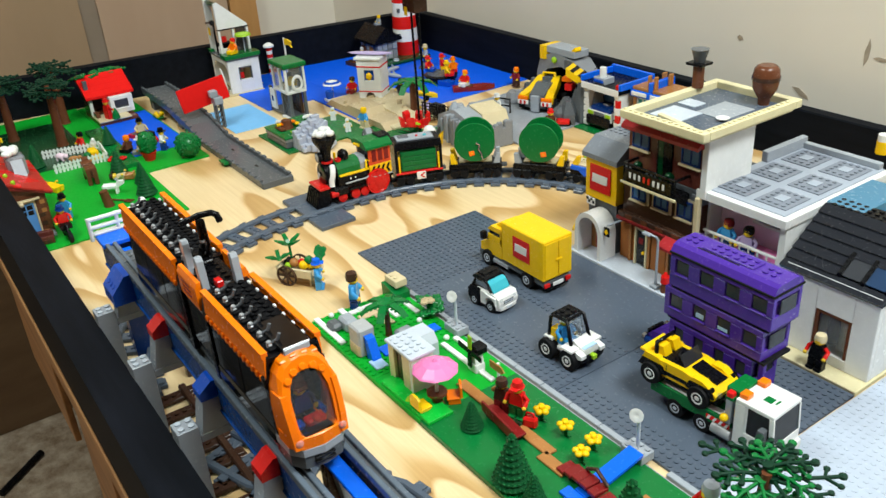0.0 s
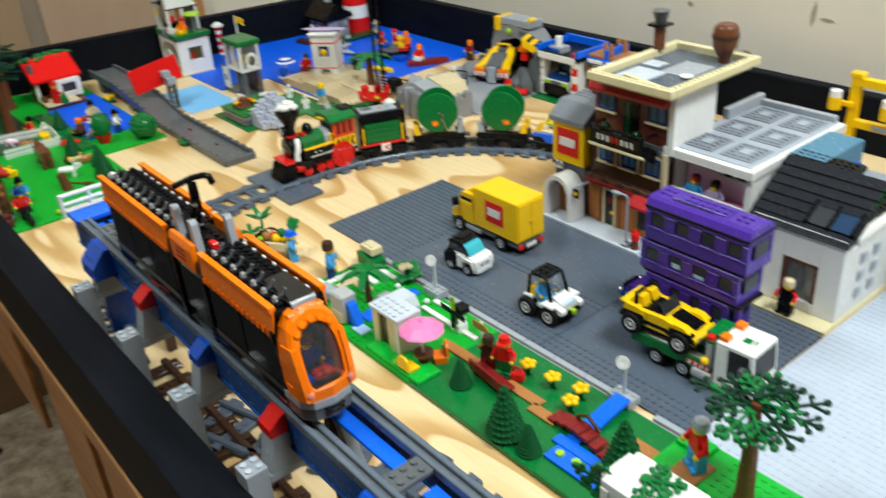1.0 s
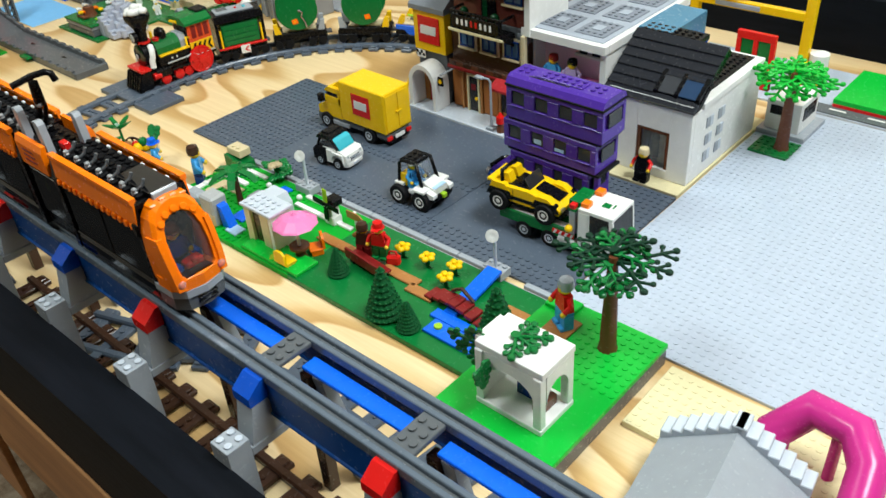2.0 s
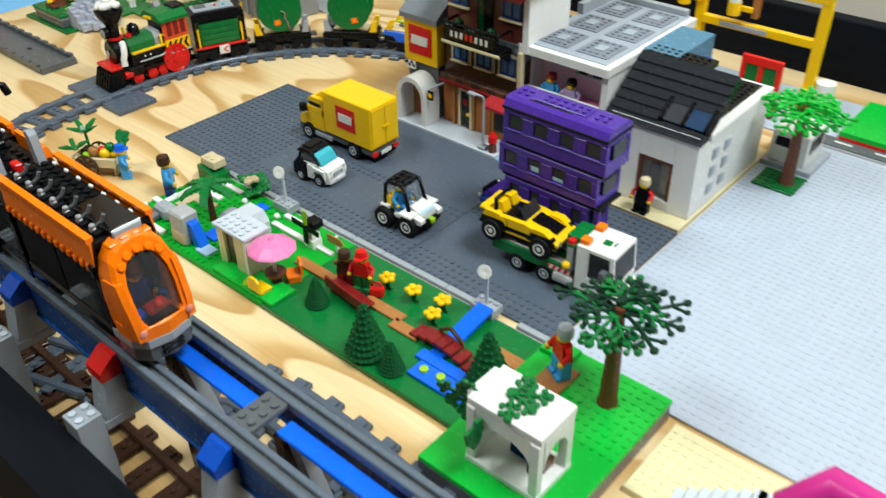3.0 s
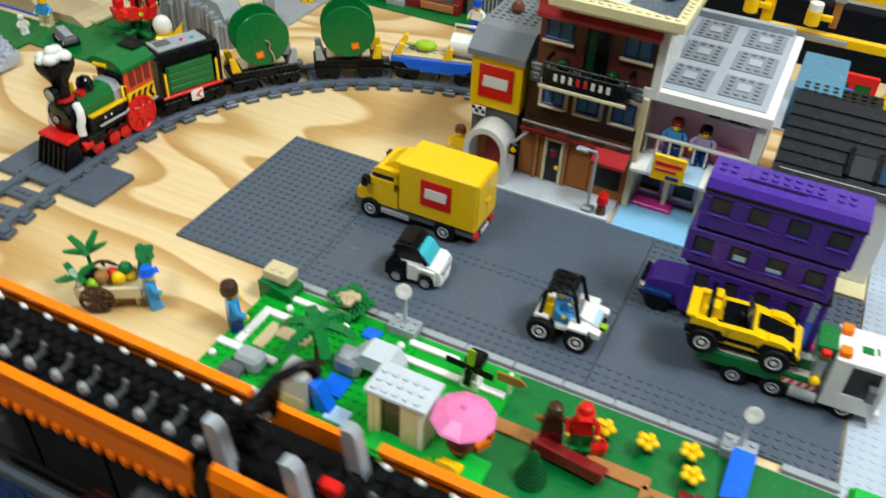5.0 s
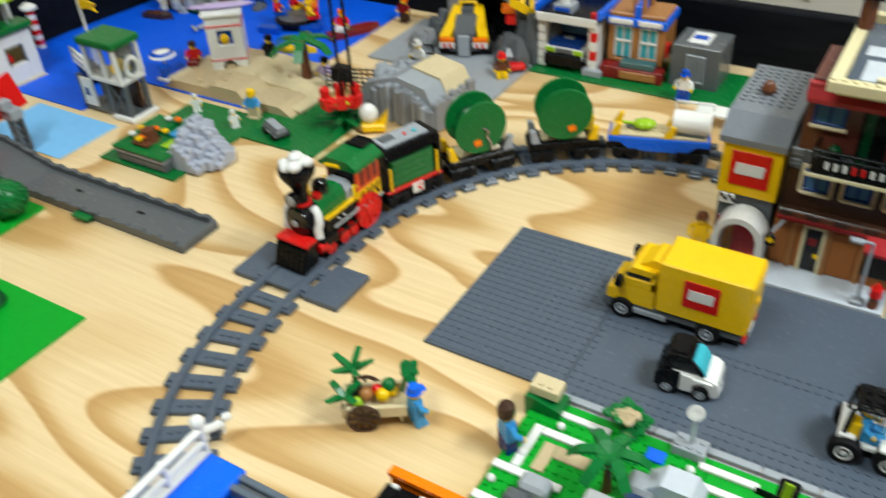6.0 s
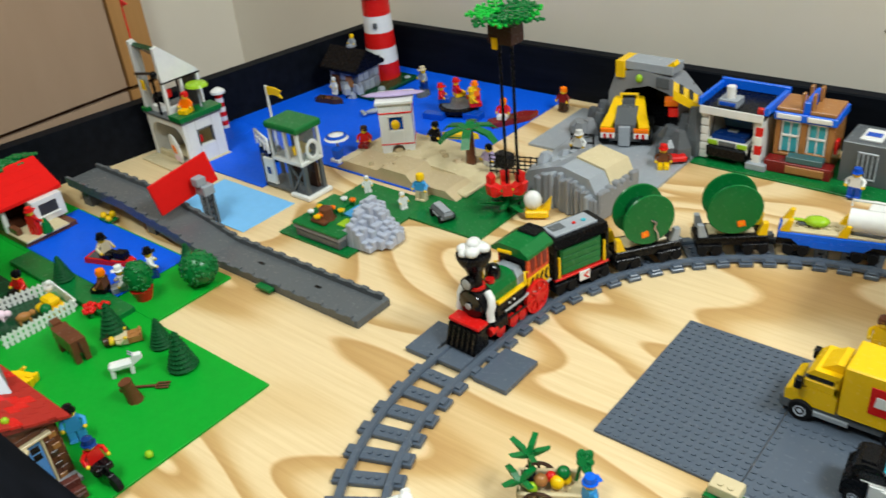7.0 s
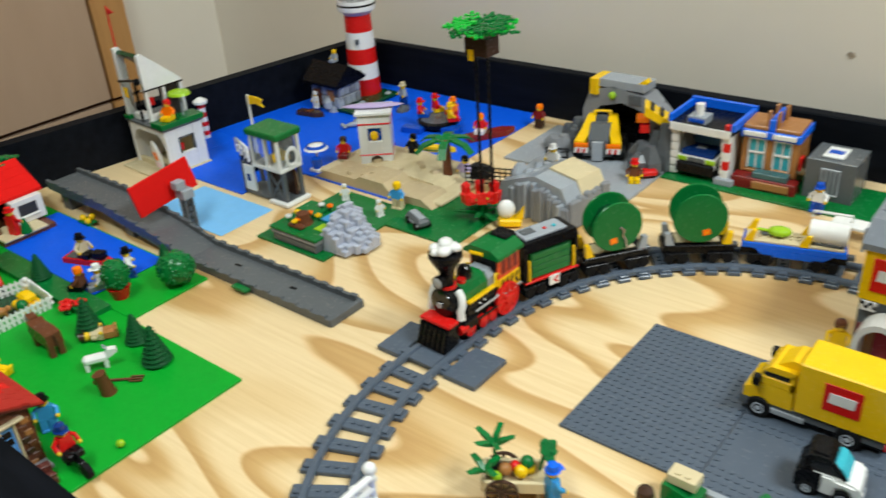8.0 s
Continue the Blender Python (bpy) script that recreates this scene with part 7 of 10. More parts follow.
def garden_end():
    g = thing("raised_lawn", 5.71, -1.76, 0, label="raised bright green lawn block with studs", category="lawn")
    part("base", Build("dark_grey").box(0, 1.09, 0, 1.6, 0, 0.15), g, "dark grey edge course")
    part("lawn", Build("bright_green").box(0, 1.09, 0, 1.62, 0.15, 0.2), g)
    part("studs", Build("bright_green").studs(0.45, 0.8, 8, 10, 0.2, 8, whole, 0.008), g, kind="stuff")
    part("path_tile", Build("nougat").box(0.18, 0.42, 1.02, 1.4, 0.2, 0.222), g)
    part("step", Build("bright_green").box(0.02, 0.3, 1.42, 1.6, 0.2, 0.24), g)
    ft = thing("leaf_tree", 6.44, -0.47, 0.2, 20, label="toy tree with dark green leaf sprays and tapered trunk", category="tree", group="toy leaf trees")
    part("trunk", Build("brown").lathe([(0.085, 0), (0.070, 0.05), (0.060, 0.4), (0.048, 0.72), (0.035, 0.90)], 14), ft)
    for c, a, z, r, tilt in (("leaf_dark", 15, 0.85, 0.48, -6), ("leaf_dark", 150, 0.86, 0.44, 6), ("green", 60, 0.90, 0.32, 10), ("green", -75, 0.76, 0.30, 14), ("green", 230, 0.84, 0.34, -8), ("leaf_dark", 95, 0.92, 0.32, -12)):
        lf = Build(c)
        sprig(lf, 0.04 * math.cos(radians(a)), 0.04 * math.sin(radians(a)), z, r, a, tilt)
        part("leaf_spray", lf, ft, "near-black green leaf spray" if c == "leaf_dark" else "mid-green leaf spray")
    figure(6.02, -0.47, 0.222, -30, "red", "azure", "light_grey", False, label="toy figure in a red top with blue trousers and grey hair").scale = (1.15, 1.15, 1.22)
    z = thing("garden_gazebo", 6.0, -1.55, 0.2, label="white toy gazebo with arched sides and climbing leaves", category="gazebo")
    part("floor", Build("white").box(-0.02, 0.58, -0.02, 0.40, 0, 0.05), z)
    part("roof", Build("white").box(-0.02, 0.58, 0.0, 0.40, 0.53, 0.59).box(-0.06, 0.1, 0.05, 0.35, 0.53, 0.585), z, "flat white roof")
    for x in (0.02, 0.54):
        for y in (0.02, 0.36):
            part("corner_post", Build("white").box(x - 0.035, x + 0.035, y - 0.035, y + 0.035, 0.05, 0.53), z)

    def arch(w):
        pts = [(0, 0.48), (0, 0.0)] + [(w / 2 - w / 2 * math.cos(radians(a)), 0.22 + 0.16 * math.sin(radians(a))) for a in range(0, 181, 20)] + [(w, 0.0), (w, 0.48)]
        return [(x, max(z, 0.22) + 0.05) if i > 1 and i < len(pts) - 2 else (x, z + 0.05 if i in (0, len(pts) - 1) else 0.27) for i, (x, z) in enumerate(pts)]

    part("side_arch", Build("white").move(0.055, 0.0, 0).prism(arch(0.45), 0.0, 0.03), z)
    part("side_arch", Build("white").move(0.055, 0.35, 0).prism(arch(0.45), 0.0, 0.03), z)
    part("side_arch", Build("white").move(0.56, 0.055, 0, 0, 0, 90).prism(arch(0.27), -0.02, 0.02), z)
    part("side_wall", Build("white").box(0.0, 0.03, 0.06, 0.32, 0.05, 0.53), z)
    part("seat", Build("navy").box(0.2, 0.36, 0.2, 0.3, 0.05, 0.16).use("brown").box(0.4, 0.5, 0.12, 0.3, 0.05, 0.14), z)
    lv = Build("green")
    sprig(lv, 0.20, 0.2, 0.605, 0.25, 10)
    sprig(lv, -0.03, 0.1, 0.46, 0.26, 200, 80)
    sprig(lv, 0.12, -0.035, 0.40, 0.14, -90, 86)
    part("climbing_leaves", lv, z, "dark green climbing leaf sprays")
    # front right corner: grey roof and pink slide
    hs = thing("castle_shed", 7.42, -1.75, 0.03, 8, label="grey stepped toy shed roof with a red striped edge", category="shed")
    part("wall", Build("light_grey").box(0, 0.9, 0, 0.7, 0, 0.3), hs)
    part("roof", Build("light_grey").prism([(-0.05, 0.3), (0.45, 0.62), (0.95, 0.3)], 0.0, 0.72), hs)
    for k in range(7):
        part("roof_step", Build("pale_grey").box(-0.05 + k * 0.075, 0.03 + k * 0.075, 0.6, 0.76, 0.28 + k * 0.048, 0.38 + k * 0.048), hs)
        part("roof_step", Build("pale_grey").box(0.87 - k * 0.075, 0.95 - k * 0.075, 0.6, 0.76, 0.28 + k * 0.048, 0.38 + k * 0.048), hs)
    part("trim", Build("red").prism([(0.5, 0.6), (0.9, 0.34), (0.9, 0.28), (0.5, 0.54)], -0.03, 0.0), hs, "red and black edge")
    sl = thing("slide", 8.15, -0.75, 0.055, label="magenta curved toy slide", category="slide")
    pts = [(-0.25, -0.1, 0.1), (-0.28, 0.1, 0.3), (-0.1, 0.25, 0.5), (0.2, 0.2, 0.52), (0.35, 0.0, 0.45), (0.4, -0.3, 0.3)]
    part("chute", Build("magenta").tube(pts, 0.13, 12), sl, "magenta tube chute")
    part("support", Build("magenta").cyl(0.1, 0.2, 0.0, 0.42, 0.04), sl)
    kk = thing("flower_booth", 7.9, -1.3, 0.03, -20, label="brown toy booth with a lime and white top rail", category="booth")
    part("body", Build("dark_red").box(0, 0.5, 0, 0.4, 0, 0.3), kk)
    part("shutter", Build("dark_brown").box(0.1, 0.4, -0.01, 0.0, 0.05, 0.28), kk)
    part("top_rail", Build("lime").box(-0.02, 0.18, -0.03, 0.06, 0.3, 0.36), kk)
    part("top_rail", Build("white").box(0.18, 0.36, -0.03, 0.06, 0.3, 0.37), kk)
    part("top_rail", Build("lime").box(0.36, 0.54, -0.03, 0.06, 0.3, 0.36), kk)
    ls = Build("green")
    sprig(ls, 0.0, 0.1, 0.36, 0.2, 160, 30)
    part("leaves", ls, kk)


garden_end()


def street_figures():
    c = thing("vegetable_cart", 0.13, -0.88, 0.0, 32, label="tan toy handcart heaped with fruit and plants", category="cart")
    part("tray", Build("tan").box(-0.26, 0.24, -0.13, 0.13, 0.12, 0.15), c)
    for y in (-0.13, 0.13):
        part("tray_side", Build("tan").box(-0.26, 0.24, y - 0.018, y + 0.018, 0.12, 0.23), c)
    part("tray_end", Build("tan").box(-0.27, -0.24, -0.13, 0.13, 0.12, 0.23), c)
    for s in (-1, 1):
        wh = part("wheel", Build("dark_brown").lathe([(0.12, s * 0.15), (0.135, s * 0.15), (0.135, s * 0.18), (0.12, s * 0.18), (0.12, s * 0.15)], 20, 0.135, -0.1, axis="y", cap=False), c, "dark spoked wheel")
        for k in range(4):
            part("spoke", Build("dark_brown").move(-0.1, s * 0.165, 0.135, 0, 45 * k, 0).box(-0.12, 0.12, -0.008, 0.008, -0.012, 0.012), wh)
    part("leg", Build("tan").box(0.17, 0.2, -0.1, 0.1, 0, 0.12), c)
    for c0, x, y, z, r in (("yellow", 0.05, 0.0, 0.22, 0.06), ("yellow", 0.12, 0.06, 0.2, 0.05), ("red", 0.0, 0.05, 0.23, 0.05), ("nougat", -0.08, 0.0, 0.24, 0.06), ("lime", -0.15, -0.04, 0.2, 0.05), ("green", 0.1, 0.06, 0.27, 0.06)):
        part("fruit", Build(c0).ball(x, y, z, r), c, "%s toy produce" % c0)
    part("crate", Build("black").box(-0.22, -0.12, -0.02, 0.1, 0.16, 0.26), c)
    part("stem", Build("green").tube([(-0.16, 0.08, 0.2), (-0.17, 0.08, 0.42)], 0.016), c)
    for k in range(5):
        part("leaf", Build("green").move(-0.17, 0.08, 0.42, 0, -30, 72 * k).prism([(0, 0), (0.08, 0.03), (0.2, 0.0), (0.08, -0.01)], -0.025, 0.025), c)
    for k in range(4):
        part("leaf", Build("green").move(-0.24, -0.08, 0.3, 0, -20, 90 * k + 40).prism([(0, 0), (0.08, 0.03), (0.17, 0.0), (0.08, -0.01)], -0.025, 0.025), c)
    lv = Build("green").tube([(0.2, 0.05, 0.2), (0.24, 0.05, 0.40)], 0.016)
    sprig(lv, 0.24, 0.05, 0.40, 0.10, 30, 50)
    part("leaf_spray", lv, c, "bright green leaf spray")
    figure(0.44, -0.80, 0, 150, "azure", "azure", "bright_blue", True, label="toy figure all in blue behind the handcart")
    figure(1.20, -0.72, 0, 140, "azure", "navy", "dark_brown", False, label="brown-haired toy figure in a pale blue shirt").scale = (1.2, 1.2, 1.3)
    solid("toy_dog", Build("white").box(-0.1, 0.08, -0.035, 0.035, 0.06, 0.12, 0.02).box(0.06, 0.14, -0.03, 0.03, 0.1, 0.17, 0.02).box(-0.09, -0.06, -0.03, 0.03, 0, 0.07).box(0.04, 0.07, -0.03, 0.03, 0, 0.07), -0.80, -1.72, 0.11, 60, "small white toy dog on the track edge", "toy animal")


street_figures()


# ---- the farm ----
def farm():
    plate("farm_lawn", "lawn", -9.6, -2.97, -3.48, -1.2, 0, 0.03, "broad plain green farm lawn sheet", None, "lawn")
    plate("farm_lawn", "lawn", -9.5, -4.92, -1.195, -0.12, 0, 0.03, "green lawn sheet round the lake", None, "lawn")
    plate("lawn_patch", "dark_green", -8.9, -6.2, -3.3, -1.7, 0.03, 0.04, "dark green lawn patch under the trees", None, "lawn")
    plate("lake", "sea_blue", -8.35, -5.76, -1.15, -0.15, 0.031, 0.045, "bright blue toy lake", None, "lake")
    plate("ditch", "green", -7.7, -5.3, -1.5, -1.2, 0.03, 0.10, "dark green raised bank along the lake", None, "bank")
    h = thing("lake_house", -8.93, -1.15, 0.03, label="white toy lake house with a bright red roof", category="house")
    part("base", Build("brown").box(0.0, 1.0, 0.0, 0.75, 0, 0.08), h)
    part("deck", Build("tan").box(0.55, 1.05, 0.0, 0.62, 0.08, 0.11), h, "tan plank deck")
    part("wall", Build("white").box(0.45, 0.52, 0.4, 0.75, 0.08, 0.46), h)
    part("wall", Build("white").box(0.45, 0.52, 0.0, 0.06, 0.08, 0.46), h)
    part("wall", Build("dark_brown").box(0.0, 0.45, 0.0, 0.06, 0.08, 0.46).box(0.0, 0.06, 0.06, 0.75, 0.08, 0.46), h)
    part("wall", Build("white").box(0.06, 0.45, 0.69, 0.75, 0.08, 0.46), h)
    w = part("window", Build("white").box(0.52, 0.54, 0.45, 0.72, 0.22, 0.25).box(0.52, 0.54, 0.45, 0.72, 0.4, 0.43), h)
    part("pane", Build("smoke").box(0.515, 0.53, 0.47, 0.70, 0.25, 0.40), w)
    pr = part("porch_room", Build("white").box(0.52, 0.74, 0.34, 0.78, 0.11, 0.45), h, "white porch room with a dark window")
    part("pane", Build("smoke").box(0.738, 0.746, 0.42, 0.68, 0.22, 0.38), pr)
    part("sill", Build("white").box(0.74, 0.77, 0.40, 0.70, 0.19, 0.215), pr)
    rf = part("roof", Build("sign_red").prism([(0.62, 0.44), (0.62, 0.48), (0.08, 0.78), (0.0, 0.78), (0.0, 0.72)], -0.06, 0.85), h, "bright red sloping roof")
    for k in range(4):
        f = k / 4
        part("roof_tile_course", Build("sign_red").prism([(0.64 - 0.56 * f, 0.455 + 0.31 * f), (0.64 - 0.56 * f, 0.50 + 0.31 * f), (0.50 - 0.56 * f, 0.575 + 0.31 * f), (0.50 - 0.56 * f, 0.55 + 0.31 * f)], -0.065, 0.855), rf)
    lv = Build("green")
    for k in range(4):
        sprig(lv, 0.0, -0.0 + 0.26 * k, 0.80, 0.2, 60 * k, 10)
    part("ridge_foliage", lv, h, "green plants along the ridge")
    part("chimney", Build("dark_grey").box(0.36, 0.44, -0.02, 0.06, 0.6, 0.78), h)
    part("canoe_rack", Build("brown").box(0.56, 0.78, 0.02, 0.1, 0.11, 0.2), h)
    figure(-7.99, -0.94, 0.14, 200, "red", "red", "red", True, label="toy figure in red on the lake deck")
    solid("green_plant_pot", Build("green").lathe([(0.08, 0), (0.06, 0.1), (0.02, 0.2)], 8), -7.92, -0.82, 0.14, label="small green plant on the deck", category="plant")
    solid("yellow_flowers", Build("yellow").ball(0, 0, 0.06, 0.05).ball(0.1, 0.08, 0.07, 0.05).ball(0.16, -0.02, 0.06, 0.045).use("green").box(-0.05, 0.2, -0.06, 0.1, 0, 0.03), -7.7, -0.12, 0.046, label="yellow toy flowers by the lake", category="flowers")
    bt = thing("row_boat", -6.55, -0.72, 0.047, 20, label="red toy rowing boat with an outboard on the lake", category="boat")
    part("hull", Build("red").prism([(-0.34, -0.1), (0.2, -0.1), (0.36, -0.03), (0.36, 0.03), (0.2, 0.1), (-0.34, 0.1)], 0, 0.07, "z"), bt)
    part("floor", Build("dark_grey").prism([(-0.3, -0.07), (0.18, -0.07), (0.28, 0.0), (0.18, 0.07), (-0.3, 0.07)], 0.07, 0.078, "z"), bt)
    part("motor", Build("black").box(0.1, 0.26, -0.06, 0.06, 0.07, 0.17), bt)
    figure(-6.62, -0.74, 0.12, 100, "tan", "black", "black", True, label="toy boatman in a tan vest and black cap", sit=True)
    figure(-5.78, -0.62, 0.03, 150, "white", "navy", "black", True, label="toy sailor in a white shirt by the lake")
    figure(-5.84, -1.0, 0.046, -20, "white", "light_grey", "white", True, sit=True, label="white-capped toy figure by the lake")
    figure(-5.9, -1.2, 0.1, -60, "brown", "black", "orange", False, sit=True, label="orange-haired toy figure by the lake")
    pt = thing("potted_bush", -5.45, -0.98, 0.03, label="green oval bush in a red pot", category="bush")
    part("pot", Build("red").lathe([(0.09, 0), (0.13, 0.13), (0.14, 0.15)], 14), pt)
    fo = Build("green").ball(0, 0, 0.3, 0.165, 0.95, 0.95, 1.25, 14)
    for k in range(90):
        a, u = random.uniform(0, 6.28), random.uniform(-0.7, 1)
        q = math.sqrt(1 - u * u) * 0.155
        fo.ball(q * math.cos(a), q * math.sin(a), 0.3 + 0.2 * u, 0.024, 1, 1, 0.7, 6)
    part("foliage", fo, pt)
    rb = thing("round_bush", -5.1, -0.40, 0.03, label="round dark green toy bush on the lawn", category="bush")
    fb = Build("green").ball(0, 0, 0.22, 0.215, 1, 1, 1, 18)
    for k in range(150):
        a, u = random.uniform(0, 6.28), random.uniform(-0.8, 1)
        q = math.sqrt(1 - u * u) * 0.215
        fb.ball(q * math.cos(a), q * math.sin(a), 0.22 + 0.205 * u, 0.022, n=6)
    part("foliage", fb, rb)
    pine(-5.05, -1.62, 0.03, 0.46, "dark green toy pine beside red flowers")
    pine(-4.46, -1.42, 0.03, 0.36, "dark green toy pine at the lawn edge")
    pine(-3.94, -1.52, 0.03, 0.46, "large dark green toy pine at the lawn corner")
    pine(-6.6, -1.34, 0.10, 0.34, "dark green toy pine on the bank")
    pine(-5.6, -0.22, 0.03, 0.32, "dark green toy pine behind the lake figures")
    pine(-5.2, -2.95, 0.03, 0.44, "dark green toy pine beside the cottage")
    pine(-6.5, -2.62, 0.03, 0.42, "dark green toy pine by the fence corner")
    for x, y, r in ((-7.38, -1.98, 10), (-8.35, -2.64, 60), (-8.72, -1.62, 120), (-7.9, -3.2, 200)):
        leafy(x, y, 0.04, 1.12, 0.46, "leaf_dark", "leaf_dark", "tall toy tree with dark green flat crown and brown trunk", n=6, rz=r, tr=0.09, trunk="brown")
    for pts in (((-5.96, -2.45), (-5.96, -1.55)), ((-6.85, -2.45), (-6.6, -1.5)), ((-6.6, -1.5), (-5.96, -1.55))):
        (x0, y0), (x1, y1) = pts
        f = thing("picket_fence", x0, y0, 0.03, math.degrees(math.atan2(y1 - y0, x1 - x0)), label="white toy picket fence round the pigsty", category="fence", group="picket fences")
        ln = math.hypot(x1 - x0, y1 - y0)
        part("rail", Build("white").box(0, ln, -0.012, 0.012, 0.04, 0.065), f)
        part("rail", Build("white").box(0, ln, -0.012, 0.012, 0.11, 0.135), f)
        k = 0.03
        while k < ln - 0.02:
            part("picket", Build("white").prism([(k - 0.02, 0), (k + 0.02, 0), (k + 0.02, 0.15), (k, 0.18), (k - 0.02, 0.15)], -0.02, -0.012), f)
            k += 0.062
    solid("toy_pig", Build("pale_pink").ball(0, 0, 0.08, 0.08, 1.3, 0.8, 0.8).ball(0.11, 0, 0.09, 0.045).box(-0.07, -0.04, -0.05, 0.05, 0, 0.06).box(0.04, 0.07, -0.05, 0.05, 0, 0.06), -6.55, -2.2, 0.03, 40, "pink toy pig inside the fence", "toy animal")
    solid("toy_pig", Build("nougat").ball(0, 0, 0.08, 0.07, 1.3, 0.8, 0.8).ball(0.1, 0, 0.09, 0.04).box(-0.07, -0.04, -0.05, 0.05, 0, 0.06).box(0.04, 0.07, -0.05, 0.05, 0, 0.06), -6.25, -2.05, 0.03, 80, "tan toy pig inside the fence", "toy animal")
    hc = thing("hen_coop", -6.2, -1.75, 0.03, label="yellow toy hen coop with white birds", category="coop")
    part("base", Build("yellow").box(-0.16, 0.16, -0.12, 0.14, 0, 0.1, 0.03), hc)
    part("top", Build("yellow").box(-0.1, 0.12, -0.06, 0.1, 0.1, 0.2, 0.03), hc)
    part("bird", Build("white").ball(-0.08, 0.08, 0.26, 0.06).ball(-0.04, 0.08, 0.33, 0.035), hc)
    part("bush", Build("green").ball(0.12, -0.1, 0.13, 0.07), hc)
    solid("toy_cow", Build("brown").prism([(-0.26, 0.13), (-0.25, 0.28), (-0.10, 0.29), (0.10, 0.27), (0.20, 0.29), (0.22, 0.15), (0.05, 0.11)], -0.085, 0.085).prism([(0.17, 0.20), (0.20, 0.31), (0.29, 0.33), (0.35, 0.25), (0.34, 0.21), (0.26, 0.18)], -0.05, 0.05).box(-0.25, -0.17, -0.085, -0.02, 0, 0.15).box(-0.25, -0.17, 0.02, 0.085, 0, 0.15).box(0.11, 0.19, -0.085, -0.02, 0, 0.16).box(0.11, 0.19, 0.02, 0.085, 0, 0.16)
          .use("dark_brown").tube([(-0.26, 0, 0.26), (-0.29, 0, 0.14)], 0.012, 5), -5.2, -2.04, 0.03, 176, "brown toy cow on the lawn", "toy animal")
    solid("tree_stump", Build("brown").move(0, 0, 0, 6, -8, 0).lathe([(0.085, -0.01), (0.075, 0.05), (0.066, 0.22), (0.07, 0.25), (0.05, 0.252)], 9).box(-0.13, -0.05, -0.018, 0.018, 0.10, 0.15, 0.01), -3.92, -2.11, 0.03, 20, "upright brown toy stump on the lawn", "tree stump")
    solid("hay_fork", Build("brown").tube([(-0.2, 0, 0.02), (0.06, 0, 0.02)], 0.014).tube([(0.06, -0.04, 0.02), (0.18, -0.04, 0.02)], 0.01).tube([(0.06, 0, 0.02), (0.18, 0, 0.02)], 0.01).tube([(0.06, 0.04, 0.02), (0.18, 0.04, 0.02)], 0.01).box(0.045, 0.065, -0.045, 0.045, 0.01, 0.03), -3.95, -1.9, 0.03, 40, "brown toy pitchfork lying on the lawn", "pitchfork")
    solid("toy_goat", Build("white").box(-0.15, 0.10, -0.055, 0.055, 0.075, 0.165, 0.03).prism([(0.07, 0.12), (0.10, 0.21), (0.19, 0.20), (0.20, 0.16), (0.11, 0.11)], -0.035, 0.035).box(-0.14, -0.10, -0.05, -0.015, 0, 0.09).box(-0.14, -0.10, 0.015, 0.05, 0, 0.09).box(0.05, 0.09, -0.05, -0.015, 0, 0.09).box(0.05, 0.09, 0.015, 0.05, 0, 0.09)
          .use("light_grey").tube([(0.11, 0.02, 0.205), (0.07, 0.025, 0.25)], 0.01, 5).tube([(0.11, -0.02, 0.205), (0.07, -0.025, 0.25)], 0.01, 5), -4.38, -1.92, 0.03, 60, "white toy goat with grey horns on the lawn", "toy animal")
    for x, y in ((-5.75, -1.5), (-5.62, -1.4), (-5.66, -1.56)):
        flower(x, y, 0.03, "red", 0.08)
    figure(-4.78, -1.45, 0.08, 150, "tan", "nougat", "dark_brown", True, label="toy figure in tan lying by the pines", rx=-88)
    figure(-5.05, -2.56, 0.07, 120, "yellow", "yellow", "black", False, label="toy figure in yellow lying on the lawn", rx=-80)
    solid("lime_ball", Build("lime").ball(0, 0, 0.04, 0.04), -3.1, -2.5, 0.03, label="small lime ball on the lawn", category="ball")
    # cottage at the rim
    c = thing("farm_cottage", -3.95, -3.28, 0.03, label="brown toy cottage with a red shingled roof and blue door", category="house")
    part("wall", Build("brown").box(-1.0, 0.42, -0.15, 0.28, 0, 0.62), c, "brown brick wall")
    for r in range(9):
        for q in range(6):
            y = -0.15 + 0.075 * q + (0.0375 if r % 2 else 0.0)
            if y > 0.22 or -0.12 < y < 0.12:
                continue
            part("brick", Build(("brown", "dark_brown", "nougat")[(r * 5 + q * 3) % 7 % 3]).box(0.42, 0.436, y + 0.003, min(y + 0.072, 0.28), 0.02 + r * 0.064, 0.078 + r * 0.064, 0.004), c)
    for r in range(9):
        for q in range(5):
            part("brick", Build(("brown", "dark_brown")[(r + q * 3) % 5 % 2]).box(0.30 - q * 0.14 + (0.05 if r % 2 else 0), 0.415 - q * 0.14 + (0.0 if r % 2 else 0), 0.28, 0.294, 0.02 + r * 0.064, 0.078 + r * 0.064, 0.004), c)
    dr = part("door", Build("door_blue").box(0.42, 0.445, -0.11, 0.11, 0.05, 0.53), c, "light blue door with four dark panes")
    for y in (-0.085, 0.010):
        for z in (0.35, 0.43):
            part("pane", Build("black").box(0.445, 0.450, y, y + 0.075, z, z + 0.065, 0.002), dr)
    part("knob", Build("black").ball(0.455, -0.075, 0.24, 0.030), dr)
    part("door_frame", Build("tan").box(0.42, 0.455, -0.135, -0.11, 0.02, 0.53).box(0.42, 0.455, 0.11, 0.135, 0.02, 0.53).box(0.42, 0.455, -0.135, 0.135, 0.53, 0.555), c, "tan door frame")
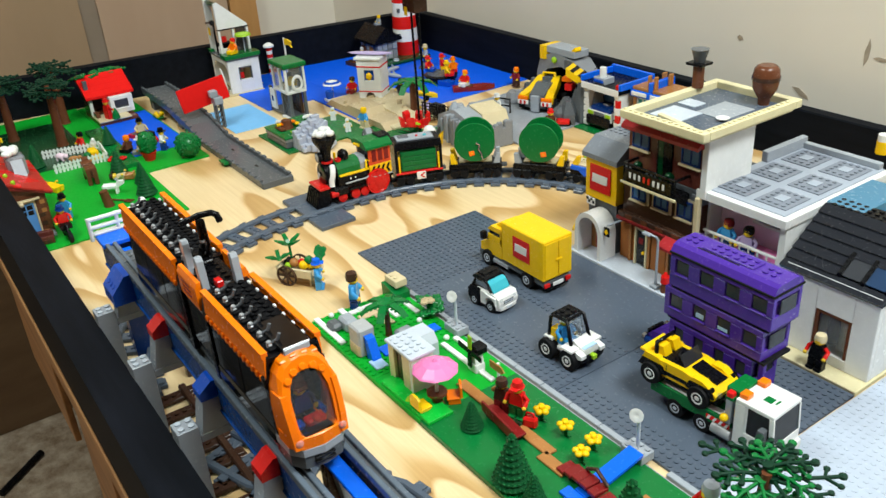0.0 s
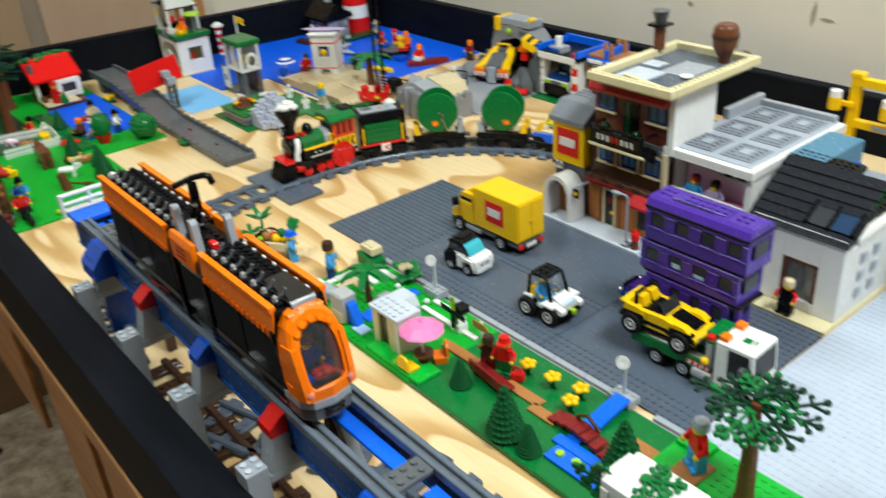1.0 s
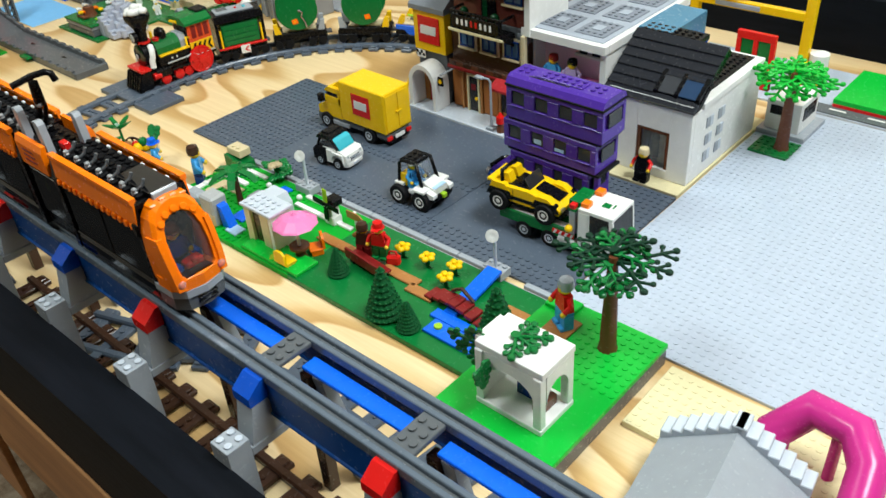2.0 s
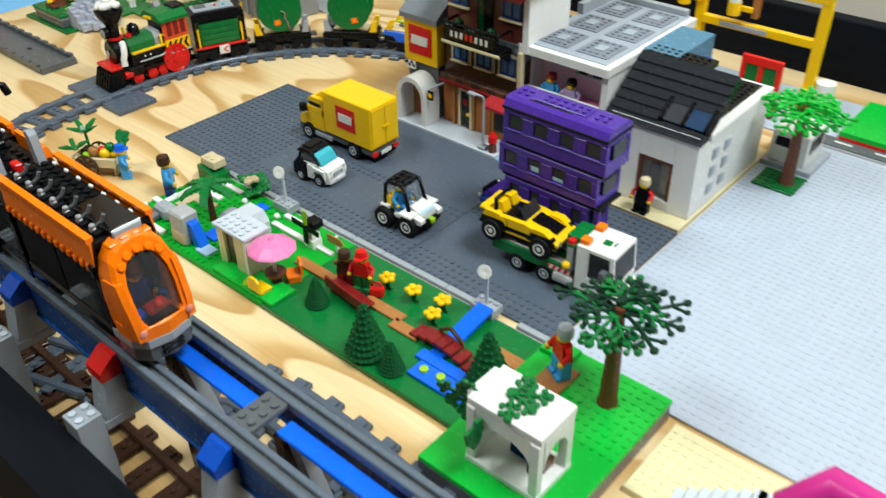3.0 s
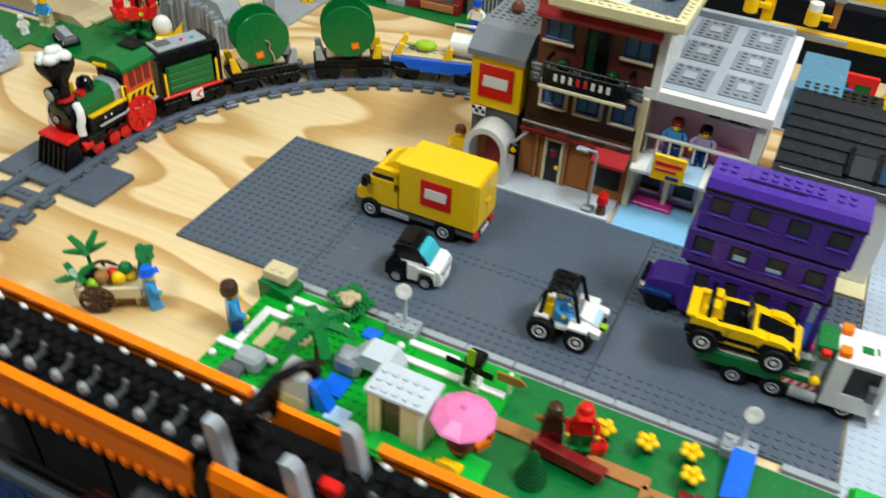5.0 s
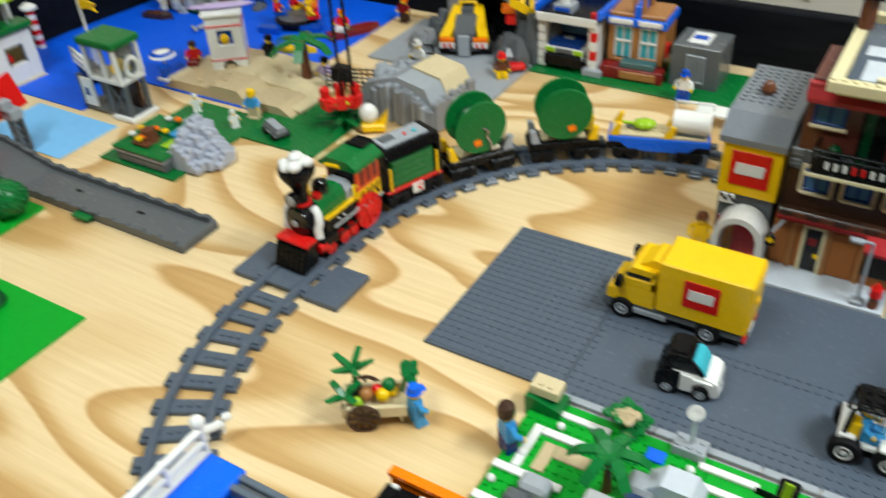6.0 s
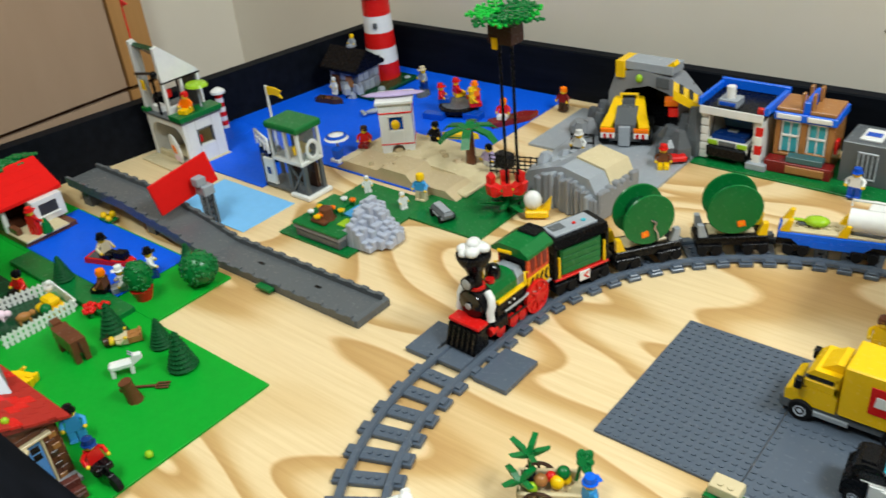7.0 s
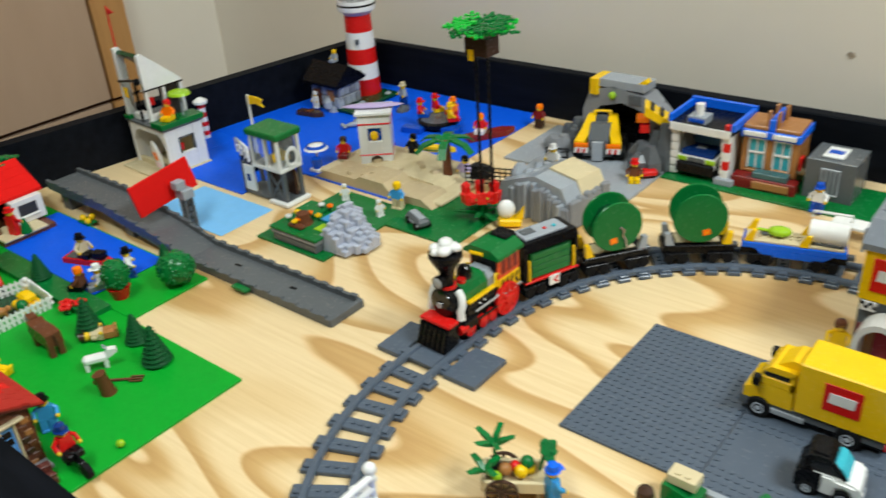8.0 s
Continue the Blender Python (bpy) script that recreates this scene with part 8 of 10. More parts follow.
    part("doorstep", Build("light_grey").box(0.44, 0.58, -0.14, 0.28, 0, 0.045), c, "light grey doorstep")
    rf = part("roof", Build("dark_red").prism([(0.37, 0.60), (0.37, 0.635), (-0.16, 0.875), (-0.16, 0.80)], -1.05, 0.50, "x"), c, "dark red sloping roof, some shingles coloured brighter as lamp glints")
    part("gable_wall", Build("brown").prism([(-0.15, 0.62), (0.28, 0.62), (0.28, 0.635), (-0.15, 0.80)], 0.38, 0.42, "x"), c, "brown gable over the door")
    rng = random.Random(8)
    for r in range(6):
        f0, f1 = r / 6, (r + 1.2) / 6
        y0, z0, y1, z1 = 0.39 - 0.54 * f0, 0.645 + 0.24 * f0, max(0.39 - 0.54 * f1, -0.16), min(0.645 + 0.24 * f1, 0.89)
        for q in range(12):
            xa = -1.06 + 0.13 * q + (0.05 if r % 2 else 0.0)
            xb = xa + 0.126
            if q == 11:
                xb = 0.53 + rng.uniform(-0.02, 0.04)
            if xb > xa + 0.02:
                # the odd bright red shingle paints in the lamp's reflection on the roof
                part("shingle", Build("red" if rng.random() < 0.18 else "roof_red").prism([(y0, z0 - 0.02), (y0, z0 + 0.006), (y1, z1 + 0.003), (y1, z1 - 0.024)], xa, xb, "x"), rf)
    part("eave_beam", Build("tan").box(0.47, 0.52, -0.19, 0.20, 0.575, 0.605), c, "tan eave beam")
    part("door_lamp", Build("tan").ball(0.53, -0.05, 0.56, 0.035), c)
    part("porch_post", Build("tan").box(0.47, 0.50, -0.185, -0.155, 0.045, 0.575), c)
    ch = part("chimney", Build("stone_grey").box(-0.52, -0.24, 0.0, 0.26, 0.62, 1.0, 0.03), c, "grey stone chimney")
    part("flue_slope", Build("light_grey").prism([(-0.24, 0.74), (-0.08, 0.74), (-0.24, 0.96)], 0.05, 0.21), ch)
    part("smoke_puff", Build("white").ball(-0.38, 0.12, 1.06, 0.10, 1.2, 1, 0.7).ball(-0.50, 0.16, 1.05, 0.08, 1, 1, 0.7).ball(-0.30, 0.04, 1.05, 0.075, 1, 1, 0.7).ball(-0.40, 0.04, 1.10, 0.07, 1, 1, 0.7), c, "white plastic smoke puff")
    for x, y, z in ((0.12, -0.10, 0.885), (0.42, -0.06, 0.865)):
        part("moss", Build("lime").ball(x, y, z, 0.035), c)
    tb = thing("cottage_trough", -3.28, -3.26, 0.03, 80, label="dark red toy trough before the cottage", category="trough")
    part("base", Build("brick_brown").box(-0.20, 0.20, -0.10, 0.10, 0, 0.07), tb)
    part("back_step", Build("brick_brown").box(-0.20, 0.20, 0.02, 0.10, 0.07, 0.14), tb)
    part("front_lip", Build("brick_brown").box(-0.20, 0.20, -0.10, -0.07, 0.07, 0.115), tb)
    for x in (-0.14, -0.05, 0.04, 0.13):
        part("lath", Build("dark_brown").box(x - 0.03, x + 0.03, -0.108, -0.10, 0.015, 0.06), tb)
    figure(-3.9, -2.74, 0.03, 60, "azure", "azure", "black", True, label="toy figure in blue with a black hat by the cottage")
    m = thing("motorcycle", -3.16, -2.90, 0.03, 2, label="black toy motorcycle parked on the lawn", category="motorcycle")
    part("body", Build("black").box(-0.16, 0.14, -0.03, 0.03, 0.08, 0.16).tube([(0.14, 0, 0.1), (0.08, 0, 0.24), (0.04, -0.06, 0.26)], 0.015), m)
    for x in (-0.14, 0.17):
        part("wheel", Build("rubber").lathe([(0.03, -0.025), (0.075, -0.025), (0.08, 0), (0.075, 0.025), (0.03, 0.025)], 16, 0.08, x, axis="y"), m)
    figure(-3.24, -2.90, 0.19, 92, "red", "black", "navy", True, label="toy rider in a red jacket and blue helmet", sit=True)
    figure(-6.9, -1.75, 0.04, 10, "red", "black", "black", False, label="toy figure in red under the trees", sit=True)
    figure(-7.9, -3.0, 0.04, 90, "yellow", "brown", "brown", True, label="toy figure in yellow among the trees")


farm()


def ramp_and_sign():
    r = thing("toy_ramp", -2.9, 0.23, 0, label="long dark grey toy road ramp with raised edges", category="ramp")
    prof = [(0.0, 0.03), (-0.1, 0.05), (-2.6, 0.05), (-3.3, 0.20), (-4.4, 0.34), (-5.8, 0.36)]
    top = [(x, z) for x, z in prof]
    bot = [(-5.8, 0.28), (-4.4, 0.26), (-3.3, 0.10), (-2.6, 0.0), (0.0, 0.0)]
    part("roadway", Build("dark_grey").prism(top + bot, -0.26, 0.26), r, "dark grey sloping roadway")
    for s in (-1, 1):
        edge = [(x, z + 0.06) for x, z in prof] + [(x, z - 0.005) for x, z in prof[::-1]]
        part("edge", Build("dark_grey").prism(edge, s * 0.27, s * 0.225), r)
        for k in range(24):
            x = -0.1 - k * 0.235
            z = 0.05 if x > -2.6 else (0.05 + (-2.6 - x) / 0.7 * 0.15 if x > -3.3 else (0.20 + (-3.3 - x) / 1.1 * 0.14 if x > -4.4 else 0.35))
            part("edge_tooth", Build("dark_grey").box(x - 0.05, x + 0.05, s * 0.275, s * 0.22, z + 0.05, z + 0.085), r)
    part("end_lip", Build("dark_grey").box(-0.03, 0.03, -0.26, 0.26, 0, 0.1), r)
    for x in (-0.9, -1.9):
        part("mark", Build("black").box(x - 0.05, x + 0.05, 0.02, 0.06, 0.051, 0.055), r)
    part("pillar", Build("dark_grey").box(-4.0, -3.8, -0.2, 0.2, 0, 0.25), r)
    part("pillar", Build("dark_grey").box(-5.6, -5.4, -0.2, 0.2, 0, 0.29), r)
    part("green_tile", Build("green").box(-1.55, -1.3, -0.36, -0.27, 0.04, 0.08), r)
    s = thing("red_sign", -6.30, 0.66, 0.0, label="large plain red toy sign board on a grey lattice post", category="sign")
    for y in (-0.06, 0.05):
        part("post", Build("light_grey").box(-0.02, 0.02, y - 0.02, y + 0.02, 0, 0.60), s)
        part("post", Build("dark_grey").box(0.07, 0.11, y - 0.02, y + 0.02, 0, 0.46), s)
    for k in range(4):
        part("lattice", Build("dark_grey").tube([(0.03, -0.06, 0.04 + k * 0.1), (0.03, 0.05, 0.14 + k * 0.1)], 0.014, 5), s)
        part("lattice", Build("dark_grey").tube([(0.0, -0.06, 0.08 + k * 0.1), (0.09, -0.06, 0.14 + k * 0.1)], 0.012, 5), s)
    part("bracket", Build("light_grey").box(-0.06, 0.14, -0.09, 0.08, 0.46, 0.60, 0.012), s)
    part("bracket", Build("light_grey").box(-0.05, 0.08, -0.13, 0.02, 0.60, 0.72, 0.012), s)
    part("board", Build("sign_red").box(-0.0, 0.04, -0.46, 0.46, -0.22, 0.22), s, "flat bright red board", m=Matrix.Translation((-0.017, -0.018, 0.064)) @ turn(9, -7, -4))
    plate("pale_tile", "pale_water", -7.25, -5.70, 0.70, 1.62, 0, 0.012, "pale blue smooth water sheet", None, "water sheet")


ramp_and_sign()


# ---- the seaside ----
def lumps(b, n, sx, sy, z0, z1, r0, r1):
    """Angular rock lumps scattered over a footprint."""
    for _ in range(n):
        x, y = random.uniform(-sx, sx), random.uniform(-sy, sy)
        r = random.uniform(r0, r1)
        b.lathe([(r, z0), (r * random.uniform(0.8, 1), (z0 + z1) / 2 * random.uniform(0.7, 1.1)), (r * random.uniform(0.3, 0.6), z1 * random.uniform(0.7, 1.1))], random.choice((5, 6, 7)), x, y)
    b.sm = [False] * len(b.sm)          # faceted
    return b


def seaside():
    s = thing("sea", -8.7, 1.72, 0, label="bright blue smooth plates forming the sea", category="sea")
    for i, (x0, x1, y0, y1) in enumerate(((0.35, 2.2, 0, 1.5), (2.205, 4.3, 1.0, 2.6), (2.205, 4.3, 2.605, 4.88))):
        part("water_plate", Build("sea_blue").box(x0, x1, y0, y1, 0, 0.022 + 0.002 * (i % 2), 0.003), s)
    part("water_plate", Build("sea_blue").box(-0.30, 0.345, 0.78, 1.5, 0, 0.023, 0.003), s)
    part("water_plate", Build("sea_blue").prism([(-0.31, 1.505), (2.2, 1.505), (2.2, 4.88), (0.14, 4.88)], 0, 0.022, "z"), s)
    l = thing("lighthouse", -7.90, 5.90, 0.1, label="red and white banded toy lighthouse", category="lighthouse")
    zs = [0.0, 0.30, 0.58, 0.86, 1.16, 1.46, 1.56]
    for k in range(5):
        ra, rb = 0.30 - 0.012 * k, 0.30 - 0.012 * (k + 1)
        bd = part("band", Build("red" if k % 2 == 0 else "white").lathe([(ra, zs[k]), (rb, zs[k + 1])], 24), l, "red tower band" if k % 2 == 0 else "white tower band")
        if k % 2:
            part("slit_window", Build("dark_grey").box(0.12, 0.17, -rb - 0.005, -rb + 0.06, zs[k] + 0.1, zs[k] + 0.19), bd)
    part("gallery", Build("white").lathe([(0.24, 1.46), (0.34, 1.54), (0.35, 1.60), (0.33, 1.72), (0.31, 1.72), (0.31, 1.6)], 24, cap=False), l, "white lamp gallery")
    part("lantern", Build("clear").cyl(0, 0, 1.56, 1.9, 0.16), l)
    part("lantern_ring", Build("black").lathe([(0.345, 1.62), (0.35, 1.64), (0.345, 1.66)], 24, cap=False), l)
    part("cap", Build("red").lathe([(0.2, 1.9), (0.1, 2.02), (0.02, 2.08)], 18), l)
    i = thing("rock_island", -7.95, 5.5, 0.022, label="green and grey rocky islet under the lighthouse", category="islet")
    part("turf", Build("dark_green").box(-0.4, 0.62, -0.55, 0.7, 0, 0.08, 0.03), i)
    part("rubble", lumps(Build("light_grey"), 14, 0.55, 0.65, 0.0, 0.14, 0.06, 0.13), i, kind="stuff")
    h = thing("wreckers_hut", -8.0, 5.2, 0.10, 0, label="grey toy stone hut with a black roof", category="hut")
    part("wall", Build("stone_grey").box(-0.25, 0.3, -0.2, 0.25, 0, 0.34), h)
    for k in range(10):
        part("wall_stone", Build("light_grey" if k % 3 else "dark_grey").box(-0.25 + 0.11 * (k % 5), -0.15 + 0.11 * (k % 5), -0.225, -0.198, 0.02 + 0.16 * (k // 5), 0.15 + 0.16 * (k // 5), 0.015), h)
    for k in range(8):
        part("wall_stone", Build("light_grey" if k % 3 else "stone_grey").box(0.298, 0.322, -0.19 + 0.11 * (k % 4), -0.09 + 0.11 * (k % 4), 0.02 + 0.16 * (k // 4), 0.15 + 0.16 * (k // 4), 0.012), h)
    part("rubble", lumps(Build("light_grey").move(0, -0.2, 0), 6, 0.28, 0.06, 0, 0.2, 0.05, 0.08), h, kind="stuff")
    part("roof", Build("black").prism([(-0.3, 0.32), (-0.3, 0.36), (-0.02, 0.60), (0.32, 0.38), (0.32, 0.34)], -0.36, 0.38, "x"), h, "black patched roof")
    part("door", Build("brown").box(-0.2, -0.05, -0.24, -0.2, 0, 0.24), h)
    part("window", Build("nougat").box(0.08, 0.22, -0.235, -0.2, 0.1, 0.26), h)
    h.scale = (1.2, 1.2, 1.25)
    figure(-8.15, 4.86, 0.06, 0, "white", "white", "white", False, label="white toy figure before the stone hut").scale = (0.7, 0.7, 0.8)
    figure(-7.95, 5.26, 0.84, 0, "light_grey", "light_grey", "yellow", False, label="grey toy figure on the hut roof", sit=True).scale = (0.7, 0.7, 0.7)
    bt = thing("raft", -5.65, 5.3, 0.024, 10, label="black toy dinghy crowded with bright figures", category="boat")
    part("hull", Build("black").lathe([(0.24, 0.0), (0.34, 0.06), (0.36, 0.13), (0.30, 0.15)], 14), bt)
    part("deck", Build("dark_grey").cyl(0, 0, 0.145, 0.16, 0.3), bt)
    parts("float", "blue", ((-0.46, -0.1, -0.46, -0.3, 0, 0.1), (0.2, 0.5, -0.3, -0.1, 0, 0.1)), bt)
    for x, y, c, d in ((-0.2, 0.18, "red", "yellow"), (0.18, 0.2, "orange", "red"), (0.3, -0.05, "yellow", "red"), (-0.28, -0.12, "red", "blue")):
        figure(-5.65 + x, 5.3 + y, 0.19, random.uniform(0, 360), c, d, c, True, label="toy diver in %s and %s" % (c, d), sit=True)
    b2 = thing("longboat", -4.62, 5.35, 0.024, 60, label="brown toy rowing boat on the sea", category="boat")
    part("hull", Build("dark_red").prism([(-0.4, -0.1), (0.25, -0.12), (0.45, 0.0), (0.25, 0.12), (-0.4, 0.1)], 0, 0.09, "z"), b2)
    part("thwart", Build("brown").box(-0.1, 0.0, -0.09, 0.09, 0.09, 0.105), b2)
    figure(-4.72, 5.25, 0.12, 20, "red", "white", "orange", False, label="toy rower in red", sit=True)
    b3 = thing("longboat", -8.05, 4.6, 0.024, 10, label="dark brown toy boat near the islet", category="boat")
    part("hull", Build("dark_brown").prism([(-0.25, -0.08), (0.15, -0.09), (0.3, 0.0), (0.15, 0.09), (-0.25, 0.08)], 0, 0.08, "z"), b3)
    part("thwart", Build("brown").box(-0.05, 0.05, -0.07, 0.07, 0.08, 0.095), b3)
    for dx, dy, r in ((0, 0, 60), (0.35, 0.1, 20), (-0.1, 0.35, 100)):
        solid("toy_shark", Build("light_grey").ball(0, 0, 0, 0.08, 2.6, 0.7, 0.6).prism([(-0.02, 0.03), (0.06, 0.03), (-0.02, 0.12)], -0.012, 0.012).box(-0.26, -0.2, -0.1, 0.1, -0.01, 0.02), -6.9 + dx, 4.6 + dy, 0.072, r, "light grey toy shark in the sea", "toy animal", "toy sharks")
    figure(-6.72, 5.65, 0.13, -20, "light_grey", "navy", "tan", True, label="toy fisher in a tan hat on a sea rock")
    solid("sea_rock", lumps(Build("dark_grey"), 4, 0.08, 0.08, 0, 0.12, 0.09, 0.12), -6.72, 5.62, 0.022, label="dark grey rock in the sea", category="rock")
    figure(-4.15, 6.1, 0.024, 0, "dark_red", "dark_brown", "orange", False, label="toy figure in dark red near the back rim")
    sb = thing("canoe", -4.98, 4.45, 0.024, 20, label="yellow and green toy canoe", category="canoe")
    part("hull", Build("yellow").prism([(-0.3, 0.0), (-0.15, -0.07), (0.15, -0.07), (0.3, 0.0), (0.15, 0.07), (-0.15, 0.07)], 0, 0.08, "z"), sb)
    part("stripe", Build("green").box(-0.2, 0.2, -0.075, -0.07, 0.02, 0.04), sb)
    # the beach
    b = thing("beach", -6.1, 2.72, 0.024, label="tan raised toy beach with stepped dunes", category="beach")
    part("sand", Build("tan").box(0.05, 2.45, 0.15, 1.45, 0, 0.07, 0.02), b)
    part("dune", Build("sand_tan").prism([(0.1, 0.0), (0.35, 0.14), (0.95, 0.14), (1.05, 0.2), (1.5, 0.2), (1.6, 0.1), (2.2, 0.12), (2.4, 0.0)], 0.02, 0.5), b, "tan dune front")
    part("dune", Build("tan").prism([(0.0, 0.0), (0.2, 0.1), (1.2, 0.17), (2.0, 0.13), (2.4, 0.0)], 0.5, 1.3), b)
    part("rubble", lumps(Build("sand_tan").move(1.2, 0.6, 0.05), 16, 1.05, 0.5, 0, 0.16, 0.05, 0.12), b, kind="stuff")
    hu = thing("lifeguard_hut", -5.46, 3.22, 0.13, 38, label="white toy beach hut with red bands and an arch", category="hut")
    part("front_wall", Build("white").box(0, 0.12, 0, 0.06, 0, 0.62).box(0.30, 0.42, 0, 0.06, 0, 0.62).box(0.12, 0.30, 0, 0.06, 0.46, 0.62).box(0.12, 0.30, 0, 0.06, 0.12, 0.30).prism([(0.12, 0.05), (0.15, 0.10), (0.21, 0.12), (0.12, 0.12)], 0, 0.06).prism([(0.30, 0.05), (0.30, 0.12), (0.21, 0.12), (0.27, 0.10)], 0, 0.06), hu)
    part("side_wall", Build("white").box(0.36, 0.42, 0.06, 0.42, 0, 0.62), hu)
    part("side_wall", Build("white").box(0.0, 0.06, 0.06, 0.42, 0, 0.62), hu)
    part("back_wall", Build("white").box(0.06, 0.36, 0.36, 0.42, 0, 0.62), hu)
    part("band", Build("red").box(-0.006, 0.426, -0.006, 0.426, 0.5, 0.525), hu)
    part("band", Build("red").box(-0.006, 0.426, -0.006, 0.426, 0.12, 0.14), hu)
    part("window", Build("blue").box(0.12, 0.30, 0.04, 0.055, 0.30, 0.46).use("yellow").ball(0.2, 0.03, 0.36, 0.06), hu, "blue window with a yellow shape")
    part("roof", Build("white").box(-0.03, 0.45, -0.03, 0.45, 0.62, 0.66), hu)
    part("surfboard", Build("lavender").ball(0.2, 0.2, 0.69, 0.1, 4.2, 1.1, 0.22), hu, "lavender surfboard on the roof")
    hu.scale = (1.14, 1.0, 1.26)
    pl = thing("beach_palm", -4.12, 3.62, 0.08, label="toy palm with green drooping leaves on the beach", category="tree")
    part("trunk", Build("brown").lathe([(0.08, 0), (0.065, 0.25), (0.06, 0.58)], 10), pl)
    for k in range(6):
        lf = Build("green").move(0, 0, 0.57, 0, 0, 60 * k)
        lf.prism([(0.0, 0.0), (0.15, 0.06), (0.34, 0.02), (0.46, -0.1), (0.34, -0.01), (0.15, 0.03)], -0.06, 0.06)
        part("leaf", lf, pl)
    pa = thing("beach_parasol", -6.25, 3.05, 0.03, label="blue and white striped toy beach parasol", category="parasol")
    part("canopy", Build("white").lathe([(0.19, 0.28), (0.14, 0.33), (0.01, 0.36)], 14).use("blue").lathe([(0.165, 0.31), (0.142, 0.335), (0.12, 0.343)], 14, cap=False), pa)
    part("pole", Build("white").cyl(0, 0, 0, 0.3, 0.016, n=8), pa)
    bn = thing("blue_bin", -6.1, 2.9, 0.03, label="blue toy beach bin on a white foot", category="bin")
    part("bin", Build("blue").cyl(0, 0, 0.05, 0.2, 0.07, 0.085), bn)
    part("foot", Build("white").box(-0.09, 0.09, -0.09, 0.09, 0, 0.05), bn)
    figure(-5.95, 3.35, 0.14, 30, "red", "dark_red", "dark_brown", False, label="toy figure in red seated on the beach", sit=True)
    figure(-5.0, 3.9, 0.1, 0, "black", "black", "black", False, label="toy figure in a black wetsuit on the beach")
    figure(-3.9, 3.75, 0.03, 0, "lavender", "white", "black", False, label="toy figure in lilac by the palm")
    for x, y in ((-4.98, 2.36), (-4.21, 2.24)):
        figure(x, y, 0.036, random.uniform(0, 360), "white", "white", "white", False, label="plain white toy figure on the lawn").scale = (0.62, 0.62, 0.62)
    # watch tower with the green roof
    t = thing("beach_tower", -6.5, 1.80, 0.024, label="white and grey toy watch tower with a green roof", category="tower")
    for x in (0.0, 0.55, 0.86):
        for y in (0.0, 0.3):
            part("leg", Build("dark_grey").box(x, x + 0.06, y, y + 0.06, 0, 0.36), t)
    part("brace", Build("dark_grey").tube([(0.58, 0.03, 0.02), (0.89, 0.03, 0.34)], 0.018).tube([(0.89, 0.03, 0.02), (0.58, 0.03, 0.34)], 0.018), t)
    part("base", Build("dark_grey").box(0, 0.92, 0, 0.36, 0, 0.04), t)
    part("side_panel", Build("white").box(0.06, 0.28, -0.01, 0.03, 0.05, 0.34).use("navy").box(0.12, 0.2, -0.014, -0.01, 0.16, 0.24), t)
    part("floor", Build("white").box(0.30, 0.92, -0.03, 0.38, 0.36, 0.40), t)
    for x in (0.32, 0.62, 0.86):
        for y in (-0.03, 0.34):
            part("post", Build("white").box(x, x + 0.05, y, y + 0.05, 0.40, 0.72), t)
    part("pane", Build("clear").box(0.37, 0.62, -0.015, -0.005, 0.42, 0.70), t)
    part("pane", Build("clear").box(0.885, 0.895, 0.03, 0.33, 0.42, 0.70), t)
    # added dark panel that makes the cabin look shaded behind its panes
    part("shade_panel", Build("dark_grey").box(0.37, 0.86, 0.30, 0.335, 0.40, 0.72), t, "added dark panel for the shaded cabin interior")
    part("lower_wall", Build("dark_brown").box(0.30, 0.86, 0.24, 0.30, 0.04, 0.36), t, "dark wall under the cabin")
    part("roof", Build("green").box(0.29, 0.95, -0.06, 0.42, 0.72, 0.79, 0.015), t, "green flat roof")
    part("doorstep", Build("white").box(0.6, 0.98, -0.06, 0.4, -0.01, 0.03), t)
    part("ring", Build("white").move(0.93, 0.2, 0.5).lathe([(0.09, -0.01), (0.12, 0.0), (0.09, 0.01), (0.07, 0.0)], 14, axis="x", cap=False), t)
    t.scale = (1, 1, 1.35)
    figure(-5.75, 1.95, 0.57, 60, "yellow", "white", "brown", False, label="toy lifeguard in yellow inside the tower", sit=True)
    fl = thing("yellow_flag", -6.92, 2.45, 0.024, label="yellow toy flag on a white mast", category="flag")
    part("mast", Build("white").cyl(0, 0, 0, 1.22, 0.02, n=8), fl)
    part("cloth", Build("yellow").prism([(0.02, 1.08), (0.18, 1.11), (0.34, 1.08), (0.28, 1.13), (0.34, 1.19), (0.18, 1.22), (0.02, 1.21)], -0.012, 0.012), fl)
    jt = thing("jet_boat", -7.15, 2.5, 0.024, -20, label="dark toy speedboat with a white rail", category="boat")
    part("hull", Build("black").box(-0.2, 0.2, -0.1, 0.1, 0, 0.14, 0.03), jt)
    part("rail", Build("white").tube([(-0.2, -0.1, 0.14), (-0.2, -0.1, 0.3), (0.2, -0.1, 0.3), (0.2, -0.1, 0.14)], 0.018).tube([(-0.2, -0.1, 0.22), (0.2, -0.1, 0.22)], 0.015).tube([(-0.07, -0.1, 0.14), (-0.07, -0.1, 0.3)], 0.015).tube([(0.07, -0.1, 0.14), (0.07, -0.1, 0.3)], 0.015), jt)
    jt.scale = (1.3, 1.3, 1.4)
    # surf shop
    w = thing("surf_shop", -8.97, 1.66, 0.0, -3, label="white toy surf shop with a pointed roof and balcony", category="house")
    part("floor", Build("tan").box(-0.1, 0.88, -0.25, 0.7, 0, 0.03), w)
    part("left_wall", Build("white").box(-0.06, 0.0, 0, 0.68, 0.03, 0.72), w)
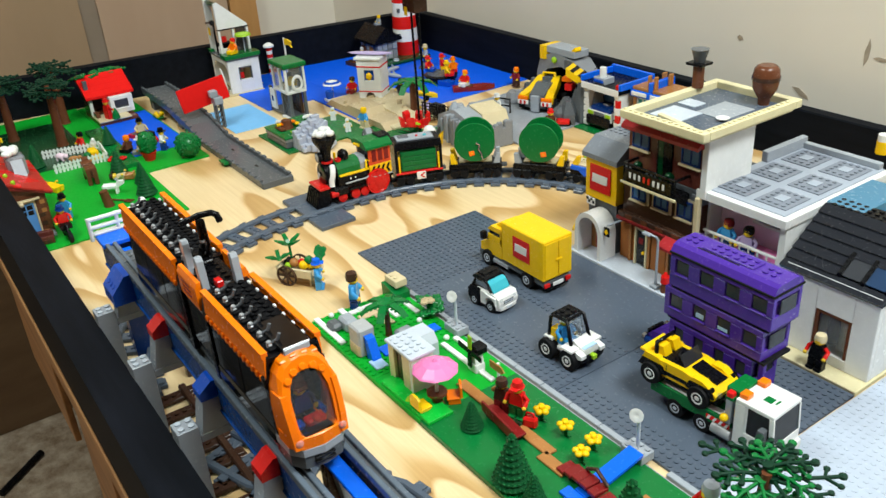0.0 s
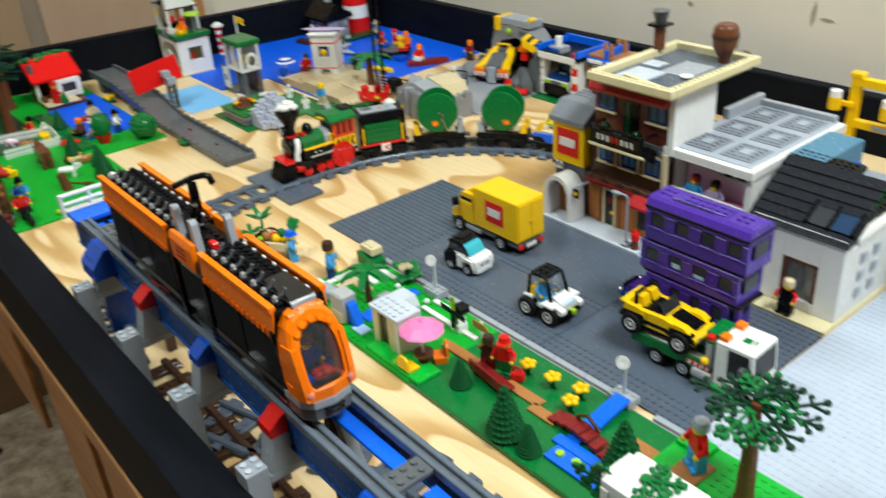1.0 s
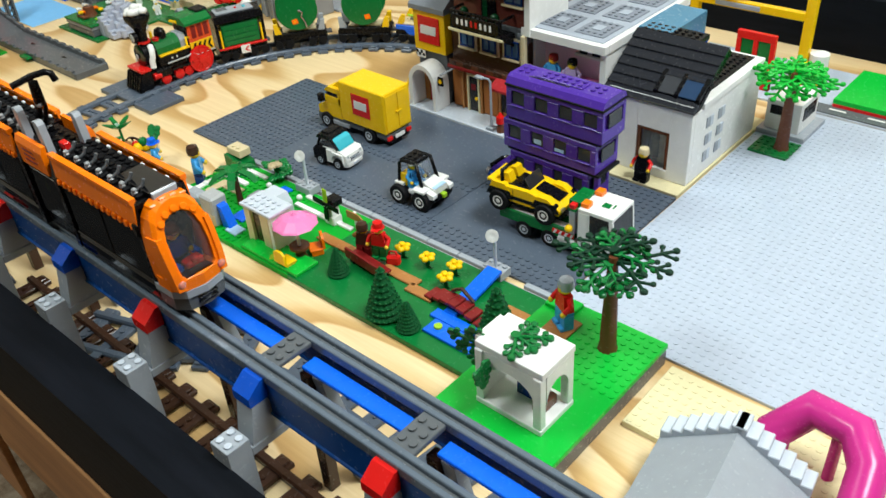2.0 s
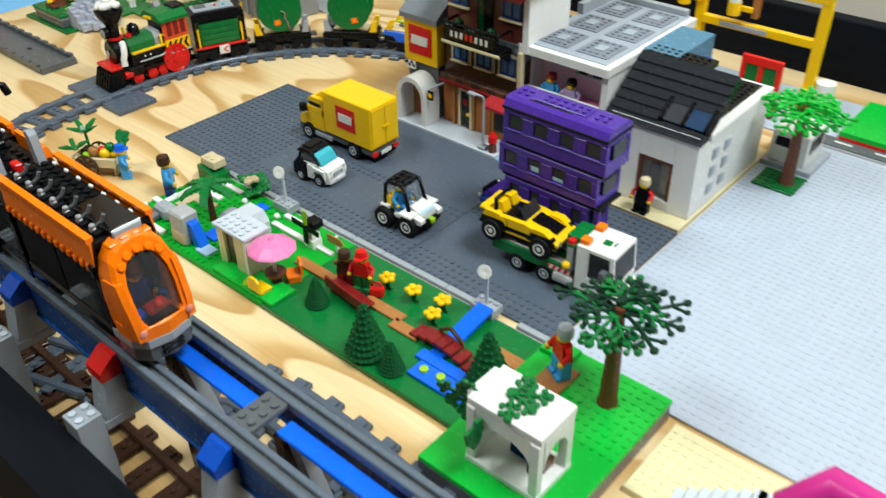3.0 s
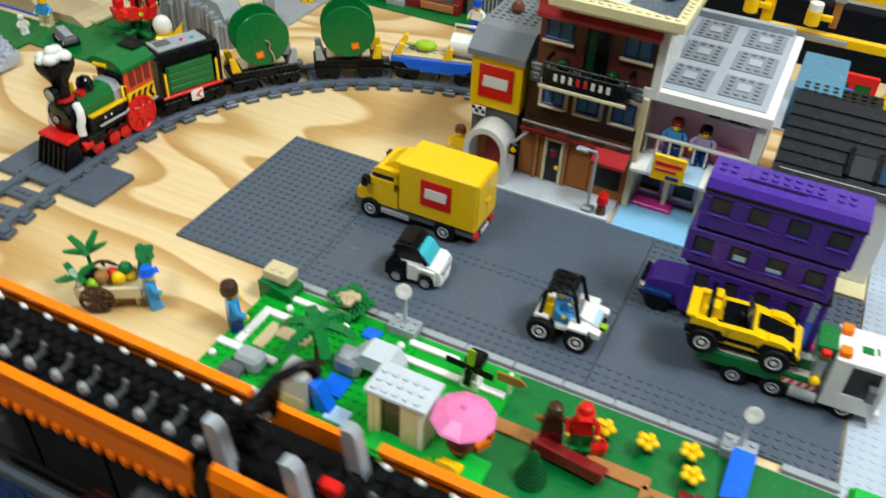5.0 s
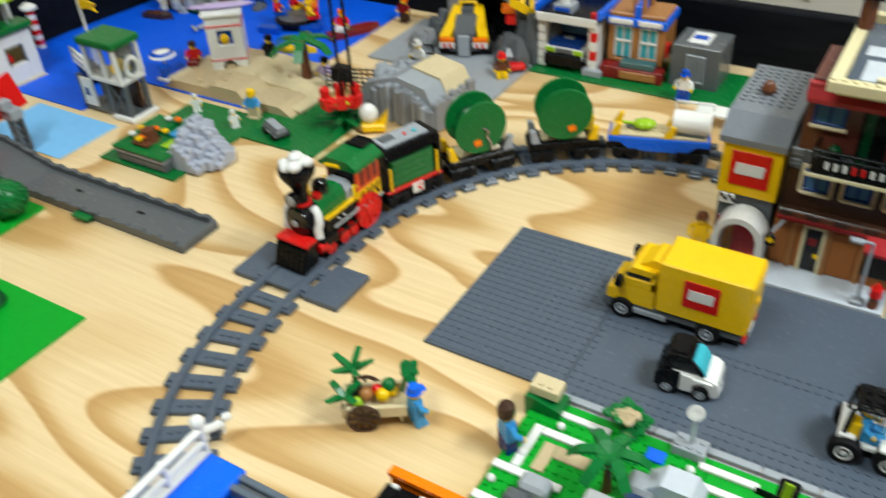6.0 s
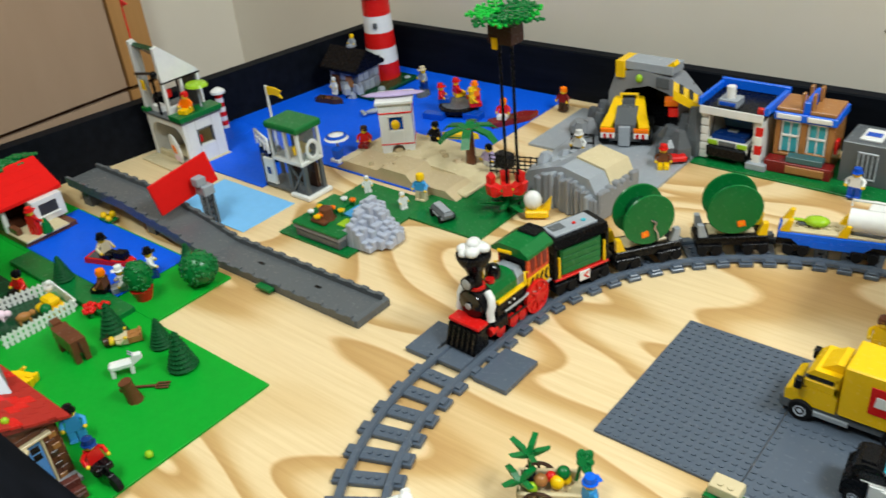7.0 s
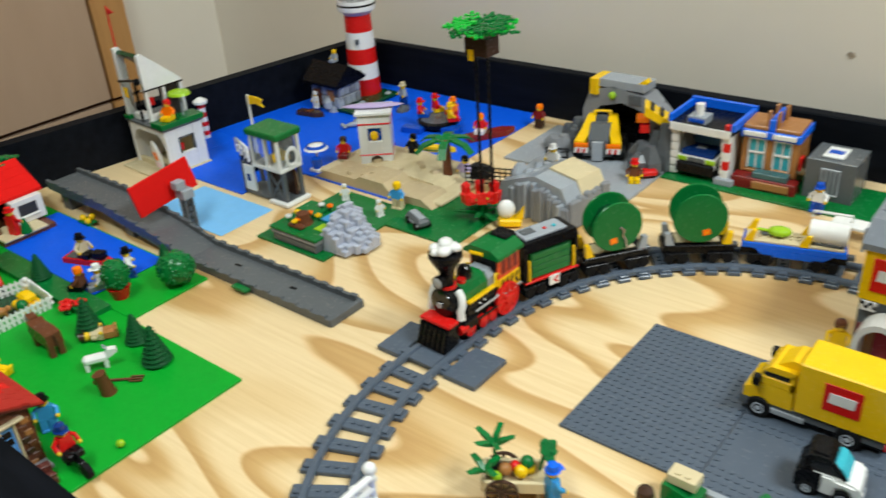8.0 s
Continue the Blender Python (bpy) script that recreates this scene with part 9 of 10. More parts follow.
    part("back_wall", Build("cream").box(0.0, 0.78, 0.62, 0.68, 0.03, 0.72), w)
    part("front_post", Build("white").box(0.79, 0.84, 0.0, 0.06, 0.03, 0.72), w)
    part("arch_brace", Build("white").prism([(0.0, 0.72), (0.0, 0.40), (0.06, 0.56), (0.16, 0.63), (0.64, 0.63), (0.74, 0.57), (0.79, 0.42), (0.79, 0.72)], 0.0, 0.06), w)
    part("low_wall", Build("tan").box(0.0, 0.6, 0.02, 0.08, 0.03, 0.12), w)
    part("front_sill", Build("white").box(0.6, 0.79, 0.0, 0.06, 0.03, 0.10), w)
    rw = part("right_wall", Build("white").box(0.78, 0.84, 0.06, 0.22, 0.03, 0.72).box(0.78, 0.84, 0.50, 0.68, 0.03, 0.72).box(0.78, 0.84, 0.22, 0.50, 0.03, 0.30).box(0.78, 0.84, 0.22, 0.50, 0.56, 0.72), w, "white wall with a square window")
    part("window_frame", Build("dark_grey").box(0.785, 0.85, 0.22, 0.24, 0.30, 0.56).box(0.785, 0.85, 0.48, 0.50, 0.30, 0.56).box(0.785, 0.85, 0.24, 0.48, 0.54, 0.56).use("red").box(0.72, 0.74, 0.28, 0.36, 0.30, 0.42), rw)
    part("deck", Build("dark_grey").box(-0.1, 0.86, -0.02, 0.7, 0.72, 0.76), w)
    part("deck_edge", Build("green").box(0.60, 0.88, -0.04, 0.72, 0.76, 0.84), w, "green balcony edge")
    part("corner_tile", Build("green").box(-0.1, 0.04, -0.03, 0.06, 0.76, 0.82), w)
    gable = [(0.02, 1.32), (0.02, 1.84), (0.10, 1.86), (0.66, 1.36), (0.66, 1.32)]
    part("gable", Build("white").prism([(0.02, 0.76), (0.02, 1.86), (0.10, 1.88), (0.16, 1.80), (0.16, 0.76)], -0.08, -0.02, "x"), w, "tall white end wall")
    part("gable", Build("white").prism(gable, 0.50, 0.56, "x"), w, "white triangular gable")
    part("roof_panel", Build("dark_green").prism([(0.04, 1.80), (0.10, 1.84), (0.64, 1.36), (0.60, 1.33)], -0.02, 0.50, "x"), w, "dark green sloping roof")
    # dark grey panel gives the shadow between the gables as colour
    part("upper_back", Build("dark_grey").box(-0.02, 0.50, 0.60, 0.64, 0.76, 1.34), w)
    part("sill", Build("black").box(0.49, 0.57, 0.02, 0.68, 1.295, 1.318), w)
    for y in (0.02, 0.32, 0.62):
        part("post", Build("white").box(0.50, 0.56, y, y + 0.05, 0.76, 1.29), w)
    part("low_panel", Build("white").box(0.51, 0.55, 0.07, 0.32, 0.76, 0.92), w)
    part("shirt_rack", Build("red").box(0.38, 0.44, 0.12, 0.22, 1.02, 1.14), w)
    part("poster", Build("yellow").box(0.02, 0.12, 0.0, 0.015, 1.12, 1.28), w)
    part("lamp_arm", Build("black").tube([(-0.05, 0.0, 1.36), (0.38, -0.04, 1.46), (0.56, -0.08, 1.49)], 0.022).ball(0.58, -0.08, 1.49, 0.055).tube([(0.3, 0.04, 0.76), (0.3, 0.04, 1.42)], 0.02), w, "black lamp arm")
    part("bench", Build("white").box(0.06, 0.26, 0.06, 0.2, 0.76, 0.86), w)
    part("surfboard", Build("white").move(0.62, -0.06, 0.30, 8, 0, 0).ball(0, 0, 0, 0.13, 0.9, 0.2, 2.1).use("orange").box(-0.04, 0.04, -0.032, -0.024, -0.06, 0.08).use("pale_pink").box(-0.06, 0.06, -0.034, -0.026, -0.2, -0.1), w, "white surfboard leaning at the door")
    part("parasol", Build("lime").lathe([(0.17, 1.18), (0.15, 1.22), (0.02, 1.24)], 14, 0.74, 0.46), w, "lime parasol")
    part("parasol_pole", Build("light_grey").cyl(0.74, 0.46, 0.76, 1.2, 0.016), w)
    part("flagpole", Build("red").cyl(-0.07, 0.1, 1.8, 2.5, 0.012).prism([(-0.07, 2.36), (0.1, 2.42), (-0.07, 2.48)], 0.09, 0.11), w, "thin red flagpole")
    w.scale = (1.14, 1, 1)
    figure(-8.12, 1.84, 0.845, 20, "orange", "yellow", "red", False, label="toy figure in orange on the balcony", sit=True)
    bp = thing("striped_pole", -8.86, 2.92, 0.0, label="red and white banded toy marker pole", category="pole")
    for k in range(8):
        part("band", Build("red" if k % 2 else "white").cyl(0, 0, 0.08 * k, 0.08 * (k + 1), 0.065, n=12), bp)
    part("cap", Build("white").lathe([(0.12, 0.64), (0.12, 0.68), (0.04, 0.73)], 14), bp)


seaside()


def middle_lawns():
    plate("lawn_patch", "green", -5.25, -4.0, 0.95, 2.6, 0, 0.035, "dark green plate round the little mountain", None, "lawn")
    plate("lawn_patch", "green", -4.15, -2.85, 2.1, 3.3, 0, 0.032, "dark green plate beside the beach", None, "lawn")
    r = thing("flower_rock", -5.05, 0.98, 0.035, label="raised green and grey flower bed with a brown stump", category="flower bed")
    part("base", Build("dark_grey").box(0.08, 0.88, 0.02, 0.75, 0, 0.11, 0.015), r)
    part("base_course", Build("stone_grey").box(0.07, 0.89, 0.01, 0.76, 0.11, 0.17, 0.012), r)
    part("turf", Build("green").box(0.05, 0.91, 0.0, 0.78, 0.17, 0.21, 0.012), r)
    part("turf_step", Build("green").box(0.05, 0.45, 0.45, 0.78, 0.21, 0.25, 0.012), r)
    part("stump", Build("brown").lathe([(0.13, 0.21), (0.10, 0.28), (0.09, 0.36), (0.06, 0.37)], 7, 0.42, 0.28), r)
    part("stump_root", Build("brown").box(0.30, 0.56, 0.10, 0.20, 0.21, 0.26, 0.02), r)
    part("pool", Build("azure").box(0.55, 0.86, 0.45, 0.74, 0.21, 0.235), r)
    part("moss", Build("lime").box(0.66, 0.88, 0.22, 0.40, 0.21, 0.225), r)
    for k in range(8):
        flower(-5.05 + random.uniform(0.12, 0.6), 0.98 + random.uniform(0.12, 0.72), 0.25, ("yellow", "orange", "white")[k % 3], 0.07, size=0.55)
    m = thing("toy_mountain", -4.0, 1.50, 0.03, label="light grey stepped toy mountain", category="mountain")
    random.seed(31)
    for i in range(9):
        for j in range(9):
            u, v = -0.25 + 0.07 * i, -0.32 + 0.07 * j
            du, dv = u + 0.14, v - 0.06
            d = max(du * 1.05, -du * 2.6) + max(-dv * 0.75, dv * 1.5)
            h = 0.56 - d * 0.86 + random.uniform(-0.05, 0.03)
            if h > 0.03:
                g = 0.037 + random.uniform(0, 0.012)
                part("crag", Build("rock_lilac").box(u - g, u + g, v - g, v + g, 0, 0.03 + round(h / 0.048) * 0.048, 0.01), m)
    figure(-4.16, 2.56, 0.033, 10, "azure", "tan", "yellow", False, label="fair-haired toy figure in a pale blue top")
    d = thing("grey_drone", -3.6, 2.32, 0.033, -25, label="dark grey toy buggy on the lawn", category="buggy")
    part("body", Build("dark_grey").box(-0.2, 0.2, -0.09, 0.09, 0.04, 0.14, 0.03), d)
    part("bars", Build("light_grey").box(-0.19, 0.19, -0.1, -0.088, 0.06, 0.09).box(-0.16, 0.16, -0.05, 0.05, 0.14, 0.16), d)
    for x in (-0.12, 0.12):
        part("wheel", Build("rubber").cyl(0.05, x, -0.11, 0.11, 0.05, axis="y"), d)
    t = thing("tree_house", -3.04, 3.08, 0.0, label="toy tree house on two tall thin black poles", category="tree house")
    for x in (-0.05, 0.1):
        part("pole", Build("black").cyl(x, 0.02 * (1 if x > 0 else -1), 0, 2.25, 0.02, n=8), t, "thin black pole")
    part("cabin", Build("dark_brown").box(-0.14, 0.2, -0.12, 0.14, 2.2, 2.42), t)
    part("ladder", Build("yellow").box(-0.08, 0.0, -0.14, -0.12, 2.14, 2.28), t)
    part("figure_shape", Build("yellow").box(-0.06, 0.02, -0.12, -0.04, 2.42, 2.52), t)
    b, c = Build("bright_green"), Build("green")
    for k in range(9):
        a = 40 * k
        sprig(b if k % 2 else c, 0.05 + 0.1 * math.cos(radians(a)), 0.1 * math.sin(radians(a)), 2.5 + 0.04 * (k % 3), 0.36, a, random.uniform(-18, 10))
    part("crown", b, t, "bright green leaf sprays")
    part("crown", c, t, "dark green leaf sprays")
    f = thing("red_plant", -3.0, 2.92, 0.03, label="huge red-petalled toy plant with green leaves", category="plant")
    for k in range(6):
        a = 60 * k + 10
        part("petal", Build("red").move(0, 0, 0.26, 0, -10 - 8 * (k % 2), a).prism([(0.07, 0.0), (0.20, 0.015), (0.22, 0.10), (0.27, 0.13), (0.31, 0.12), (0.26, -0.02), (0.20, -0.035)], -0.06, 0.06), f)
    for k in range(9):
        a = 40 * k + 15
        part("leaf", Build("green").move(0, 0, 0.04, 0, -28 + 9 * (k % 3), a).prism([(0.0, 0.0), (0.14, 0.06), (0.40, 0.02), (0.14, 0.02)], -0.035, 0.035), f)
    part("heart", Build("green").box(-0.10, 0.10, -0.10, 0.10, 0.24, 0.275, 0.02).use("lime").box(-0.03, 0.09, -0.06, 0.05, 0.275, 0.30, 0.01), f)
    part("stem", Build("green").cyl(0, 0, 0, 0.26, 0.04), f)
    k = thing("toy_duck", -2.62, 2.95, 0.03, 30, label="white and yellow toy bird beside the red plant", category="toy bird")
    k2 = part("body", Build("white").ball(0, 0, 0.22, 0.12, 1, 0.8, 1.1), k)
    part("feet", Build("yellow").box(-0.1, 0.2, -0.1, 0.1, 0, 0.1, 0.02).prism([(0.1, 0.1), (0.22, 0.1), (0.24, 0.26)], -0.05, 0.05), k)
    n = thing("net_fence", -3.75, 3.55, 0.08, 18, label="black toy net fence on the beach", category="fence")
    for j in range(5):
        part("strand", Build("black").tube([(0, 0, 0.06 + 0.06 * j), (0.7, 0, 0.06 + 0.06 * j)], 0.01, 5), n)
    for j in range(9):
        part("strand", Build("black").tube([(0.02 + 0.083 * j, 0, 0), (0.02 + 0.083 * j, 0, 0.32)], 0.01, 5), n)
    solid("black_crate", Build("black").box(-0.14, 0.14, -0.1, 0.1, 0, 0.2, 0.02).box(-0.2, 0.0, 0.1, 0.22, 0, 0.14, 0.02), -3.72, 3.85, 0.08, label="black toy gear heap by the net", category="crate")


middle_lawns()


def quarry():
    c = thing("grey_cliff", -2.47, 3.64, 0.0, -9, label="grey toy cliff with a tan flat top", category="cliff")
    part("rock_core", Build("light_grey").prism([(-0.75, 0.0), (-0.6, 0.3), (-0.2, 0.42), (0.1, 0.5), (0.62, 0.46), (0.75, 0.3), (0.78, 0.0)], -0.30, 0.45), c)
    for k in range(34):
        x = -0.72 + 1.46 * k / 33
        h = 0.44 - 0.5 * abs(x - 0.15) ** 2 - (0.12 if x < -0.4 else 0)
        part("rock_column", Build("light_grey" if k % 3 == 1 else "stone_grey").box(x - 0.035, x + 0.035, -0.36 + random.uniform(-0.05, 0.03), -0.28, 0, max(0.1, h * random.uniform(0.86, 1.0)), 0.012), c)
        if k % 3 == 0:
            part("rock_column", Build("stone_grey").box(0.70 + random.uniform(0, 0.06), 0.82, -0.3 + k * 0.021, -0.2 + k * 0.021, 0, 0.4 * random.uniform(0.7, 1), 0.02), c)
    part("plateau", Build("tan").prism([(0.10, 0.50), (0.62, 0.462), (0.75, 0.30), (0.75, 0.325), (0.63, 0.485), (0.10, 0.525)], 0.0, 0.46), c, "tan flat top")
    part("crag", lumps(Build("stone_grey").move(-0.5, -0.05, 0.1), 9, 0.25, 0.25, 0, 0.2, 0.07, 0.13), c, kind="stuff")
    part("boulder", lumps(Build("light_grey").move(-0.35, 0.18, 0.25), 8, 0.35, 0.22, 0, 0.18, 0.09, 0.16), c, "pale grey boulders", kind="stuff")
    c.scale = (0.86, 1, 1.2)
    figure(-3.02, 4.72, 0.04, 0, "white", "dark_grey", "white", True, label="toy figure in white on the quarry plate")
    solid("hurdle", Build("black").tube([(-0.16, 0, 0), (-0.16, 0, 0.26), (0.16, 0, 0.26), (0.16, 0, 0)], 0.018).tube([(-0.16, 0, 0.13), (0.16, 0, 0.13)], 0.014), -3.06, 4.88, 0.04, 20, "black toy bar hurdle on the quarry plate", "hurdle")
    plate("quarry_plate", "light_grey", -3.92, -3.455, 4.75, 6.3, 0, 0.04, "light grey quarry floor plate by the sea", None, "quarry floor")
    solid("quarry_boulder", lumps(Build("stone_grey"), 5, 0.10, 0.12, 0.02, 0.22, 0.12, 0.18), -3.38, 5.46, 0.04, 0, "rounded grey toy boulder beside the loader", "boulder")
    plate("quarry_plate", "light_grey", -3.45, -1.62, 4.05, 6.2, 0, 0.04, "light grey quarry floor plate", None, "quarry floor")
    m = thing("mine_arch", -2.50, 5.97, 0.04, label="grey toy mine entrance with yellow beams on top", category="mine")
    out = [(-0.62, 0.0), (-0.6, 0.45), (-0.5, 0.7), (-0.15, 0.78), (0.3, 0.72), (0.55, 0.5), (0.66, 0.0)]
    inn = [(-0.46, 0.0), (-0.44, 0.4), (-0.34, 0.52), (-0.02, 0.6), (0.26, 0.54), (0.38, 0.4), (0.44, 0.0)]
    n = len(out)
    vs = [(x, -0.15, z) for x, z in out] + [(x, -0.15, z) for x, z in inn] + [(x, 0.25, z) for x, z in out] + [(x, 0.25, z) for x, z in inn]
    fs = []
    for k in range(n - 1):
        fs += [[k, k + 1, n + k + 1, n + k], [2 * n + k, 3 * n + k, 3 * n + k + 1, 2 * n + k + 1], [k, 2 * n + k, 2 * n + k + 1, k + 1], [n + k, n + k + 1, 3 * n + k + 1, 3 * n + k]]
    part("arch", Build("stone_grey").add(vs, fs), m)
    # black sheet stands for the shade inside the opening
    part("back_panel", Build("black").box(-0.46, 0.45, 0.2, 0.24, 0, 0.6), m)
    part("rubble", lumps(Build("dark_grey").move(0.52, -0.5, 0), 6, 0.14, 0.22, 0, 0.3, 0.13, 0.22), m, kind="stuff")
    part("rubble", lumps(Build("dark_grey").move(0.75, -0.25, 0), 7, 0.18, 0.2, 0, 0.5, 0.12, 0.2), m, kind="stuff")
    part("rubble", lumps(Build("dark_grey").move(-0.72, -0.2, 0), 5, 0.12, 0.15, 0, 0.3, 0.1, 0.16), m, kind="stuff")
    part("beam", Build("yellow").box(-0.48, -0.36, -0.2, 0.2, 0.66, 0.86).use("light_grey").box(-0.36, 0.3, -0.15, 0.2, 0.76, 0.86), m, "yellow and grey top works")
    part("beam", Build("yellow").move(0.24, 0, 0.86, 0, -35, 0).box(-0.08, 0.08, -0.14, 0.0, -0.04, 0.02), m)
    part("plaque", Build("dark_grey").box(0.08, 0.26, -0.17, -0.15, 0.6, 0.72), m)
    part("gem", Build("lime").ball(-0.15, -0.18, 0.68, 0.05), m)
    m.scale = (1.12, 1, 1.26)
    d = thing("mine_loader", -2.74, 5.60, 0.04, -68, label="yellow toy mining loader backing out of the arch", category="loader")
    part("chassis", Build("dark_grey").box(-0.3, 0.30, -0.16, 0.16, 0.08, 0.18), d)
    part("engine_cover", Build("dark_grey").prism([(-0.15, 0.18), (0.26, 0.18), (0.24, 0.30), (0.0, 0.44), (-0.15, 0.44)], -0.11, 0.11), d, "dark grey sloping engine cover")
    part("centre_strip", Build("light_grey").box(0.27, 0.33, -0.06, 0.06, 0.02, 0.30), d, "grey ladder strip")
    part("cab", Build("dark_grey").prism([(-0.3, 0.18), (-0.10, 0.18), (-0.12, 0.50), (-0.3, 0.50)], -0.07, 0.07), d)
    part("roll_bar", Build("yellow").tube([(-0.2, -0.10, 0.38), (-0.2, -0.08, 0.56), (-0.2, 0.08, 0.56), (-0.2, 0.10, 0.38)], 0.025, 6), d, "yellow roll bar")
    for s in (-1, 1):
        part("side_fender", Build("yellow").move(-0.24, s * 0.10, 0, 0, 0, s * 11).prism([(-0.04, 0.34), (0.54, 0.17), (0.54, 0.29), (0.28, 0.37), (0.06, 0.50), (-0.04, 0.50)], -0.055, 0.055), d, "yellow side fender")
        part("lamp_block", Build("orange").box(0.30, 0.34, s * 0.10, s * 0.25, 0.22, 0.28), d, "orange rear lamp block")
        st = part("stripe_block", Build("white").box(0.30, 0.342, s * 0.10, s * 0.25, 0.14, 0.215), d, "white and red warning block")
        for k in range(2):
            part("stripe", Build("red").box(0.342, 0.346, s * (0.125 + 0.06 * k), s * (0.155 + 0.06 * k), 0.145, 0.21), st)
        for x in (-0.18, 0.16):
            wheel(d, x, s * 0.22, 0.12, 0.12, 0.11, "dark_grey", s)
    d.scale = (1.15, 1.35, 1.05)
    e = thing("conveyor", -1.84, 5.68, 0.04, 25, label="yellow toy conveyor chute beside the mine", category="conveyor")
    ch = part("chute", Build("yellow").prism([(-0.16, 0.70), (0.20, 0.46), (0.20, 0.56), (-0.16, 0.82)], -0.14, 0.14), e)
    for k in range(3):
        part("stripe", Build("black").prism([(-0.10 + 0.1 * k, 0.785 - 0.07 * k), (-0.06 + 0.1 * k, 0.757 - 0.07 * k), (-0.06 + 0.1 * k, 0.765 - 0.07 * k), (-0.10 + 0.1 * k, 0.793 - 0.07 * k)], -0.13, 0.13), ch)
    part("leg", Build("yellow").box(0.06, 0.13, -0.08, 0.08, 0, 0.52), e)
    part("bucket", Build("red").box(-0.2, -0.1, -0.08, 0.08, 0.44, 0.55), e)
    part("bucket", Build("orange").box(-0.24, -0.1, -0.08, 0.08, 0.58, 0.65), e)
    e.scale = (1.35, 1.25, 1.12)
    figure(-1.85, 4.98, 0.04, 30, "brown", "yellow", "red", True, label="seated toy miner with a red helmet", sit=True)
    solid("red_barrow", Build("red").box(-0.12, 0.12, -0.08, 0.08, 0.04, 0.12, 0.02).use("black").cyl(0.05, 0.1, -0.02, 0.02, 0.05, axis="y"), -1.72, 5.15, 0.04, 40, "small red toy barrow", "barrow")


quarry()


def police_post():
    plate("lawn_patch", "green", -1.6, 1.25, 5.3, 6.3, 0, 0.03, "dark green plate under the police post", None, "lawn")
    g = thing("police_garage", -1.55, 5.5, 0.03, label="white toy garage with a blue-railed black roof", category="garage")
    for x in (0, 0.72):
        part("pillar", Build("white").box(x, x + 0.1, 0, 0.7, 0, 0.52), g, "white brick pillar")
    for x in (0, 0.72):
        for k in range(6):
            part("brick", Build("white").box(x - 0.008, x + 0.108, -0.02, 0.0, 0.01 + k * 0.088, 0.083 + k * 0.088), g)
    part("roof", Build("black").box(-0.03, 0.86, -0.06, 0.72, 0.52, 0.58), g)
    part("lintel", Build("white").box(-0.02, 0.85, -0.075, -0.06, 0.50, 0.585), g, "white lintel over the bay")
    part("roof_rail", Build("bright_blue").box(-0.05, 0.9, 0.68, 0.74, 0.58, 0.68).box(-0.05, 0.0, -0.06, 0.68, 0.58, 0.66).box(0.84, 0.9, -0.06, 0.68, 0.58, 0.66), g, "bright blue roof rail")
    part("roof_unit", Build("light_grey").box(0.2, 0.46, 0.0, 0.24, 0.58, 0.66).use("white").cyl(0.33, 0.1, 0.66, 0.78, 0.06), g)
    part("brand_bar", Build("blue").box(0.22, 0.44, -0.02, -0.002, 0.6, 0.64), g)
    g.scale = (1, 1, 1.35)
    v = thing("police_truck", -1.17, 5.82, 0.03, -90, label="white and blue toy police truck in the garage", category="truck")
    part("body", Build("white").box(-0.2, 0.36, -0.2, 0.2, 0.12, 0.24), v)
    part("bonnet", Build("navy").prism([(0.0, 0.24), (0.34, 0.24), (0.32, 0.28), (0.0, 0.32)], -0.17, 0.17), v, "dark blue bonnet")
    part("cab", Build("white").prism([(-0.3, 0.24), (0.06, 0.24), (-0.02, 0.46), (-0.3, 0.46)], -0.19, 0.19), v)
    part("windscreen", Build("window_blue").prism([(0.05, 0.28), (0.07, 0.28), (-0.01, 0.45), (-0.03, 0.45)], -0.15, 0.15), v)
    part("light_bar", Build("white").box(-0.08, 0.0, -0.16, 0.16, 0.46, 0.50), v)
    part("badge", Build("light_grey").box(0.12, 0.2, -0.05, 0.05, 0.29, 0.312), v)
    part("grille", Build("dark_grey").box(0.352, 0.372, -0.09, 0.09, 0.18, 0.23), v)
    part("bull_bar", Build("black").box(0.35, 0.42, -0.2, 0.2, 0.05, 0.18, 0.02), v)
    part("headlight", Build("lime").box(0.35, 0.375, -0.2, -0.1, 0.18, 0.23), v)
    part("headlight", Build("lime").box(0.35, 0.375, 0.1, 0.2, 0.18, 0.23), v)
    for s in (-1, 1):
        for x in (-0.15, 0.22):
            wheel(v, x, s * 0.19, 0.1, 0.1, 0.09, "dark_grey", s)
    v.scale = (0.95, 1.36, 1.32)
    b = thing("boom_barrier", -0.76, 5.50, 0.03, label="raised red and white toy boom barrier", category="barrier")
    for k in range(6):
        part("band", Build("white" if k % 2 == 0 else "red").box(-0.045, 0.045, -0.03, 0.03, 0.06 + 0.1 * k, 0.16 + 0.1 * k), b)
    part("foot", Build("light_grey").box(-0.12, 0.14, -0.08, 0.08, 0, 0.07), b)
    b.scale = (1, 1, 1.3)
    s = thing("police_station", -0.63, 5.66, 0.03, 3, label="orange-brown toy police station with blue trim", category="house")
    part("base", Build("dark_red").box(-0.05, 1.0, -0.16, 0.05, 0, 0.12).use("nougat").box(0.3, 0.9, -0.18, -0.16, 0.02, 0.1), s)
    part("planter", Build("teal_dark").box(0.28, 0.85, -0.14, 0.02, 0.12, 0.18), s, "dark teal planter top")
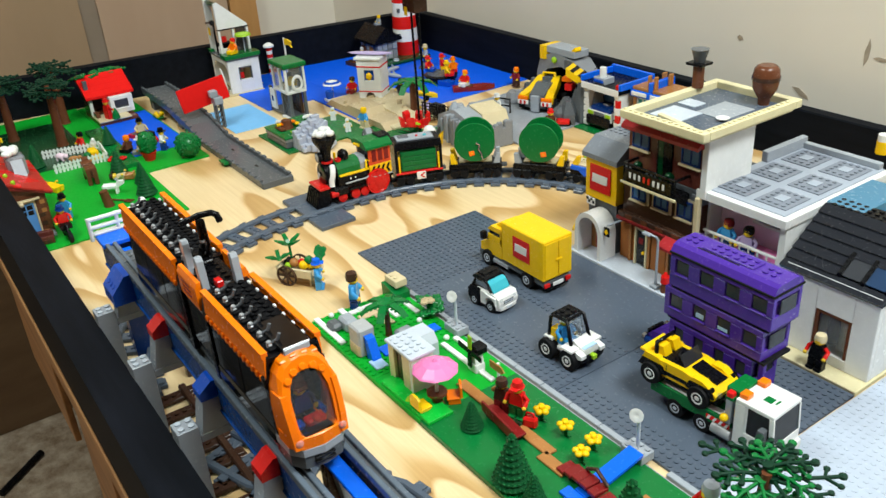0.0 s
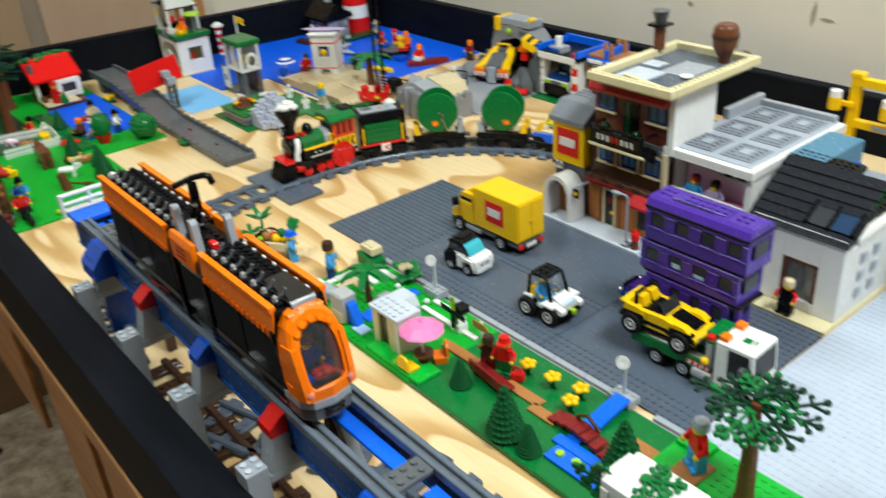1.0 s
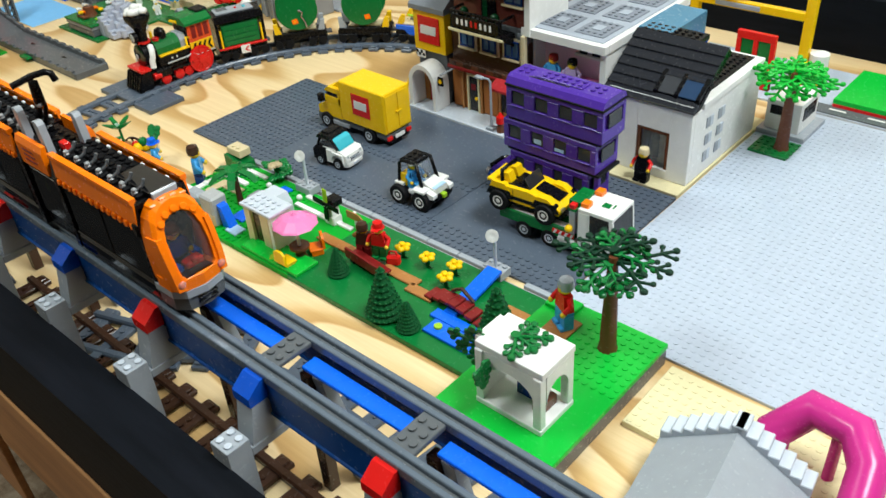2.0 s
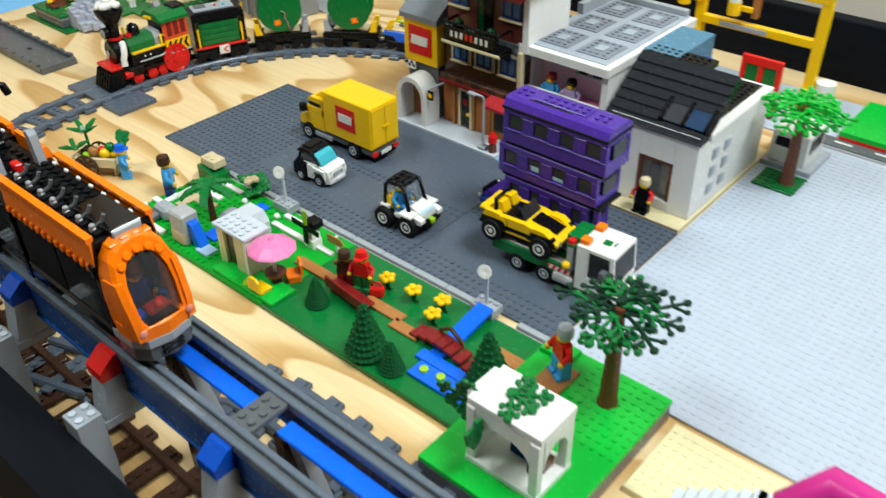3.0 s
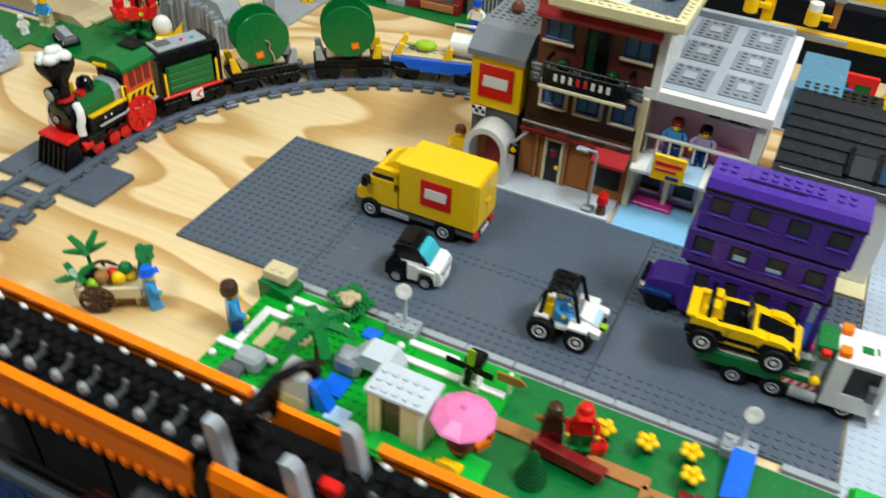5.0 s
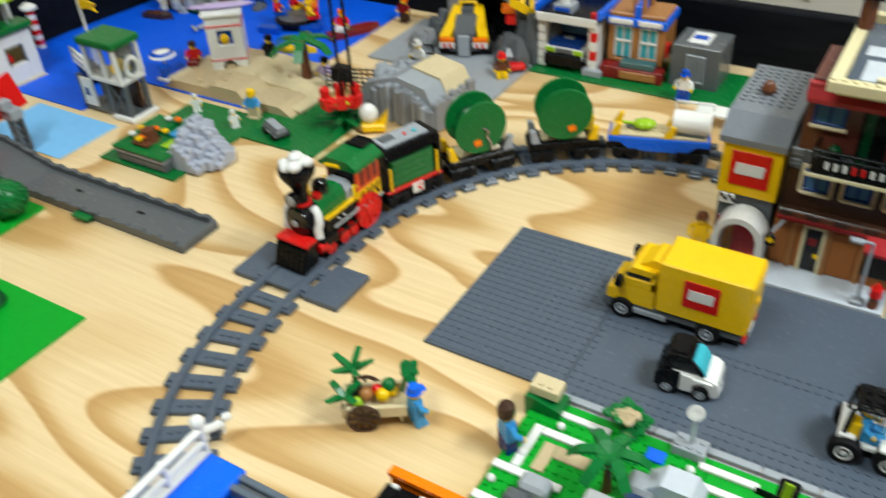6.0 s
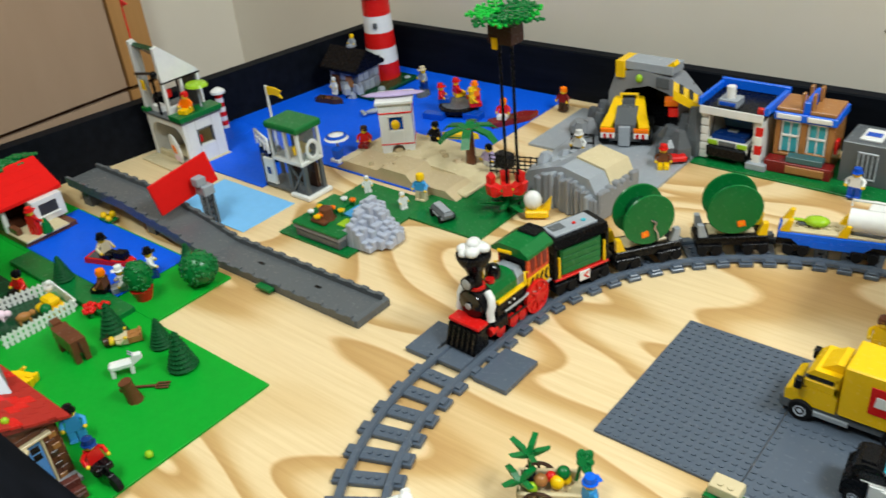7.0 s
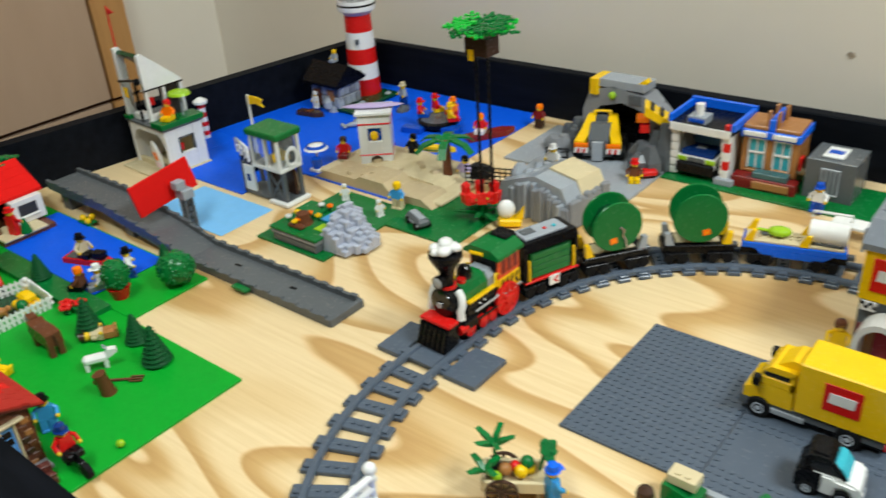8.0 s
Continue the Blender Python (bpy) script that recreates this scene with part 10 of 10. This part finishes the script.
    part("wall", Build("nougat").box(0.0, 0.08, 0.05, 0.12, 0.12, 0.5).box(0.40, 0.50, 0.05, 0.12, 0.12, 0.5).box(0.82, 0.92, 0.05, 0.12, 0.12, 0.5).box(0.08, 0.40, 0.05, 0.12, 0.12, 0.15).box(0.50, 0.82, 0.05, 0.12, 0.12, 0.18), s, "orange-brown front wall")
    part("side_wall", Build("nougat").box(0.86, 0.92, 0.12, 0.6, 0, 0.5), s)
    part("side_wall", Build("nougat").box(0.0, 0.06, 0.12, 0.6, 0, 0.5), s)
    for x0, x1 in ((0.09, 0.39), (0.51, 0.81)):
        w = part("window", Build("white").box(x0, x0 + 0.03, 0.06, 0.09, 0.16, 0.5).box(x1 - 0.03, x1, 0.06, 0.09, 0.16, 0.5).box(x0, x1, 0.06, 0.09, 0.47, 0.5).box(x0, x1, 0.06, 0.085, 0.32, 0.345).box((x0 + x1) / 2 - 0.012, (x0 + x1) / 2 + 0.012, 0.062, 0.084, 0.16, 0.5), s, "white framed window")
        part("pane", Build("teal_glass").box(x0 + 0.02, x1 - 0.02, 0.09, 0.1, 0.16, 0.48), w)
    part("fascia", Build("bright_blue").box(-0.03, 0.95, 0.0, 0.62, 0.5, 0.58), s, "bright blue fascia")
    part("ledge", Build("white").box(0.02, 0.4, -0.02, 0.0, 0.52, 0.57).box(0.5, 0.88, -0.02, 0.0, 0.52, 0.57), s)
    part("roof", Build("nougat").box(0.0, 0.40, 0.03, 0.55, 0.58, 0.62).box(0.52, 0.92, 0.03, 0.55, 0.58, 0.62), s, "orange-brown roof decks")
    part("roof_divider", Build("bright_blue").box(0.41, 0.51, 0.03, 0.6, 0.58, 0.70), s)
    for x in (0.36, 0.52):
        parts("roof_post", "nougat", ((x, x + 0.05, 0.05, 0.12, 0.62, 0.78), (x, x + 0.05, 0.4, 0.5, 0.62, 0.76)), s)
    part("alarm_box", Build("red").box(0.93, 0.98, 0.1, 0.22, 0.2, 0.34), s)
    s.scale = (0.8, 1, 1.35)
    j = thing("jail_block", 0.24, 5.66, 0.03, label="dark grey toy jail block with a barred door", category="jail")
    part("wall", Build("dark_grey").box(0, 0.62, 0, 0.6, 0, 0.44), j)
    gt = part("gate", Build("light_grey").box(0.2, 0.44, -0.02, -0.002, 0.06, 0.08), j, "pale barred gate")
    part("top_rail", Build("light_grey").box(0.2, 0.44, -0.02, -0.002, 0.34, 0.36), gt)
    for k in range(5):
        part("bar", Build("light_grey").box(0.2 + k * 0.055, 0.22 + k * 0.055, -0.022, -0.004, 0.08, 0.34), gt)
    part("roof_sign", Build("white").box(0.16, 0.42, 0.1, 0.45, 0.44, 0.465).use("blue").box(0.2, 0.38, 0.2, 0.32, 0.465, 0.472), j, "white roof plate with a blue bar")
    j.scale = (1, 1, 1.25)
    figure(0.55, 5.3, 0.03, 0, "white", "blue", "blue", True, label="toy officer in white and blue")
    x = thing("white_counter", 0.86, 4.75, 0.0, label="white and grey toy counter on the plywood", category="counter")
    part("top", Build("white").box(0, 0.6, 0, 0.25, 0.16, 0.2), x)
    part("leg", Build("light_grey").box(0.04, 0.1, 0.03, 0.22, 0, 0.16), x)
    part("leg", Build("light_grey").box(0.5, 0.56, 0.03, 0.22, 0, 0.16), x)
    y = thing("hand_rail", 1.3, 4.6, 0.0, label="grey toy hand rail loops", category="rail")
    for k in range(3):
        part("loop", Build("light_grey").tube([(0.1 * k, 0, 0), (0.1 * k, 0, 0.3), (0.1 * k + 0.05, 0, 0.34), (0.1 * k + 0.08, 0, 0.3), (0.1 * k + 0.08, 0, 0)], 0.016), y)


police_post()
